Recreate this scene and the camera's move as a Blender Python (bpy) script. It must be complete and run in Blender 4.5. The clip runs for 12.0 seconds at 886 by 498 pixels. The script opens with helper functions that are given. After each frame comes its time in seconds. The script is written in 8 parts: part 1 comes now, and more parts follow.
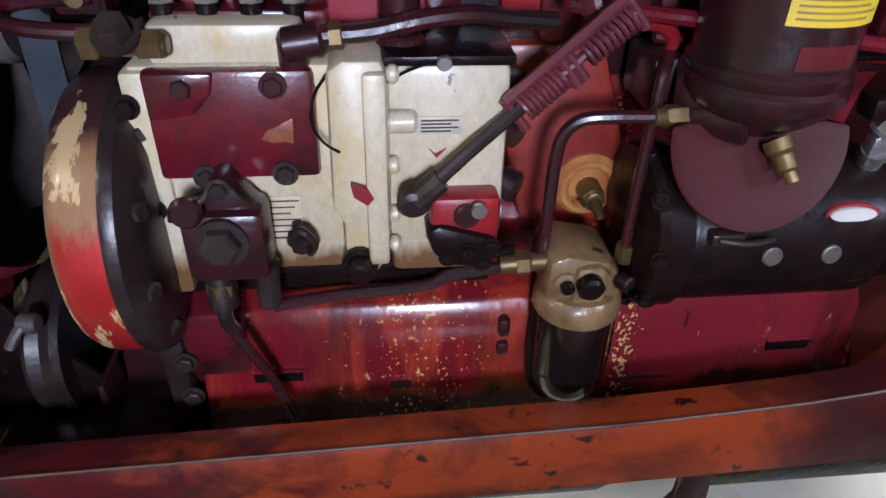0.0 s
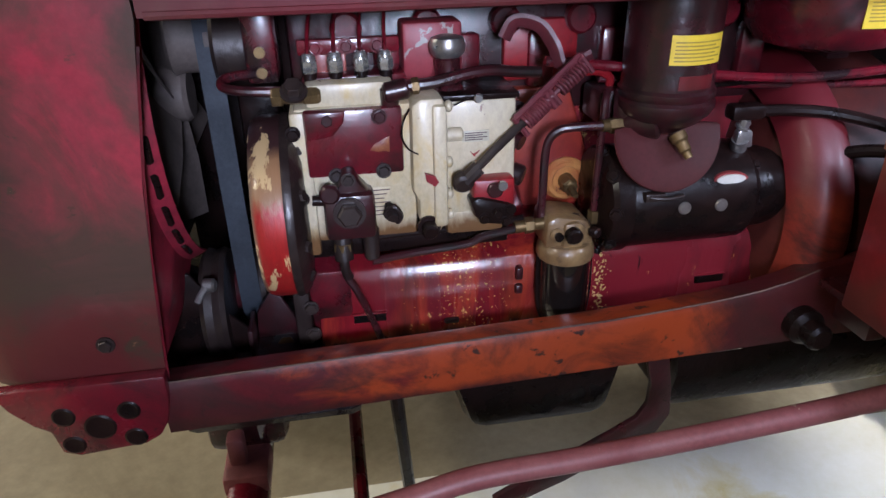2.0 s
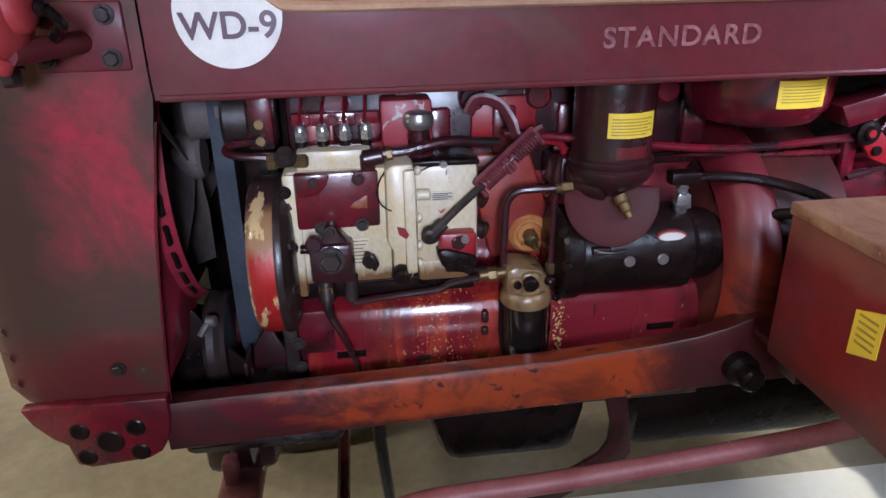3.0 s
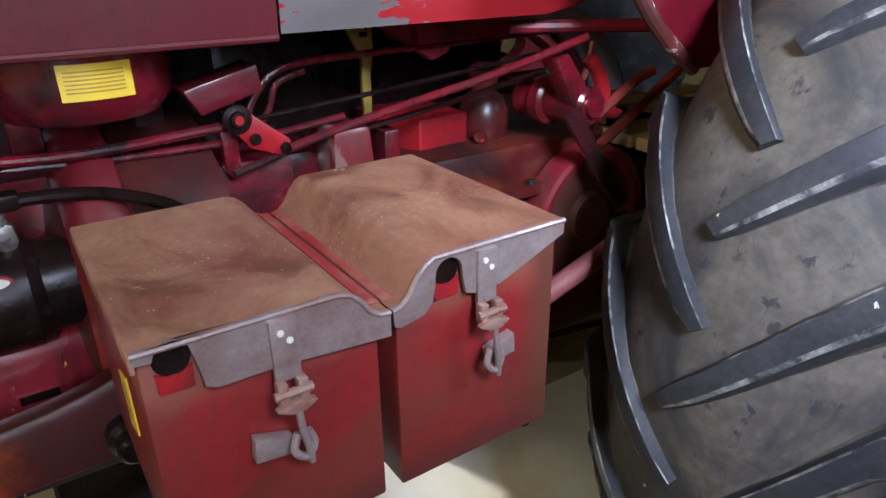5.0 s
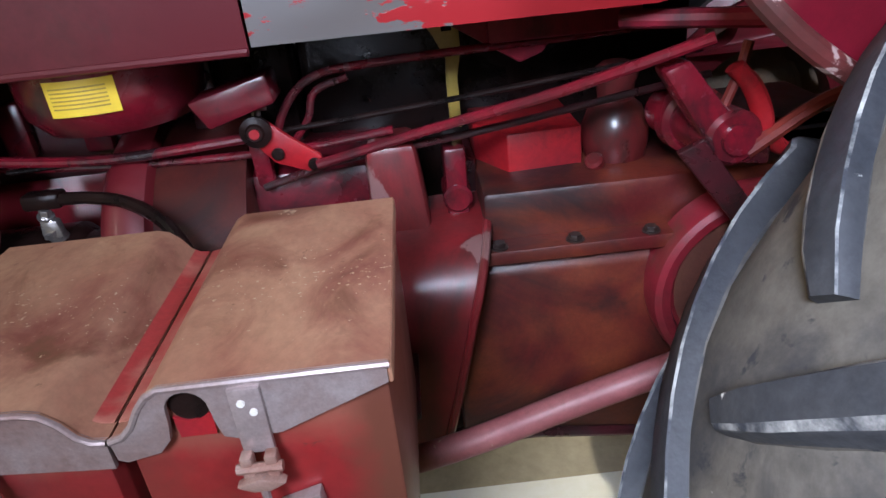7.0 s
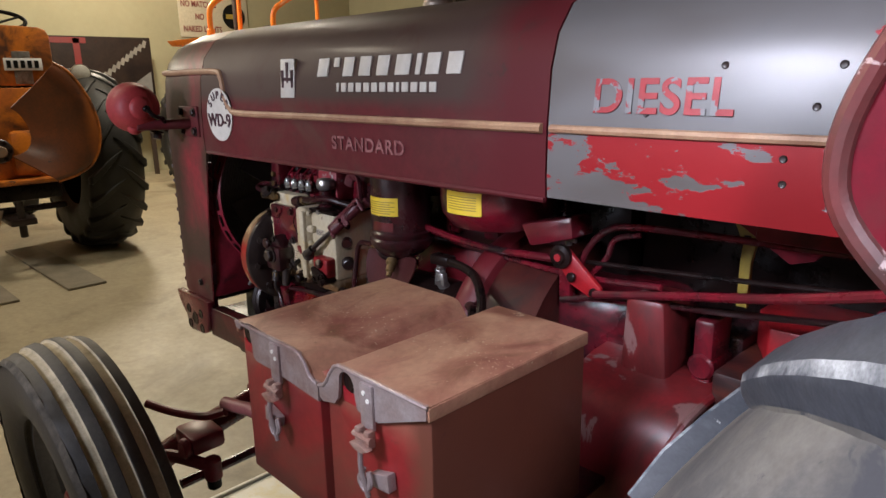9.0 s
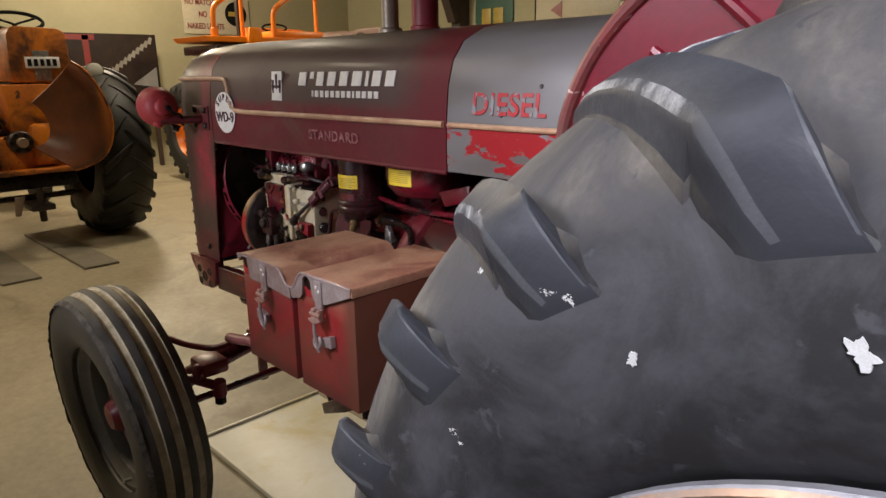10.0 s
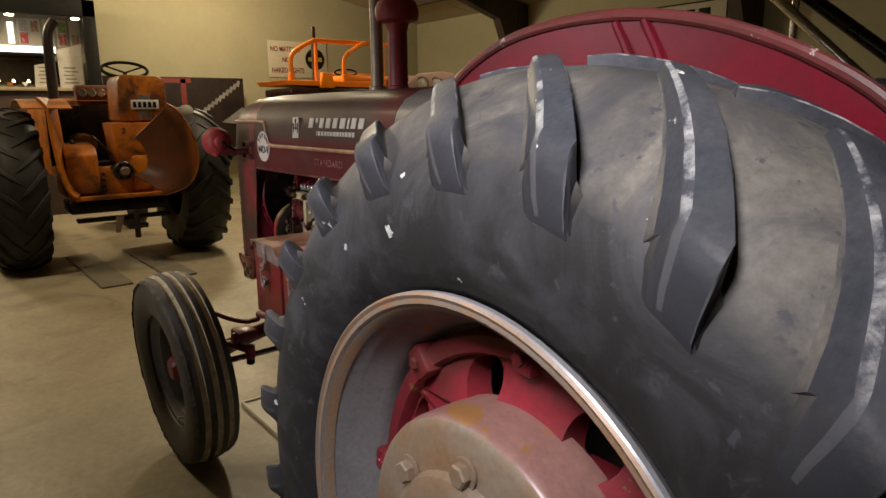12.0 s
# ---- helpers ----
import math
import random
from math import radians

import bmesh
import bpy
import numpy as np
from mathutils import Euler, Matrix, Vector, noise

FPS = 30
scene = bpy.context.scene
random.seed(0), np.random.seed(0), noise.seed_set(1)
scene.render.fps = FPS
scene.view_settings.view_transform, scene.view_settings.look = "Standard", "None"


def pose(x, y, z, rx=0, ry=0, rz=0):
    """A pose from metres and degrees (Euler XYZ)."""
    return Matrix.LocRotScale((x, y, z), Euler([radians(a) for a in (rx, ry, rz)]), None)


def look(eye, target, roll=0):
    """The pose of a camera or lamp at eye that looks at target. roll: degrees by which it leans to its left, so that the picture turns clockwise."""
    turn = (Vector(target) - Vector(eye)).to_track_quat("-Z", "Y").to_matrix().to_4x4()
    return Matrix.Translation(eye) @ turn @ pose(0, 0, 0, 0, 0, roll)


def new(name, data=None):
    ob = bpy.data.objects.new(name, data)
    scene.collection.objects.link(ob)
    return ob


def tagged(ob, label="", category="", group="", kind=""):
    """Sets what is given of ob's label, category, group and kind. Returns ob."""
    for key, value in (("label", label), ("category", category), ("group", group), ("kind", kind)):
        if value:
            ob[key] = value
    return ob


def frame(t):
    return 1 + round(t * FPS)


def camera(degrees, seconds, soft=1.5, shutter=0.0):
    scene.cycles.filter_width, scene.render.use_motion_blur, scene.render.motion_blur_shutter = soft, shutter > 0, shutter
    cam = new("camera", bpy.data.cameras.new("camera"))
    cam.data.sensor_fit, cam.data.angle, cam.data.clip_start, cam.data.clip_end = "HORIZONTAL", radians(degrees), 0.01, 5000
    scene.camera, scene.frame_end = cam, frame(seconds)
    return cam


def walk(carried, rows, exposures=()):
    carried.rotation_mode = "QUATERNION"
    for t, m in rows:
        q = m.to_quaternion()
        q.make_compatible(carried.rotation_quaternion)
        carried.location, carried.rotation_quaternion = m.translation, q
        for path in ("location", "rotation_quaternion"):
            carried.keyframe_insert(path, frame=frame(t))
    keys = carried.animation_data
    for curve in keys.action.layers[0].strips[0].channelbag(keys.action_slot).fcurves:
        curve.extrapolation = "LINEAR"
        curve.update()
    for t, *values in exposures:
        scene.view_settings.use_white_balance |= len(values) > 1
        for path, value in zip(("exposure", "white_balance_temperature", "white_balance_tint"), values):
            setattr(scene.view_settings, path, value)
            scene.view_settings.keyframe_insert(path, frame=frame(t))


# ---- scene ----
cam = camera(67.3, 12.0)
PATH = [
    (0, (0.084, -0.665, 1.294), (0.277, 0.996, 0.197), 1.5),
    (0.5, (0.079, -0.796, 1.298), (0.225, 0.922, 0.285), -0.4),
    (1, (0.026, -0.867, 1.313), (0.201, 0.866, 0.329), -1.3),
    (1.5, (-0.042, -0.94, 1.323), (0.22, 0.793, 0.359), -1.1),
    (2, (-0.045, -1.006, 1.353), (0.238, 0.754, 0.446), -1.2),
    (2.5, (-0.01, -1.11, 1.392), (0.211, 0.721, 0.618), -1.2),
    (2.7, (0.003, -1.139, 1.407), (0.217, 0.7, 0.648), -1.2),
    (4.3, (0.277, -1.106, 1.368), (0.983, 0.553, 0.502), -0.4),
    (4.5, (0.365, -1.07, 1.37), (1.245, 0.521, 0.536), -0.8),
    (5, (0.559, -1.072, 1.356), (1.578, 0.444, 0.542), -0.7),
    (5.5, (0.748, -1.125, 1.348), (1.629, 0.474, 0.53), -0.6),
    (6, (0.835, -1.1, 1.297), (1.356, 0.582, 0.348), -2.7),
    (6.5, (0.946, -1.02, 1.317), (1.279, 0.682, 0.322), -2.6),
    (7, (1.039, -0.993, 1.377), (1.057, 0.79, 0.472), -6.2),
    (7.5, (1.118, -1.02, 1.47), (0.534, 0.762, 0.775), -5.0),
    (7.7, (1.155, -1.035, 1.5), (0.432, 0.71, 0.842), -6.1),
    (9.3, (1.578, -1.058, 1.434), (0.158, 0.261, 0.941), -0.2),
    (9.5, (1.678, -1.091, 1.453), (0.278, 0.237, 0.926), -0.8),
    (10, (1.895, -1.279, 1.477), (0.508, 0.068, 0.963), -0.8),
    (10.5, (2.081, -1.299, 1.488), (0.633, -0.002, 1.02), -0.6),
    (11, (2.3, -1.294, 1.48), (0.738, -0.125, 1.04), -2.1),
    (11.5, (2.441, -1.33, 1.495), (0.856, -0.178, 1.092), -1.6),
    (12, (2.635, -1.419, 1.502), (1.08, -0.228, 1.097), -0.6),
]
walk(cam, [(t, look(eye, target, roll)) for t, eye, target, roll in PATH],
     exposures=[(0, 1.2, 5300, 18), (1.0, 1.08, 5300, 18), (2.7, 1.05, 5300, 18), (4.3, 0.95, 5450, 16), (5.2, 0.83, 5550, 16), (6.2, 0.95, 5500, 14), (7.7, 0.7, 5600, 15), (9.3, 0.55, 6000, 17), (12, 0.02, 6900, 16)])

# ---- light ----
world = bpy.data.worlds.new("hall_air")
world.use_nodes = True
world.node_tree.nodes["Background"].inputs[0].default_value = (0.9, 0.8, 0.62, 1)
world.node_tree.nodes["Background"].inputs[1].default_value = 0.003
scene.world = world


def unseen_lamp(x, y, z, watts, size, tint, target=None, spread=160):
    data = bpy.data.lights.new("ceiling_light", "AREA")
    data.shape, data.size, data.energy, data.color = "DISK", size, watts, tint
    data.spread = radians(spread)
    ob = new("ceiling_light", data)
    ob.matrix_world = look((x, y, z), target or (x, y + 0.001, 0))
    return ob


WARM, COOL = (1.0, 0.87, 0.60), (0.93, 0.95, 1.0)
# unseen cool lamps added along the camera's path, standing in for a carried light
unseen_lamp(0.02, -2.3, 1.62, 2.55, 0.4, COOL, (-0.08, -0.2, 1.16), 58)
unseen_lamp(0.75, -1.85, 2.1, 4.5, 0.5, COOL, (1.25, -0.55, 1.15), 62)
unseen_lamp(2.5, -1.9, 2.35, 7.6, 0.5, COOL, (2.0, -0.8, 1.42), 58)
# unseen hall lights; the first is a narrow beam added to brighten the drip board
unseen_lamp(0.1, 2.9, 3.4, 1.5, 0.12, WARM, (1.8, 0.10, 0), 18)
unseen_lamp(-3.2, -1.9, 3.8, 42, 0.5, WARM)
unseen_lamp(-4.2, 1.8, 3.8, 45, 0.5, WARM)
unseen_lamp(-5.2, 5.6, 3.3, 24, 0.5, WARM)

def point_lamp(x, y, z, watts, tint):
    data = bpy.data.lights.new("pendant_light", "POINT")
    data.shadow_soft_size, data.energy, data.color = 0.25, watts, tint
    ob = new("pendant_light", data)
    ob.location = (x, y, z)


# unseen point lamps added to light the far wall and ceiling evenly
point_lamp(-7.6, 2.4, 3.5, 260, WARM)
point_lamp(-7.8, -1.8, 3.5, 200, WARM)

# ---- materials ----


def material(name, base, alt=None, alt_at=0.5, alt_soft=0.2, scale=5.0, chip=None, chip_amt=0.0, chip_scale=30.0, dirt=None,
             dirt_amt=0.0, dirt_scale=3.0, rough=0.5, rough_var=0.15, bump=0.1, bump_scale=90.0, metal=0.0, coat=0.0, stretch=(1, 1, 1), fleck=0.25, grads=(), vary=False, spec=0.5, spots=(), grime=None):
    """Paint, metal, rubber or stone: a base mottled with a second colour, chipped spots and broad grime."""
    m = bpy.data.materials.new(name)
    m.use_nodes = True
    n, l = m.node_tree.nodes, m.node_tree.links
    bsdf = n["Principled BSDF"]
    pos = n.new("ShaderNodeTexCoord")
    mapping = n.new("ShaderNodeMapping")
    mapping.inputs["Scale"].default_value = stretch
    l.new(pos.outputs["Object"], mapping.inputs[0])
    if vary:
        info = n.new("ShaderNodeObjectInfo")
        far = n.new("ShaderNodeMath")
        far.operation = "MULTIPLY"
        far.inputs[1].default_value = 40.0
        l.new(info.outputs["Random"], far.inputs[0])
        l.new(far.outputs[0], mapping.inputs["Location"])

    def noise_tex(sc, detail=5.0, rg=0.55, dist=0.0):
        t = n.new("ShaderNodeTexNoise")
        t.inputs["Scale"].default_value, t.inputs["Detail"].default_value = sc, detail
        t.inputs["Roughness"].default_value, t.inputs["Distortion"].default_value = rg, dist
        l.new(mapping.outputs[0], t.inputs[0])
        return t.outputs[0]

    def step(src, a, b):
        r = n.new("ShaderNodeMapRange")
        r.inputs[1].default_value, r.inputs[2].default_value = a, b
        l.new(src, r.inputs[0])
        return r.outputs[0]

    def blend(fac, a, b, mode="MIX"):
        x = n.new("ShaderNodeMix")
        x.data_type, x.blend_type = "RGBA", mode
        for sock, v in ((x.inputs[0], fac), (x.inputs[6], a), (x.inputs[7], b)):
            if isinstance(v, (int, float)):
                sock.default_value = v
            elif isinstance(v, tuple):
                sock.default_value = (*v, 1)
            else:
                l.new(v, sock)
        return x.outputs[2]

    big = noise_tex(scale, 6, 0.6, 0.4)
    col = blend(step(big, alt_at - alt_soft, alt_at + alt_soft), base, alt or tuple(c * 0.7 for c in base))
    fine = noise_tex(scale * 14, 4, 0.7)
    col = blend(fleck, col, blend(step(fine, 0.3, 0.7), (0.25, 0.25, 0.25), (0.8, 0.8, 0.8)), "OVERLAY")
    rsrc = step(big, 0.2, 0.8)
    if dirt:
        d = noise_tex(dirt_scale, 7, 0.65, 0.8)
        col = blend(step(d, 0.62 - dirt_amt * 0.5, 0.78 - dirt_amt * 0.4), col, dirt)
    height = noise_tex(bump_scale, 3, 0.6)
    # tints for stains and for painted shade along one axis: (axis, where none, where full, colour, raggedness)
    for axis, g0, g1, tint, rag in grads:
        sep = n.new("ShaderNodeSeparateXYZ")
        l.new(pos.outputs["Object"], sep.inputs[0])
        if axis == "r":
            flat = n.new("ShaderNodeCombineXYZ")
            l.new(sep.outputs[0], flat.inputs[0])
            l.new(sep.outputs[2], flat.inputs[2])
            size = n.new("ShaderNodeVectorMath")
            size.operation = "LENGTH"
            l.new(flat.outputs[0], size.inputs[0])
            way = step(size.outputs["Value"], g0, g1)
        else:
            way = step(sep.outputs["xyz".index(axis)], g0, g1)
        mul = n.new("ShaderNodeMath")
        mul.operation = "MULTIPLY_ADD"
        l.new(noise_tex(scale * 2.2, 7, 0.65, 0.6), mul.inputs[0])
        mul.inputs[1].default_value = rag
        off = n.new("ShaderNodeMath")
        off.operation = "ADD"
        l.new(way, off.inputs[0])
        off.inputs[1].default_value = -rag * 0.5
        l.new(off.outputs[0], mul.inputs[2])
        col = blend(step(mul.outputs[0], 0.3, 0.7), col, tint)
    if grime:
        tint, amount, size = grime
        g = noise_tex(size, 8, 0.68, 1.2)
        col = blend(step(g, 0.66 - amount * 0.5, 0.82 - amount * 0.4), col, tint)
        g = noise_tex(size * 6, 5, 0.6, 0.4)
        col = blend(step(g, 0.74 - amount * 0.3, 0.80 - amount * 0.3), col, tint)
    if chip:
        c = noise_tex(chip_scale, 8, 0.62, 0.3)
        edge = step(c, 0.70 - chip_amt * 0.3, 0.715 - chip_amt * 0.3)
        col = blend(edge, col, chip)
    # specks gathered round one place on an axis: (axis, middle, half width, colour, density)
    for axis, mid, wide, tint, dense in spots:
        sep = n.new("ShaderNodeSeparateXYZ")
        l.new(pos.outputs["Object"], sep.inputs[0])
        near = n.new("ShaderNodeMath")
        near.operation = "SUBTRACT"
        l.new(sep.outputs["xyz".index(axis)], near.inputs[0])
        near.inputs[1].default_value = mid
        away = n.new("ShaderNodeMath")
        away.operation = "ABSOLUTE"
        l.new(near.outputs[0], away.inputs[0])
        fade = n.new("ShaderNodeMapRange")
        fade.inputs[2].default_value, fade.inputs[3].default_value, fade.inputs[4].default_value = wide, dense, -0.15
        l.new(away.outputs[0], fade.inputs[0])
        grain = n.new("ShaderNodeTexNoise")
        grain.inputs["Scale"].default_value, grain.inputs["Detail"].default_value = 210, 5
        l.new(pos.outputs["Object"], grain.inputs[0])
        sum_ = n.new("ShaderNodeMath")
        sum_.operation = "ADD"
        l.new(grain.outputs[0], sum_.inputs[0])
        l.new(fade.outputs[0], sum_.inputs[1])
        col = blend(step(sum_.outputs[0], 0.63, 0.65), col, tint)
    l.new(col, bsdf.inputs["Base Color"])
    bsdf.inputs["Specular IOR Level"].default_value = spec
    rr = n.new("ShaderNodeMapRange")
    rr.inputs[3].default_value, rr.inputs[4].default_value = max(0.05, rough - rough_var), min(1, rough + rough_var)
    l.new(rsrc, rr.inputs[0])
    l.new(rr.outputs[0], bsdf.inputs["Roughness"])
    b = n.new("ShaderNodeBump")
    b.inputs["Strength"].default_value, b.inputs["Distance"].default_value = bump, 0.004
    l.new(height, b.inputs["Height"])
    l.new(b.outputs[0], bsdf.inputs["Normal"])
    bsdf.inputs["Metallic"].default_value = metal
    bsdf.inputs["Coat Weight"].default_value = coat
    bsdf.inputs["Coat Roughness"].default_value = 0.16
    return m


def glowing(name, color, strength):
    m = bpy.data.materials.new(name)
    m.use_nodes = True
    b = m.node_tree.nodes["Principled BSDF"]
    b.inputs["Base Color"].default_value = (*color, 1)
    b.inputs["Emission Color"].default_value = (*color, 1)
    b.inputs["Emission Strength"].default_value = strength
    return m


M = material
RED = M("red_paint", (0.17, 0.007, 0.016), (0.06, 0.005, 0.009), scale=9, rough=0.28, rough_var=0.14, coat=0.4, bump=0.12, dirt=(0.016, 0.007, 0.008), dirt_amt=0.3, dirt_scale=8, grime=((0.016, 0.006, 0.006), 0.22, 11))
RED_ORANGE = M("orange_red_paint", (0.33, 0.042, 0.012), (0.17, 0.012, 0.014), scale=6, rough=0.42, coat=0.1, bump=0.1, dirt=(0.05, 0.015, 0.01), dirt_amt=0.2)
# dark rear end puts the fall-off of light into the colour; bottom edge darker
RAIL = M("frame_rail_paint", (0.085, 0.006, 0.010), (0.05, 0.006, 0.008), scale=7, rough=0.36, coat=0.15, bump=0.14, dirt=(0.035, 0.008, 0.008), dirt_amt=0.12, dirt_scale=9, stretch=(0.9, 1, 1), chip=(0.02, 0.008, 0.008), chip_amt=0.14, chip_scale=26, grads=(("x", -0.24, 0.12, (0.24, 0.036, 0.008), 2.0), ("z", 0.775, 0.735, (0.045, 0.010, 0.008), 1.3), ("x", 0.36, 0.56, (0.050, 0.007, 0.008), 0.9)), grime=((0.026, 0.008, 0.007), 0.40, 7))
RED_BRIGHT = M("bright_red_paint", (0.36, 0.011, 0.014), (0.17, 0.008, 0.013), scale=9, rough=0.38, bump=0.1, dirt=(0.04, 0.010, 0.010), dirt_amt=0.2, dirt_scale=12)
MAROON = M("maroon_paint", (0.048, 0.008, 0.011), (0.018, 0.005, 0.006), scale=12, rough=0.32, bump=0.25, bump_scale=55, coat=0.2, dirt=(0.012, 0.008, 0.007), dirt_amt=0.3, dirt_scale=18, chip=(0.16, 0.05, 0.03), chip_amt=-0.05, chip_scale=35)
HOOD = M("faded_hood_paint", (0.120, 0.014, 0.020), (0.075, 0.017, 0.017), scale=3.2, rough=0.5, rough_var=0.08, bump=0.04, coat=0.05, spec=0.2, dirt=(0.10, 0.035, 0.030), dirt_amt=0.25, dirt_scale=4, chip=(0.05, 0.02, 0.02), chip_amt=-0.08, chip_scale=9, grads=(("z", 1.37, 1.43, (0.062, 0.036, 0.031), 0.5), ("x", 0.62, 0.86, (0.085, 0.010, 0.014), 0.5)), grime=((0.055, 0.022, 0.020), 0.20, 5))
# browner towards the front, darker red towards the bottom
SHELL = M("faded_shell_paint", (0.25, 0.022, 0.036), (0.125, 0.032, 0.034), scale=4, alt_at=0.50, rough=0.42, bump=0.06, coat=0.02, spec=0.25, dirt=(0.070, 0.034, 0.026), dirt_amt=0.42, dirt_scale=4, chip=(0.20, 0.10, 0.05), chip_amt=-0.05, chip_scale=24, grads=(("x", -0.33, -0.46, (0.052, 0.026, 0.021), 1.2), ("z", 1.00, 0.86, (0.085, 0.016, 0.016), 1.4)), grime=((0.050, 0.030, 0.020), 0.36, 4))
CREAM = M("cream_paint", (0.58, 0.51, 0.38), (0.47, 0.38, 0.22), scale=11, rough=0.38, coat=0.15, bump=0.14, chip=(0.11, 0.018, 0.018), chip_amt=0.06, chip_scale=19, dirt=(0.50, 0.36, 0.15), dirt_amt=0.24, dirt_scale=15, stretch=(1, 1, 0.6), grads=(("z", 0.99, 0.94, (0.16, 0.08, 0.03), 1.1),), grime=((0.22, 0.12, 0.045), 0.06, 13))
CREAM_RED = M("red_over_cream_paint", (0.10, 0.012, 0.012), (0.34, 0.012, 0.010), scale=9, alt_at=0.46, rough=0.34, coat=0.3, bump=0.14, chip=(0.50, 0.34, 0.16), chip_amt=0.44, chip_scale=20, stretch=(1.7, 1, 0.4), grads=(("z", 0.995, 1.06, (0.25, 0.13, 0.06), 1.7), ("x", -0.150, -0.160, (0.16, 0.10, 0.06), 0.8), ("z", 1.07, 1.10, (0.04, 0.016, 0.016), 0.8)))
CRANK = M("crankcase_red", (0.20, 0.008, 0.014), (0.085, 0.006, 0.010), scale=6, rough=0.24, rough_var=0.14, coat=0.5, bump=0.2, bump_scale=60, chip=(0.50, 0.30, 0.09), chip_amt=0.06, chip_scale=110, dirt=(0.36, 0.040, 0.014), dirt_amt=0.34, dirt_scale=13, stretch=(1, 1, 0.16), grads=(("z", 0.815, 0.735, (0.27, 0.10, 0.018), 1.6), ("x", 0.30, 0.34, (0.16, 0.012, 0.018), 0.8), ("z", 0.80, 0.765, (0.018, 0.008, 0.008), 2.2)), spots=(("x", 0.335, 0.035, (0.55, 0.36, 0.13), 0.10), ("x", 0.12, 0.16, (0.50, 0.28, 0.08), 0.035)), grime=((0.020, 0.007, 0.007), 0.24, 7))
# oily parts, and fillers that stand for deep shade
BLACK = M("oil_and_shade_black", (0.004, 0.0035, 0.0035), (0.014, 0.006, 0.005), scale=16, spec=0.16, bump_scale=55, chip=(0.07, 0.03, 0.022), chip_amt=0.02, chip_scale=40, rough=0.3, bump=0.3, coat=0.03)
GREASE = M("greasy_iron", (0.015, 0.009, 0.009), (0.034, 0.022, 0.018), scale=25, rough=0.4, bump=0.25, metal=0.15, coat=0.1)
BRASS = M("tarnished_brass", (0.23, 0.155, 0.065), (0.10, 0.06, 0.026), scale=40, rough=0.42, metal=0.7, bump=0.1)
RED_LAMP = M("matte_lamp_red", (0.36, 0.035, 0.035), (0.27, 0.025, 0.028), scale=8, rough=0.55, bump=0.04)
RED_REMAINS = M("flaked_red_lettering", (0.36, 0.018, 0.022), (0.26, 0.02, 0.024), scale=20, rough=0.45, chip=(0.19, 0.185, 0.19), chip_amt=0.52, chip_scale=24)
WORN_CAST = M("red_casting_worn_grey", (0.17, 0.010, 0.014), (0.08, 0.010, 0.010), scale=7, rough=0.34, rough_var=0.14, bump=0.1, coat=0.2, chip=(0.15, 0.075, 0.07), chip_amt=0.26, chip_scale=9, dirt=(0.028, 0.012, 0.010), dirt_amt=0.22, dirt_scale=6, stretch=(1, 1, 0.5))
BELL = M("orange_brown_housing", (0.036, 0.007, 0.007), (0.075, 0.014, 0.009), scale=6, alt_at=0.50, rough=0.5, spec=0.22, rough_var=0.12, bump=0.12, coat=0.03, dirt=(0.025, 0.010, 0.009), dirt_amt=0.26, dirt_scale=7)
# deeper red towards the top, darker towards the bottom
FLANGE = M("orange_red_flange", (0.17, 0.014, 0.012), (0.24, 0.040, 0.012), scale=7, rough=0.45, bump=0.12, coat=0.05, dirt=(0.03, 0.010, 0.009), dirt_amt=0.25, dirt_scale=9, grads=(("z", 0.93, 1.03, (0.11, 0.008, 0.012), 0.6), ("z", 0.84, 0.76, (0.03, 0.010, 0.008), 0.8)))
PLATE_OCHRE = M("bright_ochre_plate", (0.50, 0.25, 0.07), (0.30, 0.06, 0.02), scale=30, rough=0.35, bump=0.15, chip=(0.12, 0.03, 0.02), chip_amt=0.3, chip_scale=40)
HOSE = M("dull_black_hose", (0.012, 0.011, 0.011), (0.022, 0.018, 0.016), scale=12, rough=0.7, spec=0.12, bump=0.15)
EDGE_GLINT = M("dull_tan_glint", (0.13, 0.085, 0.065), (0.05, 0.02, 0.015), scale=20, rough=0.4)
SHROUD = M("dull_shroud_red", (0.26, 0.018, 0.034), (0.15, 0.012, 0.022), scale=7, rough=0.44, bump=0.1, spec=0.3, dirt=(0.05, 0.014, 0.016), dirt_amt=0.25, dirt_scale=8)
NUT = M("bright_plated_nut", (0.62, 0.61, 0.58), (0.40, 0.38, 0.34), scale=40, rough=0.25, metal=0.85, bump=0.06)
# pinkish base and flecks stand in for highlights on the spring frame
SPRING_RED = M("glinting_spring_red", (0.15, 0.030, 0.038), (0.07, 0.016, 0.020), scale=30, rough=0.4, bump=0.1, chip=(0.30, 0.10, 0.10), chip_amt=0.1, chip_scale=40)
STEEL = M("worn_steel", (0.45, 0.44, 0.43), (0.25, 0.22, 0.2), scale=30, rough=0.35, metal=0.85, bump=0.1)
CHROME = M("dull_chrome", (0.62, 0.58, 0.5), (0.4, 0.36, 0.3), scale=12, rough=0.22, metal=0.95, bump=0.02)
FILTER_BROWN = M("oil_stained_alloy", (0.27, 0.175, 0.075), (0.10, 0.055, 0.025), scale=18, rough=0.34, bump=0.2, coat=0.2, dirt=(0.03, 0.018, 0.012), dirt_amt=0.2, dirt_scale=22)
BELT = M("blue_grey_belt", (0.036, 0.042, 0.054), (0.022, 0.025, 0.031), spec=0.25, scale=14, rough=0.6, bump=0.14)
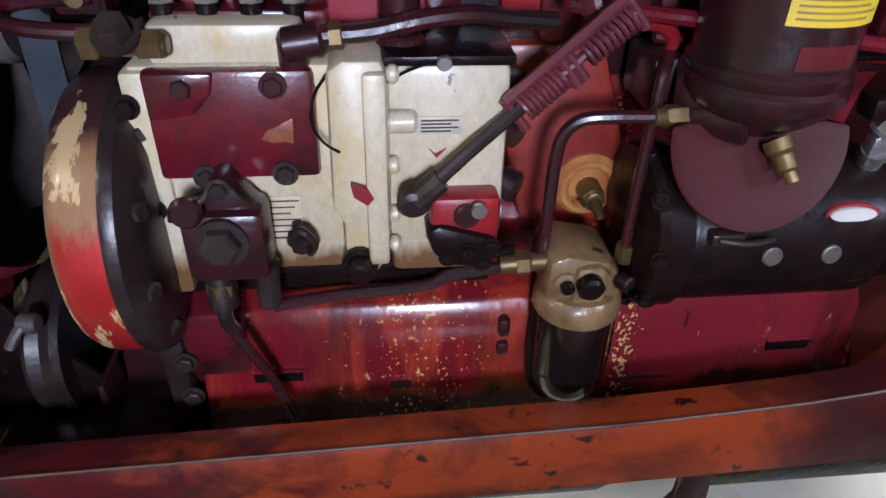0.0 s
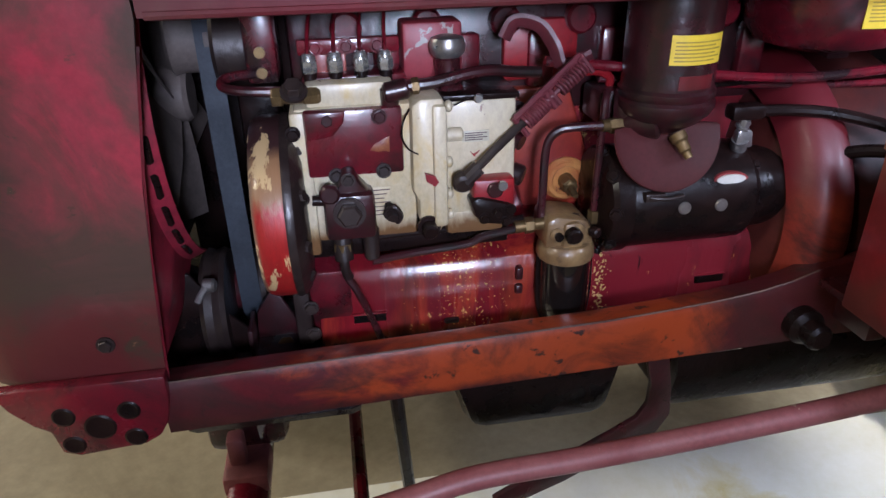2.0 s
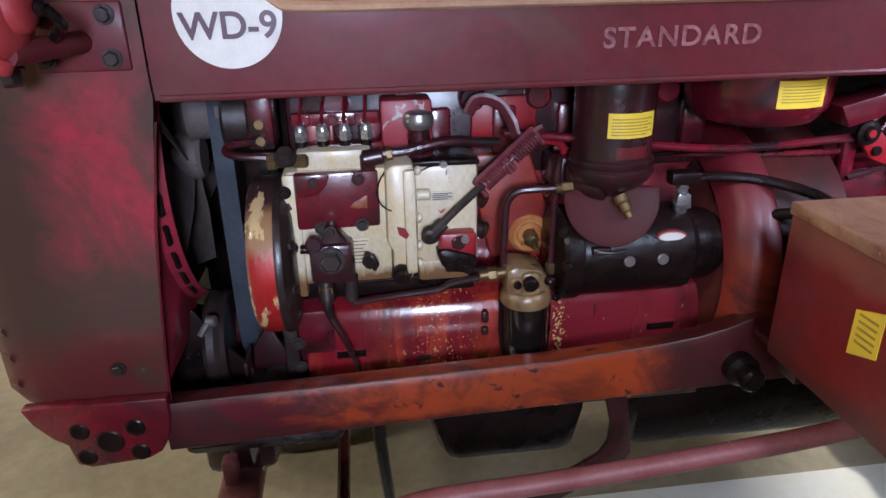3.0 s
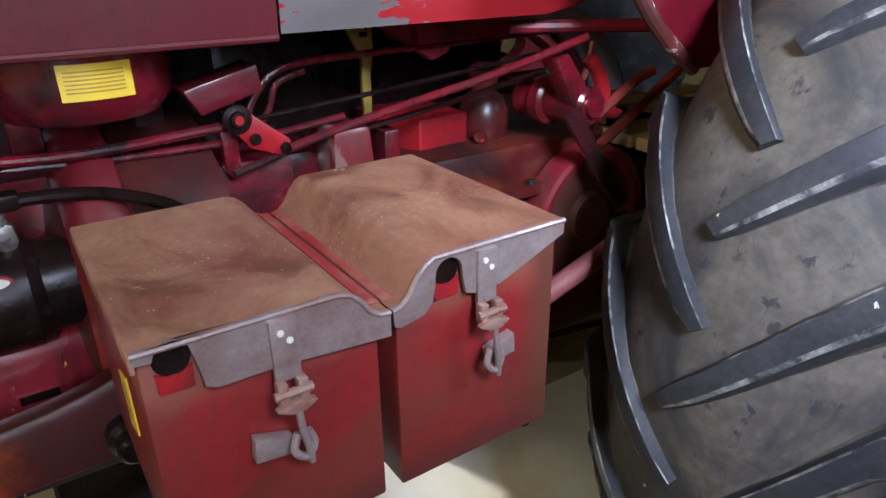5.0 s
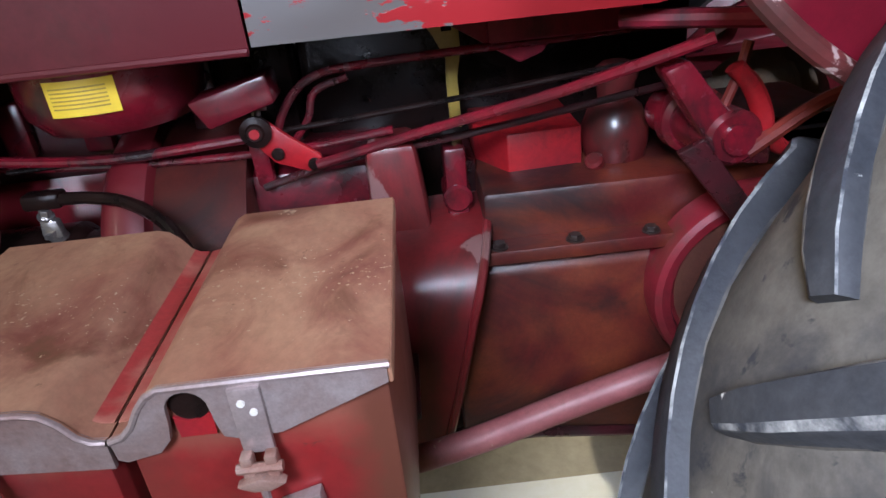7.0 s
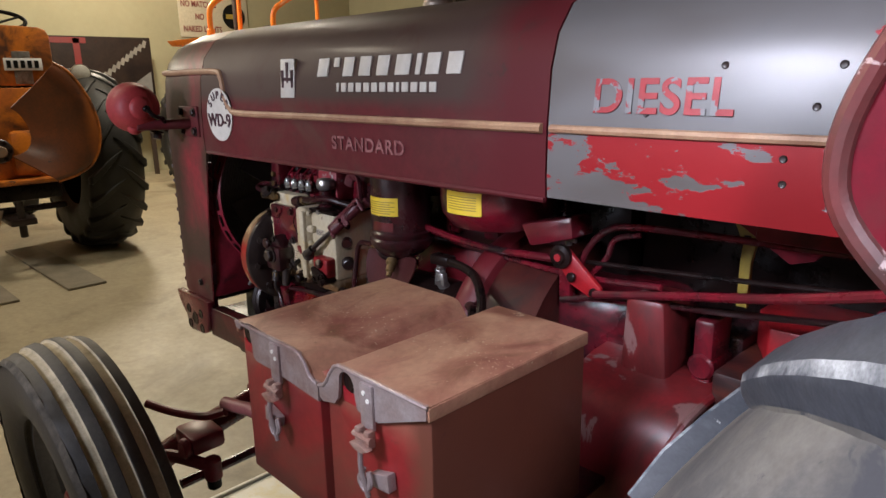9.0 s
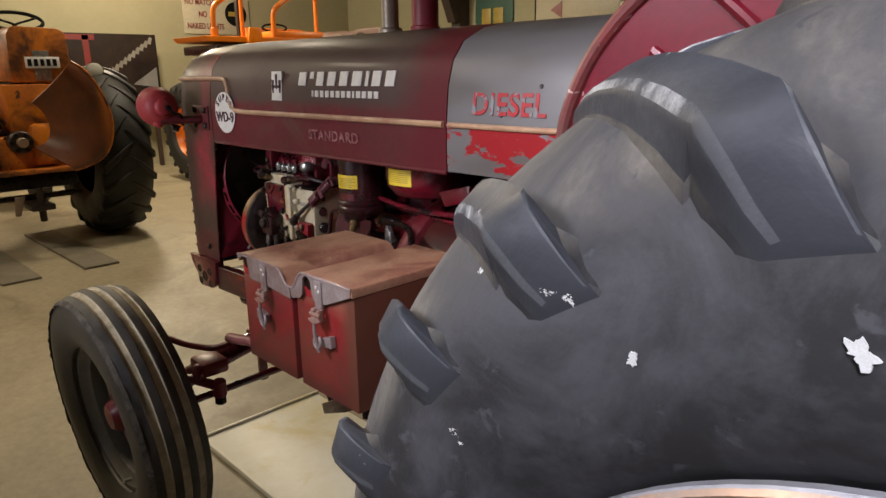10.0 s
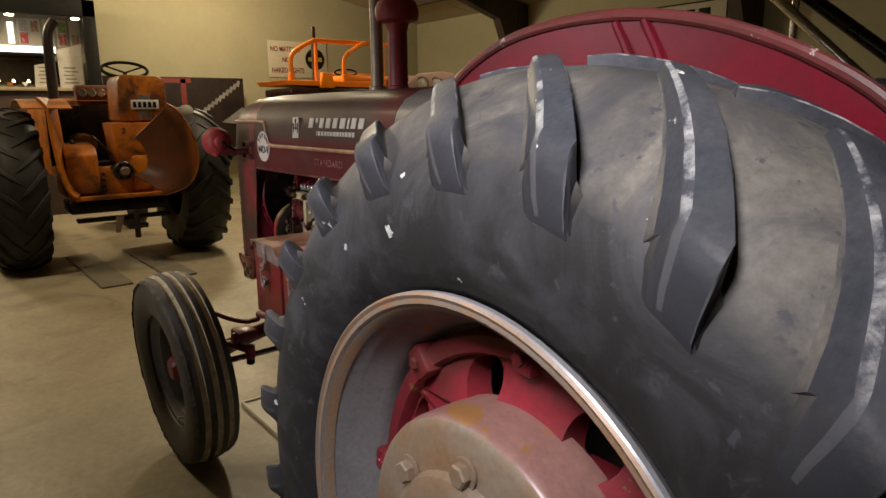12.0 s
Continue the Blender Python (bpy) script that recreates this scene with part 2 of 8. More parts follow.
FAN = M("dusty_fan", (0.150, 0.118, 0.104), (0.075, 0.060, 0.054), spec=0.25, scale=10, rough=0.55, bump=0.14)
CORE = M("radiator_core", (0.36, 0.365, 0.36), (0.25, 0.25, 0.245), scale=20, rough=0.5, bump=0.2, bump_scale=220)
LID = M("worn_brown_lid", (0.37, 0.215, 0.125), (0.25, 0.105, 0.065), scale=7, rough=0.46, rough_var=0.14, metal=0.12, bump=0.06, chip=(0.38, 0.27, 0.18), chip_amt=0.02, chip_scale=20, dirt=(0.17, 0.055, 0.036), dirt_amt=0.3, dirt_scale=9, stretch=(1.2, 0.8, 1), grime=((0.12, 0.055, 0.026), 0.24, 9), spots=(("y", -0.50, 0.16, (0.42, 0.31, 0.20), -0.005),))
VALLEY = M("flaked_red_valley_paint", (0.26, 0.030, 0.026), (0.34, 0.13, 0.09), scale=9, alt_at=0.56, alt_soft=0.08, rough=0.45, bump=0.06)
LID_BARE = M("bare_lid_edge", (0.33, 0.28, 0.275), (0.20, 0.125, 0.11), scale=18, rough=0.38, metal=0.45, bump=0.06)
# browner at the top and rear end, darker along the bottom
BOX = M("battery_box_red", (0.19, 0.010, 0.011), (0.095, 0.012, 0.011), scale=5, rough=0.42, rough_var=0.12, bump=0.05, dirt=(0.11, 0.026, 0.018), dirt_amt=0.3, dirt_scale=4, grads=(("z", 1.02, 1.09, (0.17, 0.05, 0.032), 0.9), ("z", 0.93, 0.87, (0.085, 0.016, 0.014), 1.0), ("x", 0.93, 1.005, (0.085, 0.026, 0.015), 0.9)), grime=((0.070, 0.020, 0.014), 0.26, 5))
TREAD = M("dusty_tread_rubber", (0.135, 0.121, 0.100), (0.078, 0.073, 0.068), scale=4, rough=0.58, rough_var=0.14, bump=0.16, bump_scale=50, spec=0.16, chip=(0.50, 0.50, 0.48), chip_amt=-0.02, chip_scale=17, dirt=(0.055, 0.052, 0.050), dirt_amt=0.32, dirt_scale=5, fleck=0.4, grime=((0.042, 0.042, 0.046), 0.44, 5), grads=(("r", 0.730, 0.61, (0.019, 0.0185, 0.019), 0.5),))
# darkening towards the rim puts the shade of the bar ends into the colour
LUG = M("lug_rubber", (0.026, 0.029, 0.037), (0.052, 0.053, 0.057), scale=7, rough=0.48, rough_var=0.12, bump=0.22, bump_scale=60, spec=0.16, chip=(0.50, 0.50, 0.48), chip_amt=0.09, chip_scale=24, dirt=(0.035, 0.037, 0.042), dirt_amt=0.24, dirt_scale=5, fleck=0.4, vary=True, grads=(("r", 0.735, 0.64, (0.030, 0.031, 0.036), 0.6),))
LUG_EDGE = M("scuffed_lug_edge", (0.042, 0.045, 0.054), (0.33, 0.33, 0.32), scale=26, alt_at=0.545, alt_soft=0.12, rough=0.55, bump=0.25, spec=0.15, fleck=0.5, vary=True, grads=(("r", 0.732, 0.69, (0.060, 0.062, 0.068), 0.5),))
OLD_RUBBER = M("old_front_tyre_rubber", (0.036, 0.033, 0.030), (0.085, 0.074, 0.060), scale=9, rough=0.6, bump=0.3, bump_scale=40, spec=0.3)
RIB = M("dusty_tyre_grooves", (0.58, 0.50, 0.35), (0.27, 0.23, 0.16), scale=20, alt_at=0.56, rough=0.8, bump=0.3, spec=0.2)
FAR_RUBBER = M("dark_tractor_tyre", (0.014, 0.0135, 0.013), (0.030, 0.029, 0.027), scale=6, rough=0.55, bump=0.1, spec=0.3)
RIM = M("grey_rim", (0.235, 0.235, 0.25), (0.18, 0.17, 0.17), scale=7, rough=0.36, metal=0.25, bump=0.05, chip=(0.30, 0.13, 0.045), chip_amt=0.2, chip_scale=7)
RIM_RUST = M("rusty_rim_edge", (0.29, 0.16, 0.08), (0.20, 0.18, 0.16), scale=10, rough=0.42, metal=0.25, bump=0.06)
HUB = M("pink_worn_hub", (0.22, 0.115, 0.10), (0.15, 0.07, 0.055), scale=6, rough=0.42, bump=0.08, chip=(0.20, 0.095, 0.035), chip_amt=0.46, chip_scale=8)
HUBFACE = M("rusty_hub_face", (0.16, 0.085, 0.036), (0.17, 0.145, 0.115), scale=6, rough=0.48, bump=0.14, chip=(0.32, 0.235, 0.215), chip_amt=0.22, chip_scale=6)
WHEEL_RED = M("wheel_red", (0.20, 0.012, 0.022), (0.11, 0.012, 0.016), scale=5, rough=0.42, bump=0.1, chip=(0.16, 0.085, 0.04), chip_amt=0.12, chip_scale=16, dirt=(0.09, 0.02, 0.016), dirt_amt=0.2, dirt_scale=9, grime=((0.07, 0.022, 0.014), 0.2, 9))
FENDER = M("fender_red", (0.155, 0.006, 0.016), (0.09, 0.006, 0.012), spec=0.3, scale=4, rough=0.34, rough_var=0.1, bump=0.05, chip=(0.40, 0.26, 0.24), chip_amt=-0.06, chip_scale=15, dirt=(0.10, 0.016, 0.018), dirt_amt=0.25, dirt_scale=6, grime=((0.07, 0.008, 0.012), 0.15, 5))
FENDER_EDGE = M("worn_fender_edge", (0.16, 0.03, 0.03), (0.045, 0.022, 0.018), scale=6, rough=0.4, chip=(0.42, 0.30, 0.28), chip_amt=0.34, chip_scale=14)
TAN = M("tan_trim", (0.42, 0.26, 0.15), (0.28, 0.14, 0.08), scale=14, rough=0.5, bump=0.05)
WHITE = M("white_decal", (0.60, 0.57, 0.52), (0.50, 0.47, 0.42), scale=30, rough=0.5, bump=0.03, fleck=0.15)
PALE_RED = M("faded_red_lettering", (0.30, 0.125, 0.125), (0.17, 0.05, 0.055), scale=60, alt_soft=0.08, rough=0.5, bump=0.03)
DARKTEXT = M("dark_lettering", (0.06, 0.02, 0.03), rough=0.5)
PALE_SCUFF = M("pale_scuff", (0.36, 0.36, 0.35), (0.14, 0.14, 0.14), scale=60, alt_at=0.6, alt_soft=0.05, rough=0.6, bump=0.2)
FAINT = M("faint_print", (0.24, 0.16, 0.025), (0.40, 0.28, 0.03), scale=60, rough=0.5)
YELLOW = M("yellow_label", (0.78, 0.56, 0.03), (0.66, 0.46, 0.03), scale=30, rough=0.45, bump=0.02, fleck=0.1)
BOARD = M("oil_stained_white_board", (0.86, 0.86, 0.82), (0.78, 0.76, 0.62), scale=2.5, rough=0.42, rough_var=0.1, spec=0.3, bump=0.02, dirt=(0.66, 0.56, 0.22), dirt_amt=0.16, dirt_scale=2)
CONCRETE = M("concrete_floor", (0.36, 0.31, 0.21), (0.28, 0.24, 0.16), scale=1.6, rough=0.5, rough_var=0.12, bump=0.05, bump_scale=40, dirt=(0.18, 0.15, 0.10), dirt_amt=0.18, dirt_scale=1.4, chip=(0.16, 0.13, 0.09), chip_amt=-0.04, chip_scale=3)
WALL = M("olive_wall", (0.36, 0.335, 0.215), (0.32, 0.30, 0.19), scale=0.8, rough=0.8, bump=0.03, fleck=0.06)
CEIL = M("tan_ceiling", (0.40, 0.34, 0.22), (0.36, 0.30, 0.19), scale=0.7, rough=0.8, bump=0.03, fleck=0.06)
BEAM = M("brown_steel_beam", (0.05, 0.03, 0.022), (0.035, 0.022, 0.018), scale=3, rough=0.6)
ORANGE = M("old_orange_paint", (0.58, 0.18, 0.010), (0.38, 0.10, 0.010), scale=4, rough=0.42, bump=0.07, chip=(0.07, 0.026, 0.014), chip_amt=0.16, chip_scale=9, dirt=(0.085, 0.030, 0.012), dirt_amt=0.34, dirt_scale=3)
ORANGE_NEW = M("bright_orange_paint", (0.85, 0.23, 0.008), (0.75, 0.19, 0.008), scale=4, rough=0.38, bump=0.02)
GLASS_LAMP = M("lamp_lens", (0.75, 0.74, 0.68), (0.6, 0.58, 0.5), scale=60, rough=0.15, metal=0.4)
SIGN_WHITE = M("enamel_sign", (0.50, 0.46, 0.35), (0.45, 0.41, 0.31), scale=3, rough=0.4, chip=(0.2, 0.1, 0.05), chip_amt=-0.05, chip_scale=9)
SIGN_RED = M("sign_red", (0.22, 0.03, 0.03), rough=0.45)
SIGN_DARK = M("sign_dark", (0.010, 0.010, 0.0095), rough=0.55, spec=0.1)
SIGN_GREEN = M("sign_green", (0.02, 0.085, 0.06), rough=0.45)
SIGN_YELLOW = M("sign_yellow", (0.40, 0.29, 0.05), rough=0.45)
PLATE = M("number_plate", (0.85, 0.85, 0.85), rough=0.35, fleck=0.05)
WOOD = M("platform_boards", (0.42, 0.30, 0.13), (0.3, 0.2, 0.09), scale=8, rough=0.6, stretch=(0.3, 1, 1))

# ---- shaping ----


class Shape:
    """Collects geometry for one mesh."""

    def __init__(self):
        self.bm = bmesh.new()

    def _take(self, tmp, bevel=0.0, segments=2, angle=0.5):
        if bevel > 0:
            edges = [e for e in tmp.edges if len(e.link_faces) == 2 and e.calc_face_angle(0) > angle]
            bmesh.ops.bevel(tmp, geom=edges, offset=bevel, segments=segments, affect="EDGES", profile=0.5, clamp_overlap=True)
        me = bpy.data.meshes.new("tmp")
        tmp.to_mesh(me)
        tmp.free()
        self.bm.from_mesh(me)
        bpy.data.meshes.remove(me)
        return self

    def box(self, x0, x1, y0, y1, z0, z1, bevel=0.0, turn=None):
        t = bmesh.new()
        bmesh.ops.create_cube(t, size=1.0)
        for v in t.verts:
            v.co = Vector(((x0 + x1) / 2 + v.co.x * (x1 - x0), (y0 + y1) / 2 + v.co.y * (y1 - y0), (z0 + z1) / 2 + v.co.z * (z1 - z0)))
        if turn is not None:
            c = Vector(((x0 + x1) / 2, (y0 + y1) / 2, (z0 + z1) / 2))
            bmesh.ops.transform(t, matrix=Matrix.Translation(c) @ turn @ Matrix.Translation(-c), verts=t.verts)
        return self._take(t, bevel)

    def lathe(self, profile, origin, axis, seg=32, start=0.0, sweep=math.tau):
        """profile: rows of (radius, distance along the axis)."""
        t = bmesh.new()
        ax = Vector(axis).normalized()
        u = ax.orthogonal().normalized()
        if abs(ax.y) > 0.9:
            u = Vector((-1, 0, 0))
        w = ax.cross(u)
        o = Vector(origin)
        full = abs(sweep - math.tau) < 1e-6
        count = seg if full else seg + 1
        rings = []
        for r, d in profile:
            if r < 1e-6:
                rings.append([t.verts.new(o + ax * d)])
            else:
                rings.append([t.verts.new(o + ax * d + (u * math.cos(start + sweep * k / seg) + w * math.sin(start + sweep * k / seg)) * r) for k in range(count)])
        for a, b in zip(rings, rings[1:]):
            for k in range(seg):
                j = (k + 1) % seg if full else k + 1
                if len(a) == 1 and len(b) == 1:
                    continue
                if len(a) == 1:
                    t.faces.new((a[0], b[j], b[k]))
                elif len(b) == 1:
                    t.faces.new((a[k], a[j], b[0]))
                else:
                    t.faces.new((a[k], a[j], b[j], b[k]))
        bmesh.ops.recalc_face_normals(t, faces=t.faces)
        return self._take(t)

    def cyl(self, p0, p1, r0, r1=None, seg=20, round_=0.0):
        p0, p1 = Vector(p0), Vector(p1)
        h = (p1 - p0).length
        r1 = r0 if r1 is None else r1
        e = min(round_, h * 0.4, r0 * 0.6, max(r1, 1e-4) * 0.6)
        prof = [(0, 0), (r0 - e, 0), (r0, e), (r1, h - e), (r1 - e, h), (0, h)] if e > 0 else [(0, 0), (r0, 0), (r1, h), (0, h)]
        return self.lathe(prof, p0, p1 - p0, seg)

    def hexbolt(self, p, axis, r, h=None, washer=True):
        p, a = Vector(p), Vector(axis).normalized()
        h = h or r * 0.9
        if washer:
            self.cyl(p, p + a * h * 0.25, r * 1.35, seg=14)
        return self.lathe([(0, 0), (r, 0), (r, h * 0.85), (r * 0.85, h), (0, h)], p, a, 6, start=p.x * 31 % 1)

    def tube(self, pts, r, seg=10, smooth=6, flat=1.0):
        pts = [Vector(p) for p in pts]
        path = []
        if smooth and len(pts) > 2:
            ext = [pts[0] * 2 - pts[1]] + pts + [pts[-1] * 2 - pts[-2]]
            for i in range(1, len(ext) - 2):
                a, b, c, d = ext[i - 1:i + 3]
                for k in range(smooth):
                    s = k / smooth
                    path.append(0.5 * ((2 * b) + (c - a) * s + (2 * a - 5 * b + 4 * c - d) * s * s + (3 * b - a - 3 * c + d) * s ** 3))
            path.append(pts[-1])
        else:
            path = pts
        t = bmesh.new()
        rings = []
        up = None
        for i, p in enumerate(path):
            d = (path[min(i + 1, len(path) - 1)] - path[max(i - 1, 0)]).normalized()
            up = d.orthogonal().normalized() if up is None else (up - d * up.dot(d)).normalized()
            side = d.cross(up)
            rings.append([t.verts.new(p + (up * math.cos(math.tau * k / seg) * flat + side * math.sin(math.tau * k / seg)) * r) for k in range(seg)])
        for a, b in zip(rings, rings[1:]):
            for k in range(seg):
                t.faces.new((a[k], a[(k + 1) % seg], b[(k + 1) % seg], b[k]))
        t.faces.new(rings[0][::-1])
        t.faces.new(rings[-1])
        bmesh.ops.recalc_face_normals(t, faces=t.faces)
        return self._take(t)

    def prism(self, poly, axis, a0, a1, bevel=0.0):
        """Polygon drawn in the other two axes, (x, z) for axis y, (y, z) for x, (x, y) for z, and drawn out from a0 to a1."""
        t = bmesh.new()
        put = {"x": lambda p, a: (a, p[0], p[1]), "y": lambda p, a: (p[0], a, p[1]), "z": lambda p, a: (p[0], p[1], a)}[axis]
        lo = [t.verts.new(put(p, a0)) for p in poly]
        hi = [t.verts.new(put(p, a1)) for p in poly]
        t.faces.new(lo)
        t.faces.new(hi[::-1])
        for k in range(len(poly)):
            j = (k + 1) % len(poly)
            t.faces.new((lo[k], lo[j], hi[j], hi[k]))
        bmesh.ops.recalc_face_normals(t, faces=t.faces)
        return self._take(t, bevel)

    def loft(self, rings, closed=False, thick=0.0):
        """Skin over rows of points; thick lays a second skin inward (by each ring's own middle)."""
        t = bmesh.new()
        vs = [[t.verts.new(p) for p in ring] for ring in rings]
        for a, b in zip(vs, vs[1:]):
            m = len(a)
            for k in range(m if closed else m - 1):
                t.faces.new((a[k], a[(k + 1) % m], b[(k + 1) % m], b[k]))
        bmesh.ops.recalc_face_normals(t, faces=t.faces)
        mid = sum((v.co for v in t.verts), Vector()) / len(t.verts)
        if sum((f.calc_center_median() - mid).dot(f.normal) * f.calc_area() for f in t.faces) < 0:
            bmesh.ops.reverse_faces(t, faces=t.faces[:])
        if thick:
            t.normal_update()
            faces, rim = t.faces[:], [e for e in t.edges if len(e.link_faces) == 1]
            twin = {v: t.verts.new(v.co - v.normal * abs(thick)) for v in t.verts[:]}
            for f in faces:
                t.faces.new([twin[v] for v in reversed(f.verts)])
            for e in rim:
                a, b = e.verts
                t.faces.new((a, b, twin[b], twin[a]))
            bmesh.ops.recalc_face_normals(t, faces=t.faces)
        return self._take(t)

    def spring(self, p0, p1, r, wire, turns):
        p0, p1 = Vector(p0), Vector(p1)
        d = (p1 - p0).normalized()
        u = d.orthogonal().normalized()
        w = d.cross(u)
        n = turns * 12
        return self.tube([p0 + (p1 - p0) * k / n + (u * math.cos(math.tau * k / 12) + w * math.sin(math.tau * k / 12)) * r for k in range(n + 1)], wire, 6, 0)

    def mesh(self, name, mat, sharp=35):
        me = bpy.data.meshes.new(name)
        bmesh.ops.remove_doubles(self.bm, verts=self.bm.verts, dist=1e-6)
        self.bm.to_mesh(me)
        self.bm.free()
        for p in me.polygons:
            p.use_smooth = True
        me.set_sharp_from_angle(angle=radians(sharp))
        me.materials.append(mat)
        return me


APART = {"paint_patch", "union_nut", "plug", "pivot", "rivet", "seal_wire", "knob", "elbow", "kingpin", "linkage"}


def islands(bm):
    """Lists of faces that hang together."""
    left, out = set(bm.faces), []
    while left:
        todo = [left.pop()]
        found = []
        while todo:
            f = todo.pop()
            found.append(f)
            for e in f.edges:
                for g in e.link_faces:
                    if g in left:
                        left.discard(g)
                        todo.append(g)
        out.append(found)
    return sorted(out, key=lambda fs: -sum(f.calc_area() for f in fs))


def part(name, shape, mat, parent=None, label="", at=None):
    if name in APART and isinstance(shape, Shape):
        groups = islands(shape.bm)
        for faces in groups[1:]:
            one = Shape()
            twin = {v: one.bm.verts.new(v.co) for v in {v for f in faces for v in f.verts}}
            for f in faces:
                one.bm.faces.new([twin[v] for v in f.verts])
            extra = new(name, one.mesh(name, mat))
            extra.parent = parent
            if at is not None:
                extra.matrix_basis = at
        bmesh.ops.delete(shape.bm, geom=[f for fs in groups[1:] for f in fs], context="FACES")
    ob = new(name, shape.mesh(name, mat) if isinstance(shape, Shape) else shape)
    ob.parent = parent
    if at is not None:
        ob.matrix_basis = at
    return tagged(ob, label)


def sit(ob, x, y, z):
    """Sets a part, with all that hangs on it, off its drawn place."""
    ob.matrix_basis = Matrix.Translation((x, y, z)) @ ob.matrix_basis
    return ob


def bolts(parent, mat, rows, name="bolt"):
    """Hexagon heads, each a part of its own: rows of (place, axis, radius, height or None)."""
    for p, axis, r, h in rows:
        part(name, Shape().hexbolt(p, axis, r, h), mat, parent)


def root(name, label, category, at=None, group="", kind=""):
    ob = new(name)
    ob.empty_display_size = 0.1
    if at is not None:
        ob.matrix_basis = at
    return tagged(ob, label, category, group, kind)


def lettering(name, words, size, at, mat, parent, depth=0.0015, spacing=1.0, stretch=1.0):
    cu = bpy.data.curves.new(name, "FONT")
    cu.body, cu.size, cu.extrude, cu.space_character = words, size, depth, spacing
    cu.align_x, cu.offset = "CENTER", size * 0.018
    tmp = new("tmp", cu)
    bpy.context.view_layer.update()
    me = bpy.data.meshes.new_from_object(tmp.evaluated_get(bpy.context.evaluated_depsgraph_get()))
    bpy.data.objects.remove(tmp)
    for v in me.vertices:
        v.co.x *= stretch
    me.materials.clear()
    me.materials.append(mat)
    me.name = name
    ob = new(name, me)
    ob.parent = parent
    ob.matrix_basis = at
    return ob


def circle(cx, cz, r, n=20, a0=0.0, a1=math.tau):
    return [(cx + r * math.cos(a0 + (a1 - a0) * k / n), cz + r * math.sin(a0 + (a1 - a0) * k / n)) for k in range(n if abs(a1 - a0 - math.tau) < 1e-6 else n + 1)]

# ---- hall ----


def hall():
    W = lambda name, s, m, label: tagged(part(name, s, m, None), label, "wall" if "wall" in name else name.split("_")[0], kind="structure")
    W("floor", Shape().box(-10.3, 7.3, -7.9, 7.9, -0.2, 0.0), CONCRETE, "worn beige concrete floor with darker oil stains")
    W("wall_west", Shape().prism([(-7.9, 0), (7.9, 0), (7.9, 3.4), (0, 4.82), (-7.9, 3.4)], "x", -10.3, -10.0), WALL, "plain olive beige painted hall wall")
    W("wall_east", Shape().prism([(-7.9, 0), (7.9, 0), (7.9, 3.4), (0, 4.82), (-7.9, 3.4)], "x", 7.0, 7.3), WALL, "plain olive beige painted hall wall")
    W("wall_north", Shape().box(-10.0, 7.0, 7.6, 7.9, 0, 3.4), WALL, "plain olive beige painted hall wall")
    W("wall_south", Shape().box(-10.0, 7.0, -7.9, -7.6, 0, 3.4), WALL, "plain olive beige painted hall wall")
    c = Shape()
    for s in (-1, 1):
        for k in range(17):
            x = -10.0 + k
            c.prism([(s * 7.6, 3.40), (0, 4.77), (0, 4.85), (s * 7.6, 3.48)], "x", x + 0.012, x + 0.988)
        c.prism([(s * 7.6, 3.42), (0, 4.79), (0, 4.90), (s * 7.6, 3.53)], "x", -10.0, 7.0)
    W("ceiling", c, CEIL, "sloping ceiling of tan panels")
    for x in (-6.6, -2.2, 2.2):
        s = Shape()
        for q in (-1, 1):
            s.box(x - 0.1, x + 0.1, q * 7.6 - 0.25 if q > 0 else -7.59, q * 7.59 if q > 0 else -7.35, 0, 3.3)
            s.prism([(q * 7.58, 2.3), (q * 7.58, 3.38), (0, 4.76), (0, 4.5), (q * 5.6, 3.5), (q * 6.9, 3.1), (q * 7.25, 2.3)], "x", x - 0.09, x + 0.09)
        W("trim", s, BEAM, "dark brown steel portal frame with curved haunch")
    p = Shape()
    for y in (2.2, 4.8, 6.4):
        z = 4.77 - y * 0.1803
        p.box(-10, 7, y - 0.05, y + 0.05, z - 0.13, z - 0.005)
    W("trim", p, BEAM, "dark steel roof purlins")


hall()

# ---- red tractor ----
tractor = root("tractor", "old dark red farm tractor with faded paint on concrete", "tractor")
T = tractor
HOODP = [(0.265, 1.262), (0.267, 1.30), (0.266, 1.37), (0.259, 1.45), (0.244, 1.50), (0.212, 1.541), (0.15, 1.570), (0.07, 1.583)]


def section(x, zb, wide=1.0, dz=0.0, low=None):
    side = [(y, z) for y, z in HOODP]
    side[0] = (side[0][0], zb)
    if low:
        side = [(low, zb)] + [(side[0][0], zb + (1.262 - zb) * f) for f in (0.06, 0.3, 0.6, 1.0)] + side[1:]
    pts = [(-y * wide, z + (dz * max(0, (z - 1.3) / 0.28))) for y, z in side] + [(0, 1.586 + dz)] + [(y * wide, z + dz * max(0, (z - 1.3) / 0.28)) for y, z in reversed(side)]
    return [(x, y, z) for y, z in pts]


def skin(z):
    """How far out the bonnet's side lies at the height z."""
    for (y0, z0), (y1, z1) in zip(HOODP, HOODP[1:]):
        if z <= z1:
            return -(y0 + (y1 - y0) * (z - z0) / (z1 - z0))
    return -0.07


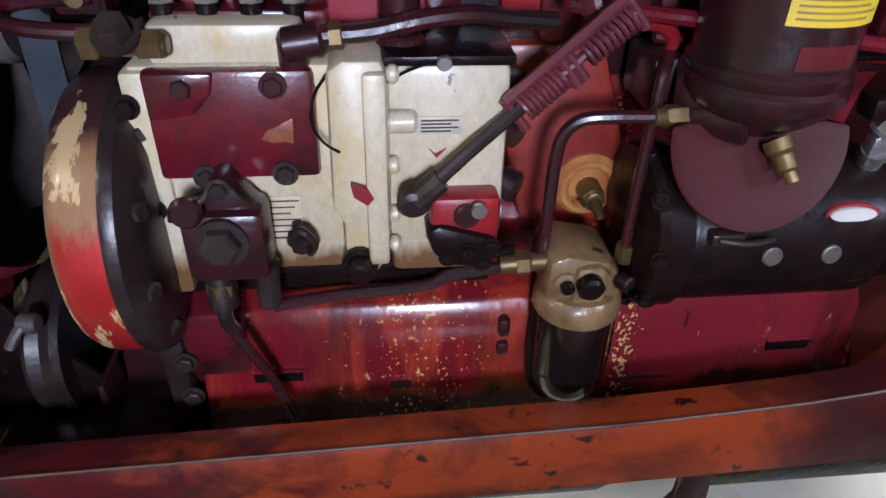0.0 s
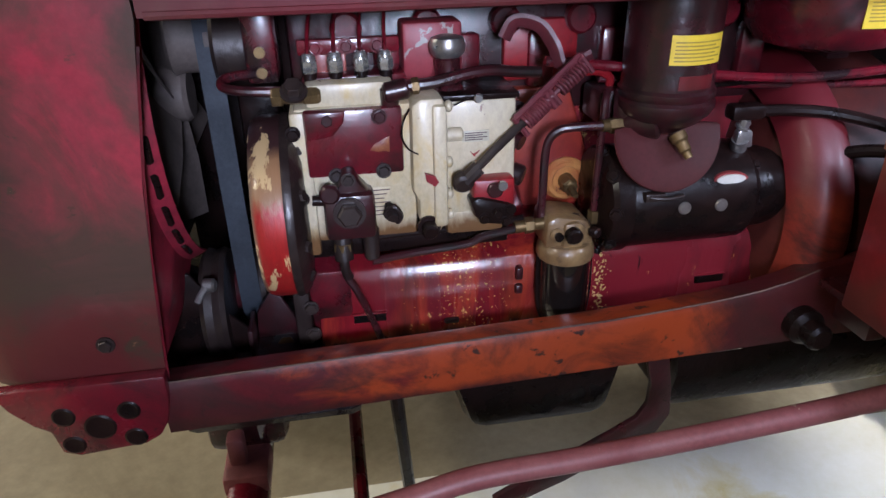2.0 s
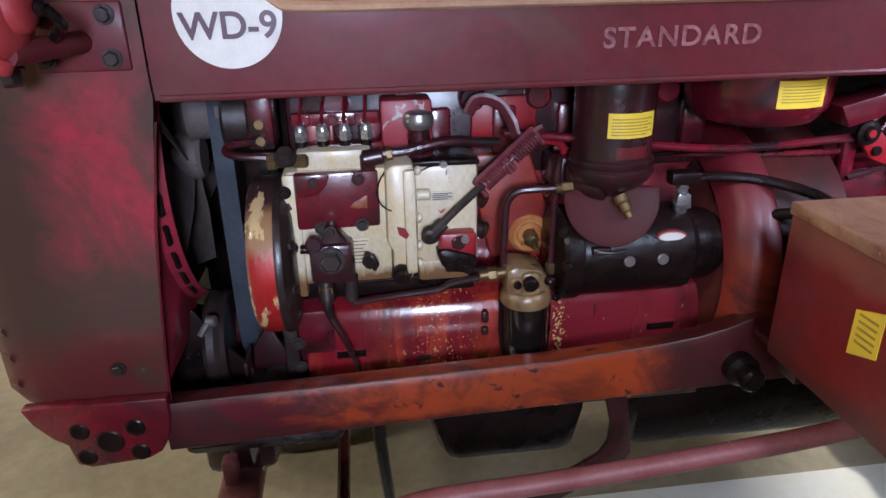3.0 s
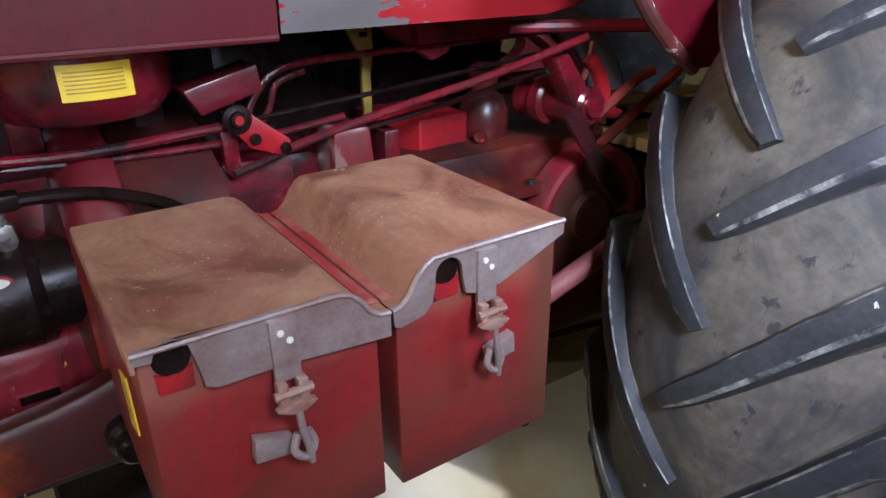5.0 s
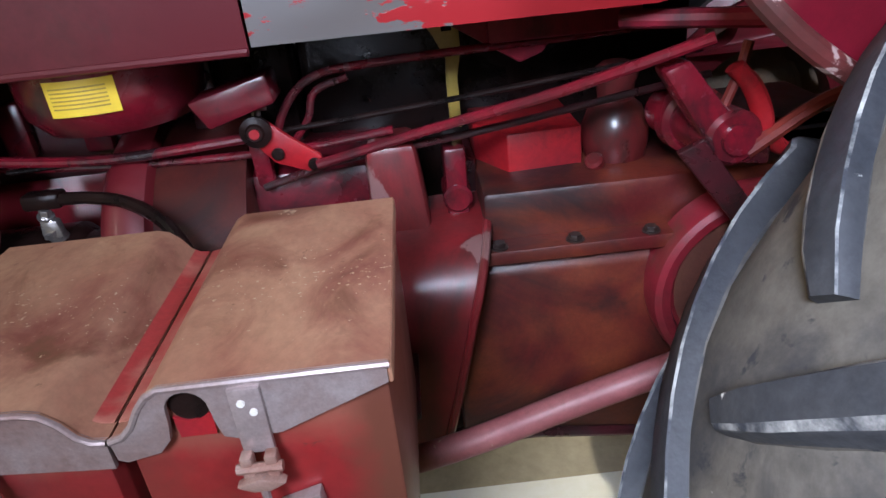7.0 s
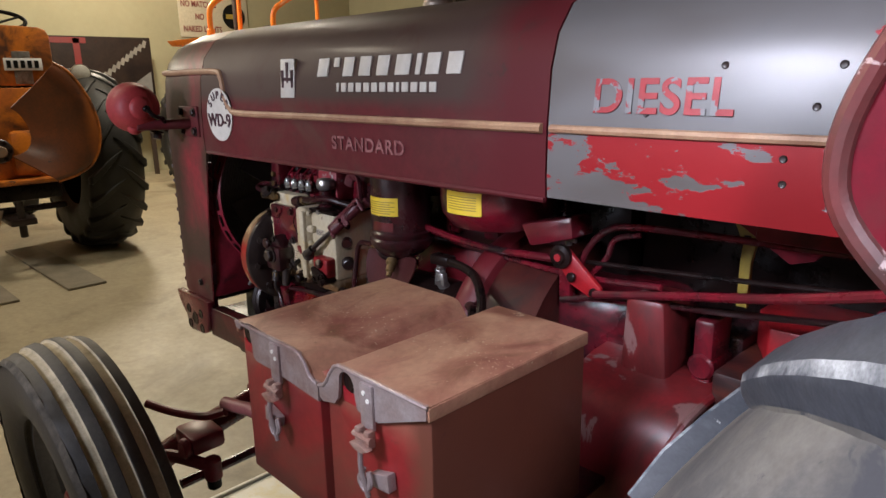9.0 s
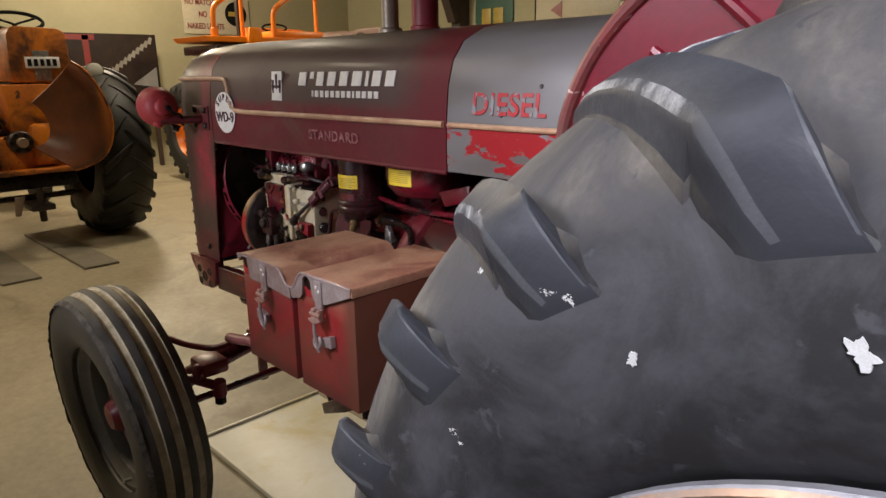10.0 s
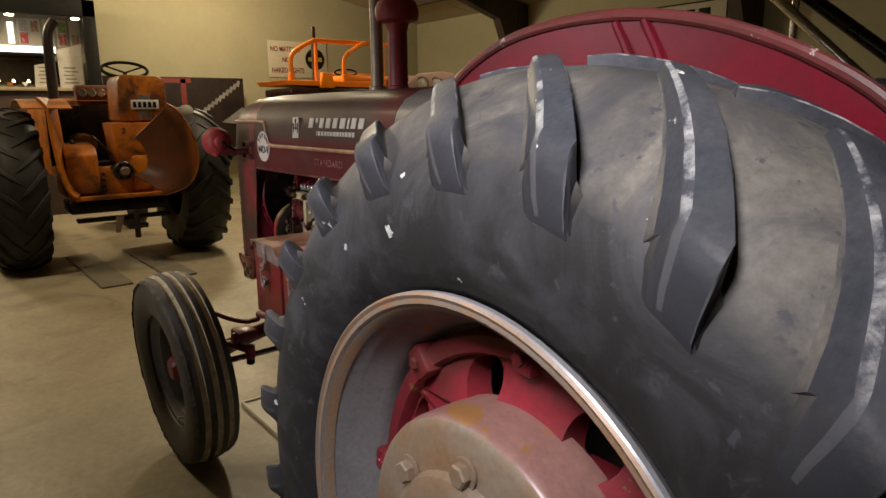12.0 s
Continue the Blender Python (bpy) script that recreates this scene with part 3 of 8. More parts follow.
def bonnet():
    hood = part("hood", Shape().loft([section(x, 1.262) for x in (-0.232, 0.0, 0.3, 0.6, 0.866)], thick=-0.004), HOOD, T, "faded dark red sheet metal hood worn to brown")
    lip = Shape()
    lip.tube([(-0.225, -0.264, 1.264), (0.865, -0.264, 1.264)], 0.005, 8, 0)
    part("lower_lip", lip, HOOD, hood)
    m = Shape()
    m.tube([(-0.52, -0.205, 1.462), (-0.47, -0.252, 1.466), (-0.40, skin(1.466) - 0.001, 1.466), (-0.17, skin(1.466) - 0.001, 1.466), (-0.125, skin(1.455) - 0.001, 1.452), (-0.105, skin(1.41) - 0.001, 1.41), (-0.075, skin(1.38) - 0.001, 1.377), (-0.03, skin(1.368) - 0.001, 1.368), (0.2, -0.268, 1.368), (0.86, -0.268, 1.368)], 0.0075, 8, 6)
    part("moulding", m, TAN, hood, "raised tan trim moulding")
    m = Shape()
    m.tube([(0.875, -0.268, 1.368), (1.1, -0.268, 1.368), (1.36, -0.268, 1.37)], 0.006, 8, 2)
    part("moulding", m, TAN, T, "raised tan trim moulding along the tank")
    # maker's name as plain shapes: one block for each letter
    x = 0.285
    for k, (w, hgt) in enumerate([(0.047, 0.036), (0.024, 0.018), (0.042, 0.036), (0.045, 0.036), (0.044, 0.036), (0.05, 0.036), (0.016, 0.036), (0.042, 0.036), (0.044, 0.036)]):
        z0 = 1.446 + (0.018 if k == 1 else 0)
        s = Shape()
        y = skin(z0 + hgt / 2)
        s.box(x + w * 0.12, x + w * 0.88, y - 0.0022, y + 0.004, z0, z0 + hgt, 0.0008, Matrix.Rotation(radians(-14), 4, "X"))
        part("lettering", s, WHITE, hood, "white painted lettering")
        x += w + 0.0072
    x = 0.357
    for k in range(13):
        w = 0.008 if k in (0, 8) else 0.0165
        s = Shape()
        s.box(x, x + w, skin(1.426) - 0.002, skin(1.426) + 0.004, 1.418, 1.4345, 0.0006, Matrix.Rotation(radians(-4.5), 4, "X"))
        part("lettering", s, WHITE, hood)
        x += w + 0.0068
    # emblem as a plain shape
    s = Shape()
    s.box(0.153, 0.207, skin(1.445) - 0.0018, skin(1.445) + 0.006, 1.405, 1.485, 0.0008, Matrix.Rotation(radians(-4.5), 4, "X"))
    e = part("emblem", s, WHITE, hood, "white emblem with a dark figure")
    s = Shape()
    for x0, x1, z0, z1 in ((0.158, 0.166, 1.425, 1.462), (0.194, 0.202, 1.425, 1.462), (0.158, 0.202, 1.440, 1.447), (0.176, 0.184, 1.43, 1.478)):
        zc = (z0 + z1) / 2
        s.box(x0, x1, skin(1.445) - 0.0032 + (zc - 1.445) * 0.078, skin(1.445) + (zc - 1.445) * 0.078, z0, z1)
    part("figure", s, DARKTEXT, hood)
    lettering("lettering", "STANDARD", 0.036, pose(0.449, -0.268, 1.308, 90, 0, 0), PALE_RED, hood, 0.001, 1.12, 1.07)
    # round white badge
    s = Shape()
    s.cyl((-0.13, -0.2672, 1.362), (-0.13, -0.2695, 1.362), 0.064, seg=48)
    badge = part("badge", s, WHITE, hood, "round white badge")
    lettering("lettering", "WD-9", 0.044, pose(-0.13, -0.2705, 1.334, 90, 0, 0), DARKTEXT, hood, 0.0008, 1.0, 1.0)
    for k, ch in enumerate("SUPER"):
        a = radians(90 + (2 - k) * 27)
        r = 0.043
        lettering("lettering", ch, 0.026, Matrix.Translation((-0.13 + r * math.cos(a), -0.2705, 1.362 + r * math.sin(a) - 0.004)) @ pose(0, 0, 0, 90, 0, 0) @ Matrix.Rotation(a - radians(90), 4, "Z"), DARKTEXT, hood, 0.0008)
    # pipes through the top
    s = Shape()
    s.cyl((0.378, 0, 1.57), (0.378, 0, 2.15), 0.024, seg=24)
    s.cyl((0.378, 0, 1.57), (0.378, 0, 1.60), 0.034, seg=24, round_=0.005)
    part("exhaust_pipe", s, M("dull_exhaust_metal", (0.42, 0.36, 0.29), (0.28, 0.22, 0.17), scale=9, rough=0.42, metal=0.35), T, "bright metal exhaust pipe")
    s = Shape()
    s.cyl((0.522, 0, 1.57), (0.522, 0, 1.835), 0.036, seg=24)
    s.cyl((0.522, 0, 1.575), (0.522, 0, 1.60), 0.04, seg=24, round_=0.006)
    pipe = part("intake_pipe", s, M("bright_intake_red", (0.30, 0.022, 0.034), (0.20, 0.016, 0.024), scale=7, rough=0.45, bump=0.04), T, "red air intake pipe with a mushroom cap")
    s = Shape()
    s.lathe([(0.036, 1.79), (0.042, 1.815), (0.074, 1.826), (0.079, 1.842), (0.079, 1.87), (0.068, 1.892), (0.035, 1.905), (0, 1.908)], (0.522, 0, 0), (0, 0, 1), 28)
    part("cap", s, RED_LAMP, pipe, "matte orange-red cap")


def fuel_tank():
    rings = [section(x, 1.268) for x in (0.8695, 0.95, 1.1, 1.3)] + [section(1.38, 1.28, 0.98, -0.01), section(1.42, 1.30, 0.9, -0.05)]
    m = bpy.data.materials.new("grey_tank_with_red_remains")
    m.use_nodes = True
    n, l = m.node_tree.nodes, m.node_tree.links
    b = n["Principled BSDF"]
    tc = n.new("ShaderNodeTexCoord")
    mp = n.new("ShaderNodeMapping")
    mp.inputs["Scale"].default_value = (0.46, 1, 1.2)
    l.new(tc.outputs["Object"], mp.inputs[0])
    t1 = n.new("ShaderNodeTexNoise")
    t1.inputs["Scale"].default_value, t1.inputs["Detail"].default_value = 32, 9
    t1.inputs["Roughness"].default_value = 0.62
    l.new(mp.outputs[0], t1.inputs[0])
    sep = n.new("ShaderNodeSeparateXYZ")
    l.new(tc.outputs["Object"], sep.inputs[0])

    def ramp(src, a, b_, lo, hi):
        r = n.new("ShaderNodeMapRange")
        for k, v in zip((1, 2, 3, 4), (a, b_, lo, hi)):
            r.inputs[k].default_value = v
        l.new(src, r.inputs[0])
        return r.outputs[0]

    def add(a, c, op="ADD"):
        x = n.new("ShaderNodeMath")
        x.operation = op
        for s_, v in zip(x.inputs, (a, c)):
            if isinstance(v, (int, float)):
                s_.default_value = v
            else:
                l.new(v, s_)
        return x.outputs[0]

    low = add(ramp(sep.outputs[2], 1.372, 1.366, -0.27, 0.018), ramp(sep.outputs[0], 0.88, 1.14, -0.045, 0.085))
    back = ramp(sep.outputs[0], 1.15, 1.36, 0.0, 0.2)
    val = add(add(t1.outputs[0], low), back)
    mask = ramp(val, 0.52, 0.535, 0, 1)
    mix = n.new("ShaderNodeMix")
    mix.data_type = "RGBA"
    l.new(mask, mix.inputs[0])
    t2 = n.new("ShaderNodeTexNoise")
    t2.inputs["Scale"].default_value = 7
    l.new(mp.outputs[0], t2.inputs[0])
    g = n.new("ShaderNodeMix")
    g.data_type = "RGBA"
    l.new(ramp(t2.outputs[0], 0.35, 0.65, 0, 1), g.inputs[0])
    g.inputs[6].default_value, g.inputs[7].default_value = (0.165, 0.158, 0.158, 1), (0.115, 0.102, 0.095, 1)
    l.new(g.outputs[2], mix.inputs[6])
    mix.inputs[7].default_value = (0.30, 0.012, 0.016, 1)
    l.new(mix.outputs[2], b.inputs["Base Color"])
    b.inputs["Roughness"].default_value, b.inputs["Metallic"].default_value = 0.38, 0.25
    bp = n.new("ShaderNodeBump")
    bp.inputs["Strength"].default_value, bp.inputs["Distance"].default_value = 0.25, 0.001
    l.new(mask, bp.inputs["Height"])
    l.new(bp.outputs[0], b.inputs["Normal"])
    s = Shape().loft(rings, thick=-0.004)
    s.loft([[(1.42, y * 0.9, z if z > 1.31 else 1.30) for _, y, z in section(1.42, 1.30, 1.0, -0.05)], [(1.43, 0, 1.38)] * 17])
    s.box(0.874, 1.41, -0.25, 0.25, 1.285, 1.30)
    tank = part("fuel_tank", s, m, T, "grey bare metal fuel tank with flaking red paint")
    lettering("lettering", "DIESEL", 0.062, pose(1.035, skin(1.393) - 0.0022, 1.393, 82, 0, 0), RED_REMAINS, tank, 0.0008, 1.05, 1.0)
    for x, z in ((1.190, 1.347), (1.192, 1.319), (1.114, 1.449), (1.237, 1.447), (1.217, 1.404), (1.02, 1.392)):
        # dark disc on the skin instead of an opening
        part("hole", Shape().lathe([(0.0046, 0.0005), (0.0036, 0.0016), (0.0030, 0.0014), (0, 0.0010)], (x, skin(z) + 0.0004, z), (0, -1, 0.06), 16), GREASE, tank, "dark disc standing for an empty screw hole")
    s = Shape()
    s.lathe([(0, 1.615), (0.03, 1.615), (0.035, 1.61), (0.035, 1.59), (0.045, 1.588), (0.045, 1.575)], (1.15, 0, 0), (0, 0, 1), 24)
    part("filler_cap", s, CHROME, tank, "bright metal filler cap")


def cut(z):
    """Where the radiator shell ends at the height z: it leans forward below the bonnet."""
    rows = ((0.80, -0.291), (0.85, -0.288), (1.05, -0.270), (1.17, -0.250), (1.215, -0.243), (1.25, -0.235), (1.7, -0.235))
    for (z0, x0), (z1, x1) in zip(rows, rows[1:]):
        if z <= z1:
            return x0 + (x1 - x0) * (z - z0) / (z1 - z0)
    return rows[-1][1]


def grille():
    zb = 0.815
    rings = [section(-0.243, zb, 1, 0, 0.25), section(-0.33, zb, 1, 0, 0.25), section(-0.42, zb + 0.001, 1.0, -0.004, 0.25)]
    for x, w, dz, up in ((-0.465, 0.985, -0.012, 0.0), (-0.50, 0.93, -0.03, 0.005), (-0.525, 0.84, -0.055, 0.012), (-0.54, 0.70, -0.08, 0.02), (-0.545, 0.5, -0.1, 0.03)):
        rings.append([(a, b, c + (up if c < 0.83 else 0)) for a, b, c in section(x, zb, w, dz, 0.25)])
    # the engine side of the shell is cut back below the bonnet
    rings[0] = [(cut(c), b, c) for a, b, c in rings[0]]
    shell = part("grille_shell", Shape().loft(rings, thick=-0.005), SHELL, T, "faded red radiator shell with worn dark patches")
    edge = (0.82, 0.90, 1.0, 1.1, 1.2, 1.235)
    fold = Shape().loft([[(cut(z), -0.264, z) for z in edge], [(cut(z) - 0.004, -0.250, z) for z in edge]], thick=0.003)
    part("inner_flange", fold, RED, shell)
    for k in range(13):
        z = 0.86 + k * 0.043
        s = Shape()
        s.tube([(-0.493, -0.247, z), (-0.514, -0.226, z - 0.004), (-0.532, -0.19, z - 0.006), (-0.544, -0.14, z - 0.006)], 0.0085, 8, 4, 0.7)
        part("louvre", s, SHELL, shell)
    for k in range(15):
        s = Shape().box(-0.549, -0.543, -0.12, 0.12, 0.86 + k * 0.036, 0.875 + k * 0.036, 0.002)
        part("grille_bar", s, SHELL, shell)
    s = Shape().prism([(-0.49, 0.838), (-0.287, 0.838), (-0.288, 0.80), (-0.296, 0.765), (-0.308, 0.745), (-0.328, 0.734), (-0.412, 0.727), (-0.432, 0.735), (-0.438, 0.77), (-0.455, 0.782), (-0.478, 0.81)], "y", -0.283, -0.262, 0.004)
    br = part("bracket", s, RED, T, "red bracket plate with five holes")
    for x, z, r in ((-0.417, 0.793, 0.0115), (-0.415, 0.747, 0.0115), (-0.339, 0.792, 0.0115), (-0.339, 0.748, 0.0115), (-0.378, 0.771, 0.017)):
        # holes aren't cut: black discs paint their darkness
        s = Shape().lathe([(r + 0.003, 0), (r, 0.0015), (r * 0.9, 0.0012), (0, 0.0008)], (x, -0.283, z), (0, -1, 0), 18)
        part("hole", s, BLACK, br, "black disc standing for an open bolt hole")
    s = Shape().hexbolt((-0.35, -0.266, 0.883), (0, -1, 0), 0.0085)
    part("bolt", s, GREASE, shell)
    # headlamp on its arm
    s = Shape()
    s.cyl((-0.30, -0.262, 1.335), (-0.33, -0.40, 1.335), 0.0135, seg=14)
    s.box(-0.36, -0.25, -0.272, -0.262, 1.30, 1.38, 0.004)
    arm = part("lamp_bracket", s, HOOD, T, "maroon headlamp bracket with bolts")
    bolts(arm, GREASE, [((x, -0.272, z), (0, -1, 0), 0.009, None) for x, z in ((-0.345, 1.365), (-0.345, 1.315), (-0.27, 1.365), (-0.27, 1.315))] + [((-0.36, -0.335, 1.315), (0.2, -0.3, -1), 0.012, 0.02)])
    c, d = (-0.300, -0.388, 1.380), Vector((-1, 0.05, 0))
    s = Shape().lathe([(0, 0.0), (0.020, 0.001), (0.026, 0.005), (0.029, 0.012), (0.043, 0.016), (0.052, 0.026), (0.058, 0.044), (0.061, 0.062), (0.064, 0.068), (0.064, 0.082), (0.059, 0.086)], c, d, 36)
    s.cyl((-0.335, -0.40, 1.335), (-0.345, -0.40, 1.32), 0.017, seg=14, round_=0.004)
    lamp = part("headlamp", s, RED_LAMP, T, "round red headlamp bowl seen from behind")
    part("cable_plug", Shape().cyl((-0.298, -0.382, 1.378), (-0.286, -0.382, 1.378), 0.009, seg=14, round_=0.003), BLACK, lamp)
    part("lens", Shape().lathe([(0.059, 0.084), (0.04, 0.094), (0, 0.098)], c, d, 28), GLASS_LAMP, lamp)
    part("cable", Shape().tube([(-0.288, -0.382, 1.378), (-0.28, -0.37, 1.36), (-0.30, -0.34, 1.35), (-0.325, -0.325, 1.32)], 0.006, 8), BLACK, lamp)


bonnet()
fuel_tank()
grille()


def frame_rails():
    for s_ in (-1, 1):
        s = Shape()
        rows = []
        for x, drop in ((-0.30, 0), (-0.1, 0), (0.15, 0), (0.3, 0), (0.4, 0.004), (0.47, 0.008), (0.53, 0.014), (0.58, 0.024), (0.63, 0.04), (0.72, 0.05), (0.8, 0.05)):
            zt = 0.827 + 0.03 * x + max(0, drop)
            zb = 0.739 + 0.03 * x
            rows.append([(x, s_ * y, z) for y, z in ((0.225, zb + 0.012), (0.262, zb), (0.272, zb + 0.008), (0.275, zt - 0.012), (0.270, zt), (0.255, zt), (0.232, zt - 0.004), (0.228, zt - 0.014))])
        s.loft(rows, closed=True)
        part("frame_rail", s, RAIL, T, "orange-red painted frame rail, darkened at the rear, with a painted edge highlight")
    # tan strip that paints the highlight along the rail's top edge
    s = Shape()
    s.tube([(x, -0.2705, 0.8275 + 0.03 * x + u) for x, u in ((-0.29, 0), (-0.1, 0), (0.1, 0), (0.3, 0), (0.4, 0.004), (0.47, 0.008), (0.53, 0.014), (0.58, 0.024), (0.62, 0.037))], 0.0015, 6, 0)
    part("worn_edge", s, EDGE_GLINT, T, "tan strip painted as the rail's edge highlight")


def engine():
    prof = [(0.2, 0.68), (-0.175, 0.68), (-0.172, 0.735), (-0.163, 0.79), (-0.158, 0.82), (-0.158, 0.868), (-0.148, 0.89), (-0.13, 0.902), (-0.09, 0.912), (-0.055, 0.925), (-0.046, 0.945), (-0.046, 1.10), (0.2, 1.10)]
    crank = part("crankcase", Shape().prism(prof, "x", -0.095, 0.60, 0.004), CRANK, T, "glossy oil-streaked red crankcase with chipped cream spots")
    # casting slots are black blocks, their depth put into the colour
    for x0, z in ((-0.045, 0.813), (0.497, 0.820)):
        part("slot", Shape().box(x0, x0 + 0.048, -0.1605, -0.15, z - 0.007, z + 0.007, 0.0006), BLACK, crank, "black block standing for a casting slot")
        part("slot_lip", Shape().box(x0 - 0.002, x0 + 0.05, -0.163, -0.15, z + 0.007, z + 0.0095, 0.001), CRANK, crank)
    s = Shape().box(-0.03, 0.016, -0.176, -0.16, 0.745, 0.757, 0.002)
    part("slot", s, BLACK, crank)
    for x0, z, w, hh in ((0.2, 0.865, 0.012, 0.022), (0.2, 0.838, 0.012, 0.016), (0.09, 0.795, 0.024, 0.010), (0.34, 0.787, 0.05, 0.004)):
        part("boss", Shape().box(x0, x0 + w, -0.1655, -0.15, z - hh / 2, z + hh / 2, 0.004), MAROON, crank)
    s = Shape()
    s.prism([(-0.10, 0.70), (-0.163, 0.83), (-0.166, 0.90), (-0.05, 0.93), (0.15, 0.93), (0.15, 0.70)], "x", -0.105, -0.045, 0.006)
    part("front_flange", s, RED, crank, "red casting flange")
    # oil-soaked foot between the case and the rail
    s = Shape().prism([(-0.15, 0.70), (-0.168, 0.758), (-0.172, 0.764), (-0.232, 0.766), (-0.232, 0.735)], "x", 0.33, 0.60, 0.004)
    part("case_foot", s, RED_ORANGE, crank, "orange oil-stained lower casing edge")
    s = Shape()
    s.lathe([(0, 0.575), (0.10, 0.577), (0.165, 0.588), (0.205, 0.612), (0.226, 0.645), (0.236, 0.69), (0.238, 0.80), (0, 0.80)], (0, -0.005, 0.905), (1, 0, 0), 56)
    bell = part("bell_housing", s, BELL, T, "rounded orange-brown clutch bell housing")
    s = Shape().lathe([(0.20, 0.598), (0.228, 0.606), (0.246, 0.622), (0.252, 0.640), (0.252, 0.660), (0.247, 0.671), (0.232, 0.677), (0.20, 0.678)], (0, -0.005, 0.905), (1, 0, 0), 56)
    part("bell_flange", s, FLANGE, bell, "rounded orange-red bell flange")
    # upper block and head
    block = part("engine_block", Shape().box(-0.10, 0.62, -0.05, 0.2, 1.08, 1.24, 0.01), MAROON, T, "dark red engine block under the hood")
    for k in range(6):
        x = -0.02 + k * 0.11
        part("casting_boss", Shape().cyl((x, -0.05, 1.215), (x, -0.075, 1.215), 0.022, seg=14, round_=0.004), RED, block)
        part("casting_rib", Shape().box(x + 0.035, x + 0.075, -0.068, -0.045, 1.12, 1.20, 0.006), RED, block)
    s = Shape().box(0.20, 0.31, -0.062, -0.045, 1.13, 1.215, 0.004)
    part("side_cover", s, RED_BRIGHT, block, "bright red side cover")
    s = Shape().prism([(0.205, 1.12), (0.30, 1.12), (0.335, 1.02), (0.33, 0.93), (0.235, 0.93), (0.215, 1.0)], "y", -0.068, -0.04, 0.008)
    part("side_plate", s, RED_ORANGE, block, "orange-red plate behind the fuel filter")
    s = Shape().cyl((0.312, -0.062, 0.958), (0.312, -0.074, 0.957), 0.036, seg=28, round_=0.004)
    s.lathe([(0.020, 0), (0.024, 0.004), (0.029, 0.004), (0.033, 0)], (0.312, -0.074, 0.957), (0, -1, 0), 28)
    disc = part("round_plate", s, PLATE_OCHRE, block, "round ochre plate with a brass plug")
    s = Shape()
    s.cyl((0.312, -0.07, 0.957), (0.313, -0.10, 0.952), 0.013, 0.011, seg=12, round_=0.002)
    s.hexbolt((0.312, -0.085, 0.955), (0.02, -1, -0.15), 0.013, 0.012, False)
    s.cyl((0.313, -0.095, 0.953), (0.314, -0.118, 0.946), 0.008, 0.004, seg=10)
    sit(disc, -0.011, 0, 0.017)
    sit(part("drain_plug", s, BRASS, block, "brass drain plug"), -0.011, 0, 0.017)
    # black filler boxes put in for the shade behind everything
    part("cylinder_head", Shape().box(-0.12, 0.86, 0.0, 0.22, 1.0, 1.275, 0.02), BLACK, T, "black filler box for the shade under the hood")
    part("steering_box", Shape().box(0.86, 1.46, 0.03, 0.22, 0.93, 1.29, 0.02), BLACK, T, "black filler box for the shade below the tank")
    part("exhaust_manifold", Shape().tube([(-0.05, 0.06, 1.28), (0.2, 0.05, 1.31), (0.45, 0.05, 1.31), (0.6, 0.06, 1.28)], 0.05, 14), GREASE, T)


def timing_drum():
    c = Vector((0.006, -0.112, 0.985))
    s = Shape().lathe([(0, -0.168), (0.09, -0.168), (0.121, -0.164), (0.1255, -0.157), (0.127, -0.150), (0.127, -0.122), (0.0, -0.122)], c, (1, 0, 0), 48)
    drum = part("timing_case", s, CREAM_RED, T, "round red timing case with paint flaked to cream")
    s = Shape().lathe([(0.11, -0.124), (0.129, -0.124), (0.130, -0.120), (0.128, -0.113), (0.116, -0.104), (0.098, -0.099), (0.05, -0.098)], c, (1, 0, 0), 48)
    s.box(-0.129, -0.105, -0.165, 0.05, 0.78, 0.93, 0.006)
    ring = part("flange_ring", s, GREASE, drum, "black bolted flange ring")
    rows = [((-0.105, -0.166, z), (0, -1, 0), 0.0085, None) for z in (0.80, 0.845)]
    for a in (-42, -8, 28, 62):
        y, z = c.y - 0.106 * math.cos(radians(a)), c.z + 0.106 * math.sin(radians(a))
        rows.append(((-0.102, y, z), (0.9, -0.43 * math.cos(radians(a)), 0.43 * math.sin(radians(a))), 0.0085, 0.011))
    bolts(drum, GREASE, rows)
    s = Shape().prism([(-0.20, 0.735), (-0.195, 0.80), (-0.165, 0.845), (-0.14, 0.79), (-0.115, 0.74)], "y", -0.175, -0.165, 0.004)
    s.prism([(-0.205, 0.735), (-0.11, 0.735), (-0.12, 0.744), (-0.2, 0.744)], "y", -0.225, -0.165, 0.003)
    s.box(-0.205, -0.198, -0.225, -0.165, 0.735, 0.80, 0.002)
    mount = sit(part("engine_mount", s, MAROON, T, "pressed steel engine mount bracket with a bolt"), 0.004, 0.07, 0.008)
    part("bolt", Shape().hexbolt((-0.155, -0.195, 0.744), (0, -0.3, 1), 0.014, 0.014), BRASS, mount)


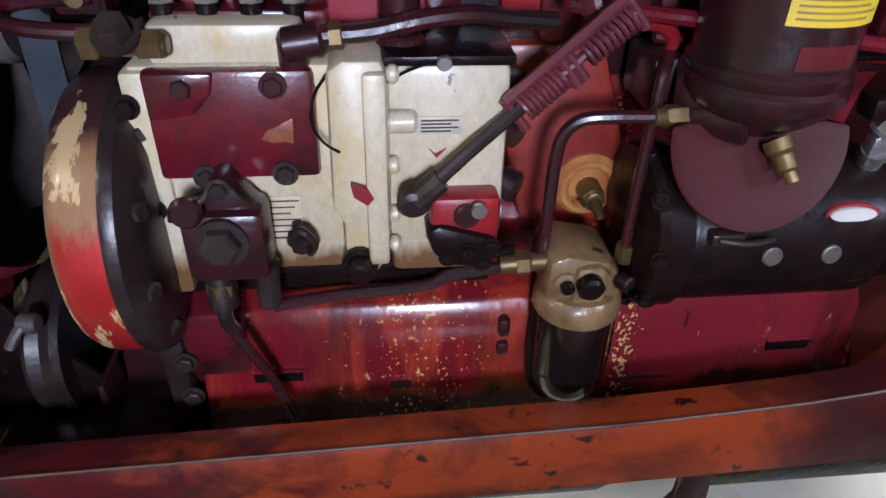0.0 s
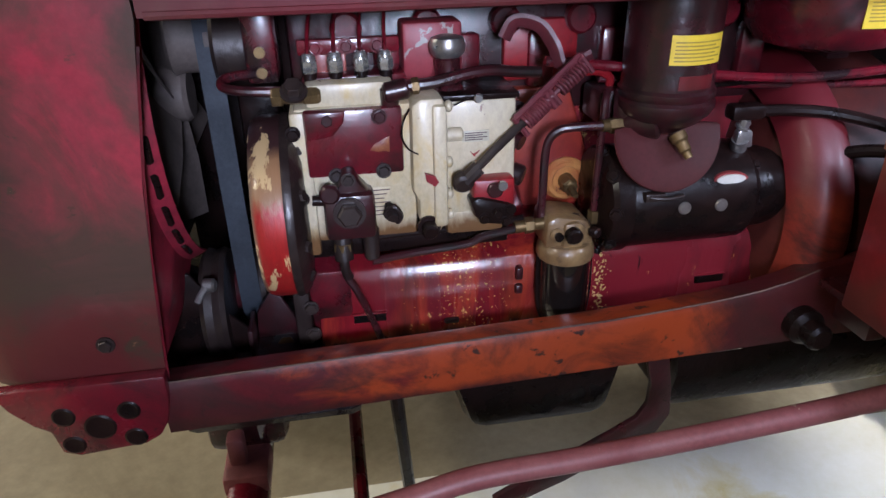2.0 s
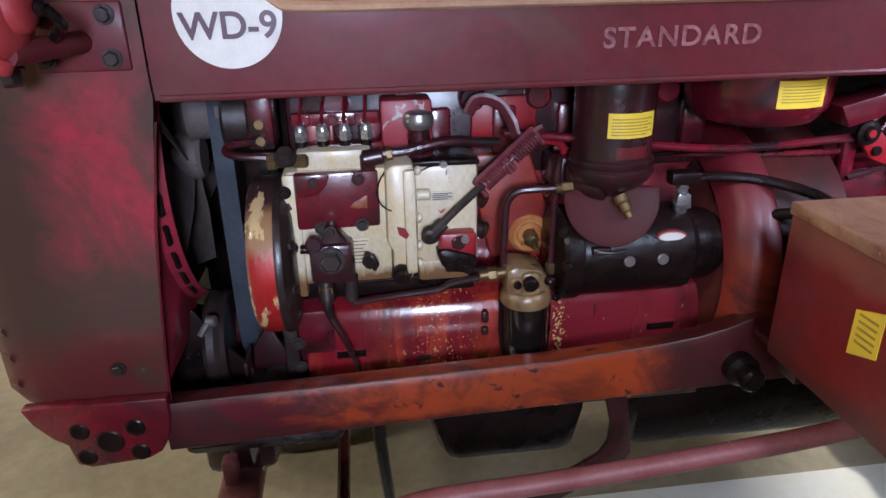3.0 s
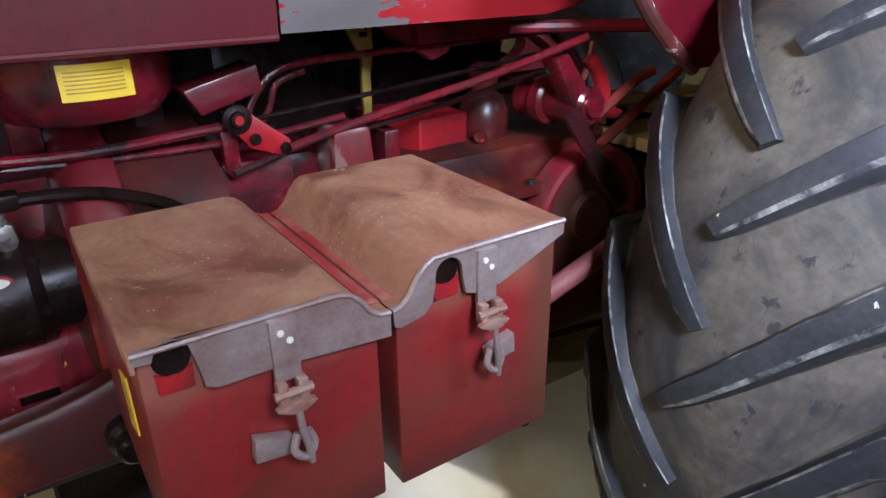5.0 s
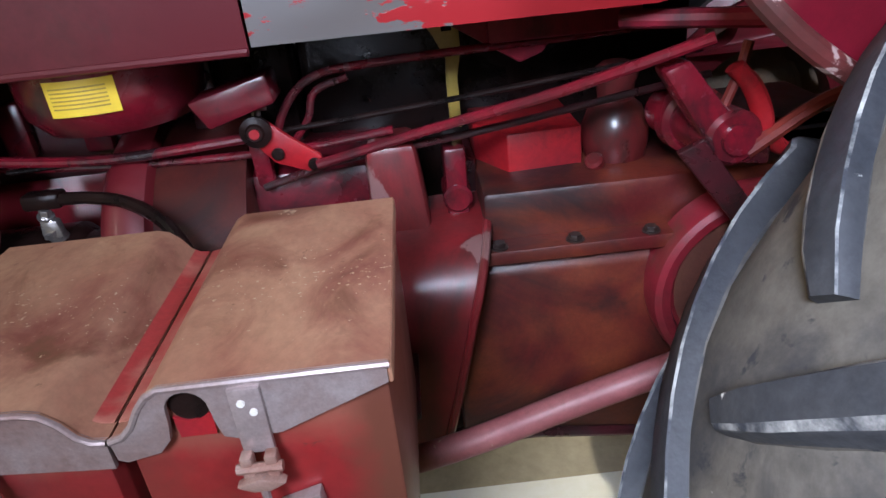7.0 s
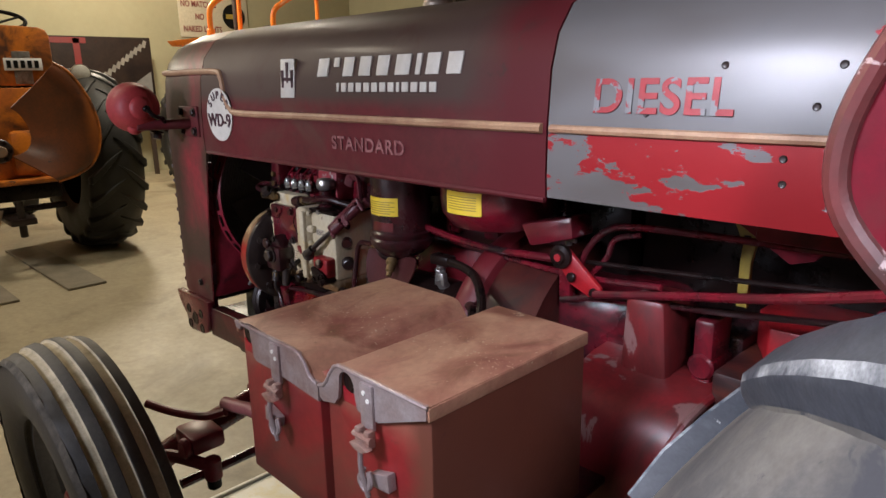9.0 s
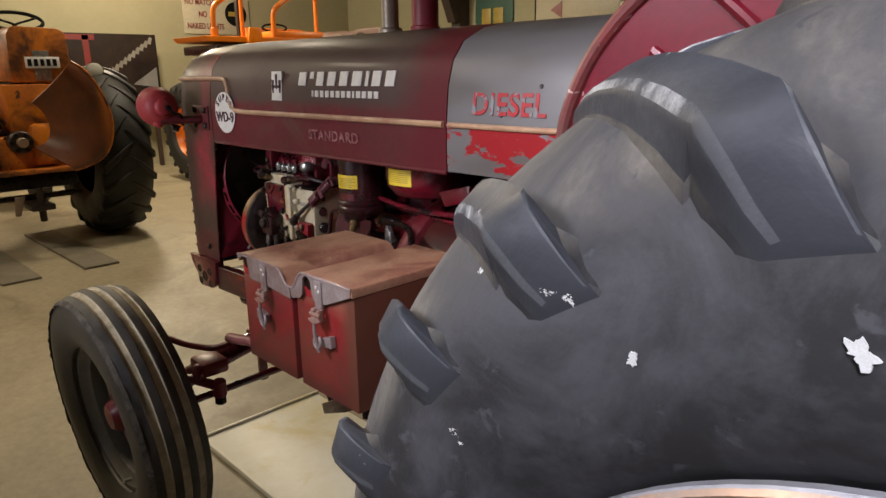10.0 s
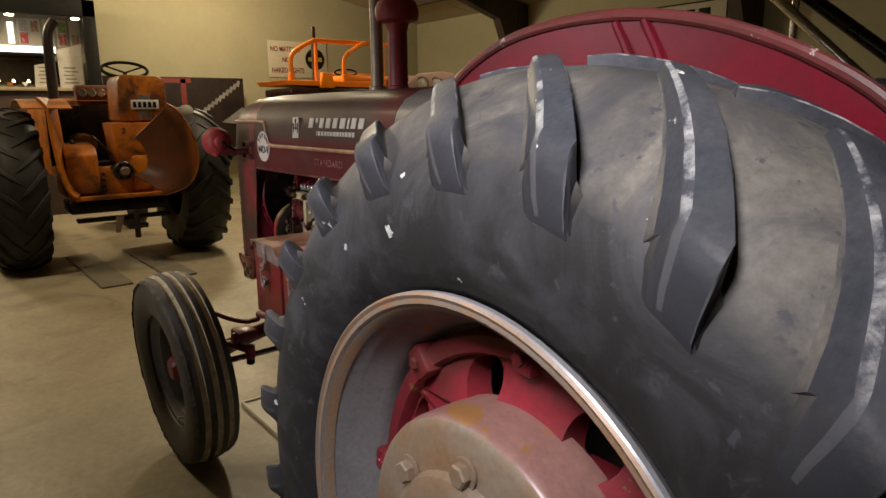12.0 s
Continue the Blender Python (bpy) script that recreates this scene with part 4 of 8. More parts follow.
def injection_pump():
    s = Shape()
    s.box(-0.098, 0.056, -0.163, -0.06, 0.947, 1.134, 0.006)
    # black block painted in where the gap below the pump lies in shadow
    part("pump_base", Shape().box(-0.095, 0.19, -0.150, -0.06, 0.915, 0.946, 0.004), BLACK, T, "black block standing for the shaded gap under the pump")
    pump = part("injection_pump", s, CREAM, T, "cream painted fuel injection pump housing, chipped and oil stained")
    part("pump_flange", Shape().box(-0.103, -0.080, -0.168, -0.06, 0.928, 1.13, 0.005), CREAM, pump)
    part("pump_head", Shape().box(-0.08, 0.032, -0.158, -0.075, 1.13, 1.162, 0.005), CREAM, pump)
    s = Shape()
    s.box(-0.086, 0.040, -0.172, -0.156, 1.043, 1.132, 0.005)
    s.prism([(-0.05, 1.099), (-0.036, 1.115), (-0.032, 1.131), (-0.084, 1.131), (-0.084, 1.094)], "y", -0.176, -0.170, 0.003)
    cov = part("cover_plate", s, RED, pump, "glossy dark red cover plate with four bolts")
    for x, z in ((-0.056, 1.120), (0.010, 1.121), (-0.050, 1.046), (0.012, 1.048)):
        part("bolt", Shape().hexbolt((x, -0.173, z), (0, -1, 0), 0.0078), GREASE if z < 1.1 else MAROON, pump)
    s = Shape().prism([(-0.004, 1.077), (0.006, 1.074), (0.015, 1.075), (0.021, 1.073), (0.022, 1.094), (0.016, 1.092), (0.010, 1.088), (0.002, 1.085)], "y", -0.1726, -0.171, 0.0003)
    part("worn_patch", s, M("worn_patch_paint", (0.26, 0.10, 0.035), (0.13, 0.016, 0.016), scale=70, rough=0.4), pump, "ochre worn paint patch")
    # ridge casting
    s = Shape()
    s.prism([(0.050, 1.135), (0.062, 1.143), (0.092, 1.143), (0.096, 1.12), (0.096, 1.0), (0.092, 0.968), (0.08, 0.950), (0.062, 0.953), (0.056, 0.98), (0.056, 1.005), (0.048, 1.02)], "y", -0.186, -0.07, 0.006)
    s.box(0.076, 0.094, -0.194, -0.18, 0.968, 1.135, 0.004)
    ridge = part("ridge_casting", s, CREAM, pump, "cream ridge casting with a red paint mark")
    part("paint_mark", Shape().prism([(0.064, 1.047), (0.078, 1.042), (0.082, 1.034), (0.077, 1.028), (0.066, 1.036)], "y", -0.1955, -0.1945 + 0.006, 0), RED_BRIGHT, pump)
    s = Shape()
    s.cyl((0.068, -0.186, 0.968), (0.068, -0.206, 0.965), 0.011, seg=14, round_=0.003)
    s.cyl((0.068, -0.186, 0.968), (0.068, -0.191, 0.968), 0.016, seg=14)
    part("plug", s, BLACK, pump, "black plug")
    # governor
    s = Shape()
    s.box(0.094, 0.192, -0.172, -0.055, 0.975, 1.135, 0.008)
    s.box(0.096, 0.18, -0.165, -0.06, 0.94, 0.98, 0.008)
    gov = part("governor_housing", s, CREAM, pump, "cream governor housing with a small data plate")
    for z in (1.13, 1.092, 1.055, 1.01, 0.98):
        part("stud", Shape().cyl((0.094, -0.177, z), (0.118 if z == 1.092 else 0.104, -0.177, z), 0.009 if z == 1.092 else 0.0075, seg=12, round_=0.003), CREAM, pump)
    part("data_plate", Shape().box(0.118, 0.154, -0.1738, -0.171, 1.079, 1.094, 0.0008), SIGN_WHITE, pump, "small metal data plate")
    s = Shape()
    for k in range(4):
        s.box(0.121, 0.151 - 0.006 * (k % 2), -0.1745, -0.1735, 1.0905 - k * 0.003, 1.0917 - k * 0.003)
    part("print", s, DARKTEXT, pump)
    part("paint_mark", Shape().prism([(0.127, 1.067), (0.133, 1.062), (0.142, 1.067), (0.134, 1.058)], "y", -0.1732, -0.171), RED_BRIGHT, pump)
    part("type_plate", Shape().box(-0.008, 0.021, -0.1642, -0.162, 0.977, 1.022, 0.0006), CREAM, pump, "cream type plate with dark lines")
    s = Shape()
    for k in range(7):
        s.box(-0.006, 0.019 - 0.004 * (k % 3), -0.1648, -0.164, 1.017 - k * 0.006, 1.0182 - k * 0.006)
    part("print", s, DARKTEXT, pump)
    # clamp loop and lead seal wires
    s = Shape()
    s.tube([(0.05, -0.17, 1.128), (0.04, -0.182, 1.115), (0.037, -0.184, 1.095), (0.045, -0.182, 1.078), (0.057, -0.188, 1.072)], 0.0013, 6)
    s.tube([(0.095, -0.18, 1.125), (0.115, -0.18, 1.135), (0.14, -0.176, 1.14), (0.155, -0.172, 1.138)], 0.0012, 6)
    part("seal_wire", s, BLACK, pump)
    part("lead_seal", Shape().cyl((0.138, -0.176, 1.138), (0.138, -0.181, 1.138), 0.006, seg=12, round_=0.001), STEEL, pump)
    part("top_gasket", Shape().box(0.092, 0.194, -0.174, -0.06, 1.134, 1.142, 0.002), BLACK, pump)
    # transfer pump
    s = Shape()
    s.box(-0.070, -0.004, -0.21, -0.165, 0.958, 1.022, 0.008)
    s.prism([(-0.066, 1.015), (-0.048, 1.032), (-0.043, 1.048), (-0.03, 1.05), (-0.022, 1.035), (-0.006, 1.015)], "y", -0.20, -0.165, 0.006)
    s.cyl((-0.061, -0.205, 1.026), (-0.061, -0.215, 1.026), 0.013, seg=16, round_=0.003)
    tp = part("transfer_pump", s, MAROON, T, "dark maroon fuel transfer pump with a large hex nut")
    sit(tp, 0, 0, 0.009)
    s = Shape()
    s.cyl((-0.038, -0.209, 0.999), (-0.038, -0.214, 0.999), 0.021, seg=24)
    s.lathe([(0.016, 0), (0.016, 0.010), (0.013, 0.013), (0, 0.013)], (-0.038, -0.213, 0.999), (0, -1, 0), 6)
    part("nut", s, GREASE, tp, "large greasy hex nut")
    part("bolt", Shape().hexbolt((-0.036, -0.20, 1.04), (0, -1, 0), 0.007), GREASE, tp)
    s = Shape()
    s.cyl((-0.05, -0.19, 0.96), (-0.05, -0.195, 0.925), 0.011, 0.013, seg=14)
    s.tube([(-0.05, -0.195, 0.93), (-0.05, -0.197, 0.91), (-0.046, -0.193, 0.895)], 0.0065, 12)
    s.cyl((-0.012, -0.185, 0.965), (-0.012, -0.19, 0.918), 0.012, 0.010, seg=14, round_=0.003)
    part("elbow", s, GREASE, tp)
    s = Shape()
    s.hexbolt((-0.05, -0.192, 0.948), (0, -0.1, -1), 0.013, 0.012, False)
    part("union_nut", s, BRASS, tp)
    s = Shape()
    s.hexbolt((-0.098, -0.168, 1.006), (0, -1, 0), 0.0075, 0.010)
    s.cyl((-0.085, -0.175, 1.005), (-0.06, -0.175, 1.003), 0.007, seg=12)
    s.hexbolt((-0.10, -0.168, 1.095), (0, -1, 0), 0.0075, 0.008)
    part("union_nut", s, BLACK, tp)
    s = Shape()
    s.cyl((0.016, -0.163, 0.985), (0.02, -0.19, 0.975), 0.006, seg=10)
    s.hexbolt((0.018, -0.18, 0.98), (0.1, -1, -0.3), 0.008, 0.012)
    s.tube([(0.012, -0.18, 0.985), (0.022, -0.187, 0.992), (0.03, -0.186, 0.978), (0.026, -0.18, 0.966)], 0.004, 8)
    part("bleed_cock", s, GREASE, tp)
    # delivery nuts on top
    bar = part("delivery_block", Shape().box(-0.085, 0.05, -0.13, -0.06, 1.162, 1.178, 0.004), RED, T, "red delivery valve block with four bright nuts")
    sit(bar, 0.002, 0, -0.013)
    for x in (-0.074, -0.041, -0.008, 0.024):
        s = Shape()
        s.cyl((x, -0.125, 1.163), (x, -0.125, 1.184), 0.0092, seg=14, round_=0.002)
        s.cyl((x, -0.125, 1.163), (x, -0.125, 1.170), 0.0115, seg=14, round_=0.002)
        part("union_base", s, BLACK, bar)
        s = Shape()
        s.lathe([(0.0092, 0), (0.0103, 0.002), (0.0103, 0.013), (0.0092, 0.016)], (x, -0.125, 1.183), (0, 0, 1), 6)
        s.lathe([(0.0098, 0), (0.0085, 0.006), (0.0068, 0.009), (0, 0.009)], (x, -0.125, 1.199), (0, 0, 1), 18)
        part("union_nut", s, NUT, bar, "bright steel union nut")
        part("injector_pipe", Shape().tube([(x, -0.125, 1.205), (x, -0.122, 1.216), (x + 0.003, -0.095, 1.240), (x + 0.01, -0.05, 1.26)], 0.0026, 8), RED, bar)
    s = Shape().box(-0.088, 0.045, -0.112, -0.098, 1.202, 1.222, 0.003)
    for x in (-0.065, -0.025, 0.015):
        s.hexbolt((x, -0.112, 1.212), (0, -1, 0), 0.0075)
    part("clamp_bar", s, RED, bar, "red clamp bar with bolts")
    s = Shape()
    s.box(-0.066, -0.049, -0.10, -0.09, 1.160, 1.203, 0.001)
    s.box(-0.032, -0.026, -0.10, -0.09, 1.165, 1.2, 0.001)
    part("paint_patch", s, RED_ORANGE, bar)
    s = Shape().box(0.05, 0.13, -0.115, -0.06, 1.15, 1.225, 0.006)
    part("side_casting", s, M("red_flaked_to_grey", (0.27, 0.03, 0.04), (0.2, 0.02, 0.03), scale=9, chip=(0.34, 0.30, 0.27), chip_amt=0.22, chip_scale=22, rough=0.5), T, "red casting flaked to grey")
    s = Shape()
    s.cyl((0.105, -0.13, 1.17), (0.105, -0.13, 1.205), 0.017, seg=18, round_=0.003)
    s.cyl((0.105, -0.13, 1.15), (0.105, -0.13, 1.17), 0.024, 0.02, seg=18, round_=0.003)
    cup = sit(part("primer_base", s, MAROON, T), 0.002, 0, -0.022)
    s = Shape().lathe([(0, 0), (0.018, 0), (0.023, 0.006), (0.024, 0.015), (0.021, 0.024), (0.012, 0.027), (0, 0.028)], (0.105, -0.13, 1.205), (0, 0, 1), 24)
    part("primer_knob", s, STEEL, cup, "round alloy primer knob")


frame_rails()
engine()
timing_drum()
injection_pump()


def starter_motor():
    y, z = -0.128, 0.962
    s = Shape().lathe([(0, 0.36), (0.074, 0.36), (0.076, 0.364), (0.076, 0.545), (0.072, 0.55), (0.062, 0.56), (0.062, 0.62), (0, 0.62)], (0, y, z), (1, 0, 0), 40)
    st = part("starter_motor", s, BLACK, T, "black oily starter motor with an oval plate")
    s = Shape().lathe([(0, 0.322), (0.055, 0.322), (0.076, 0.328), (0.081, 0.335), (0.081, 0.358), (0.074, 0.361), (0, 0.361)], (0, y, z), (1, 0, 0), 40)
    part("end_cap", s, BLACK, st)
    rows = []
    for a in (-75, -35, 5, 45, 80):
        rows.append(((0.331, y - 0.078 * math.cos(radians(a)), z + 0.078 * math.sin(radians(a))), (-0.5, -math.cos(radians(a)), math.sin(radians(a))), 0.0075, 0.007))
    for a in (-60, -5, 50):
        rows.append(((0.555, y - 0.066 * math.cos(radians(a)), z + 0.066 * math.sin(radians(a))), (0, -math.cos(radians(a)), math.sin(radians(a))), 0.006, 0.006))
    bolts(st, BLACK, rows)
    for x in (0.433, 0.489):
        s = Shape().cyl((x, y - 0.075, z + 0.007), (x, y - 0.080, z + 0.0075), 0.0095, seg=16, round_=0.0015)
        part("pole_screw", s, STEEL, st, "bright slotted pole screw")
    s = Shape()
    s.box(0.37, 0.40, y - 0.082, y - 0.068, z + 0.022, z + 0.034, 0.002)
    s.tube([(0.375, y - 0.083, z + 0.03), (0.40, y - 0.087, z + 0.028), (0.425, y - 0.083, z + 0.029)], 0.003, 8)
    part("cable_clip", s, GREASE, st)
    s = Shape().prism([(0.505 + 0.026 * math.cos(math.tau * k / 24), 1.003 + 0.0095 * math.sin(math.tau * k / 24)) for k in range(24)], "y", -0.1945, -0.18)
    for v in s.bm.verts:
        if v.co.y < -0.19:
            v.co.y += abs(v.co.z - 1.003) * 0.35
    part("oval_plate", s, SIGN_RED, st, "oval red and silver maker plate")
    s = Shape().prism([(0.505 + 0.022 * math.cos(math.tau * k / 24), 1.003 + 0.0068 * math.sin(math.tau * k / 24)) for k in range(24)], "y", -0.1955, -0.19)
    part("oval_face", s, WHITE, st)
    s = Shape()
    s.cyl((0.535, -0.15, 1.03), (0.53, -0.16, 1.05), 0.012, seg=12)
    s.prism([(0.520, 1.035), (0.522, 1.062), (0.530, 1.068), (0.545, 1.062), (0.548, 1.038)], "y", -0.166, -0.152, 0.003)
    s.hexbolt((0.530, -0.158, 1.066), (0.3, -0.3, 1), 0.008, 0.014)
    part("terminal", s, STEEL, st, "bright metal terminal and clamp")
    s = Shape()
    s.box(0.508, 0.56, -0.168, -0.14, 1.078, 1.10, 0.006)
    s.tube([(0.54, -0.155, 1.088), (0.60, -0.168, 1.090), (0.66, -0.195, 1.086), (0.72, -0.245, 1.070), (0.765, -0.30, 1.03)], 0.0085, 10)
    part("battery_cable", s, BLACK, T, "thick black battery cable")
    s = Shape()
    s.cyl((0.61, -0.165, 0.995), (0.617, -0.185, 1.002), 0.013, seg=12, round_=0.003)
    s.tube([(0.616, -0.182, 1.0), (0.64, -0.20, 1.025), (0.68, -0.225, 1.042), (0.72, -0.265, 1.045), (0.76, -0.31, 1.02)], 0.0095, 10)
    part("battery_cable", s, BLACK, T, "thick black battery cable on the starter end")
    part("cable_lug", Shape().cyl((0.612, -0.176, 1.0), (0.612, -0.19, 1.0), 0.006, seg=8), STEEL, T)


def air_cleaner():
    x, y = 0.408, -0.152
    s = Shape().lathe([(0, 1.26), (0.062, 1.26), (0.062, 1.136), (0.0655, 1.132), (0.0655, 1.125), (0.063, 1.121), (0.0665, 1.117), (0.0668, 1.109), (0.061, 1.099), (0.047, 1.086), (0.032, 1.077), (0.022, 1.071), (0, 1.068)], (x, y, 0), (0, 0, 1), 40)
    ac = part("air_cleaner", s, MAROON, T, "dark maroon air cleaner canister with a yellow label")
    s = Shape().prism([(x + 0.0632 * math.sin(a), y - 0.0632 * math.cos(a)) for a in [radians(-28 + 6 * k) for k in range(13)]] + [(x + 0.060 * math.sin(a), y - 0.060 * math.cos(a)) for a in [radians(44 - 6 * k) for k in range(13)]], "z", 1.172, 1.209)
    part("label", s, YELLOW, ac, "yellow printed label")
    s = Shape()
    for k in range(6):
        a0, a1 = -23, 38 - 9 * (k % 2)
        s.prism([(x + 0.0638 * math.sin(a), y - 0.0638 * math.cos(a)) for a in [radians(a0 + (a1 - a0) * j / 8) for j in range(9)]] + [(x + 0.062 * math.sin(a), y - 0.062 * math.cos(a)) for a in [radians(a1 - (a1 - a0) * j / 8) for j in range(9)]], "z", 1.1995 - k * 0.0046, 1.2012 - k * 0.0046)
    part("print", s, FAINT, ac)
    s = Shape().prism([(x + 0.0628 * math.sin(a), y - 0.0628 * math.cos(a)) for a in [radians(-14 + 6 * k) for k in range(9)]] + [(x + 0.060 * math.sin(a), y - 0.060 * math.cos(a)) for a in [radians(34 - 6 * k) for k in range(9)]], "z", 1.140, 1.158)
    part("worn_label", s, WORN_CAST, ac, "remains of a torn label")
    # oil cup shield, a shallow dish hung below
    d = Vector((0.10, -0.93, 0.34)).normalized()
    s = Shape().lathe([(0, 0), (0.036, 0.001), (0.068, 0.004), (0.077, 0.008), (0.078, 0.006), (0.068, 0.0), (0.03, -0.004), (0, -0.005)], (0.404, -0.176, 1.068), d, 44)
    for v in s.bm.verts:
        v.co.z = min(v.co.z, 1.082)
    part("dish", s, M("brown_maroon_dish", (0.045, 0.014, 0.012), (0.065, 0.014, 0.015), scale=10, spec=0.12, rough=0.5, rough_var=0.08, bump=0.03), ac, "brownish red round metal shield")
    s = Shape()
    s.lathe([(0.012, 0), (0.012, 0.010), (0.009, 0.014), (0.009, 0.026), (0.006, 0.029), (0.006, 0.038), (0, 0.038)], (0.415, -0.186, 1.074), Vector((0.30, -0.55, -0.75)), 12)
    part("drain_spout", s, BRASS, ac, "tarnished brass drain spout")
    # inlet casting towards the engine
    s = Shape()
    s.cyl((0.345, -0.125, 1.098), (0.39, -0.14, 1.10), 0.03, 0.045, seg=20, round_=0.006)
    s.box(0.322, 0.38, -0.13, -0.06, 1.075, 1.125, 0.008)
    s.cyl((0.392, -0.175, 1.092), (0.352, -0.152, 1.082), 0.026, 0.015, seg=18, round_=0.004)
    part("inlet_casting", s, MAROON, ac)
    s = Shape()
    s.cyl((0.318, -0.156, 1.083), (0.356, -0.152, 1.081), 0.0085, seg=14)
    s.hexbolt((0.350, -0.153, 1.0815), (-1, -0.1, 0), 0.0115, 0.022, False)
    part("union_nut", s, BRASS, T, "brass pipe union")


def fuel_filter():
    x, y = 0.274, -0.164
    s = Shape().lathe([(0, 0.917), (0.037, 0.917), (0.0405, 0.913), (0.0425, 0.907), (0.043, 0.896), (0.040, 0.891), (0, 0.890)], (x, y, 0), (0, 0, 1), 36)
    s.prism([(x - 0.038, 0.912), (x + 0.036, 0.912), (x + 0.034, 0.938), (x + 0.024, 0.955), (x - 0.02, 0.963), (x - 0.037, 0.957)], "y", y - 0.022, y + 0.05, 0.008)
    s.prism([(x - 0.014, 0.914), (x + 0.016, 0.914), (x + 0.022, 0.945), (x + 0.01, 0.955), (x - 0.012, 0.953)], "y", y - 0.029, y, 0.005)
    s.cyl((x - 0.021, y - 0.028, 0.936), (x - 0.021, y, 0.936), 0.011, seg=14, round_=0.003)
    f = part("fuel_filter", s, FILTER_BROWN, T, "brown oil-stained fuel filter head with a black bowl")
    glass = M("dark_fuel_bowl", (0.006, 0.005, 0.005), (0.010, 0.007, 0.006), scale=8, rough=0.08, rough_var=0.04, bump=0.0, coat=0.6, fleck=0.02)
    s = Shape().lathe([(0.0395, 0.894), (0.0395, 0.824), (0.0385, 0.804), (0.033, 0.792), (0.02, 0.787), (0, 0.786)], (x, y, 0), (0, 0, 1), 36)
    part("bowl", s, glass, f, "black glossy sediment bowl")
    s = Shape()
    s.tube([(x - 0.041, y, 0.897), (x - 0.041, y - 0.004, 0.825), (x - 0.03, y - 0.01, 0.785), (x, y - 0.01, 0.778), (x + 0.03, y - 0.01, 0.785), (x + 0.041, y - 0.004, 0.825), (x + 0.041, y, 0.897)], 0.0032, 8)
    s.cyl((x, y - 0.01, 0.772), (x, y - 0.01, 0.79), 0.008, seg=12)
    part("bail_wire", s, BLACK, f)
    s = Shape()
    s.cyl((x, y - 0.024, 0.938), (x, y - 0.040, 0.936), 0.0125, seg=18, round_=0.003)
    s.cyl((x - 0.021, y - 0.024, 0.936), (x - 0.021, y - 0.036, 0.936), 0.0065, seg=12, round_=0.002)
    s.cyl((x + 0.029, y - 0.022, 0.937), (x + 0.037, y - 0.034, 0.938), 0.008, seg=12, round_=0.002)
    part("knob", s, BLACK, f, "black bleed knob")
    s = Shape()
    s.hexbolt((x + 0.01, y - 0.005, 0.95), (0, -0.3, 1), 0.008)
    s.cyl((x + 0.036, y + 0.012, 0.938), (x + 0.065, y + 0.014, 0.937), 0.008, seg=12)
    s.hexbolt((x + 0.055, y + 0.014, 0.937), (1, 0, 0), 0.011, 0.012, False)
    part("fitting", s, GREASE, f)
    s = Shape()
    s.cyl((x - 0.079, -0.165, 0.944), (x - 0.03, -0.165, 0.947), 0.009, seg=14)
    s.hexbolt((x - 0.064, -0.165, 0.945), (1, 0, 0.05), 0.012, 0.014, False)
    part("union_nut", s, BRASS, f, "brass union nut")


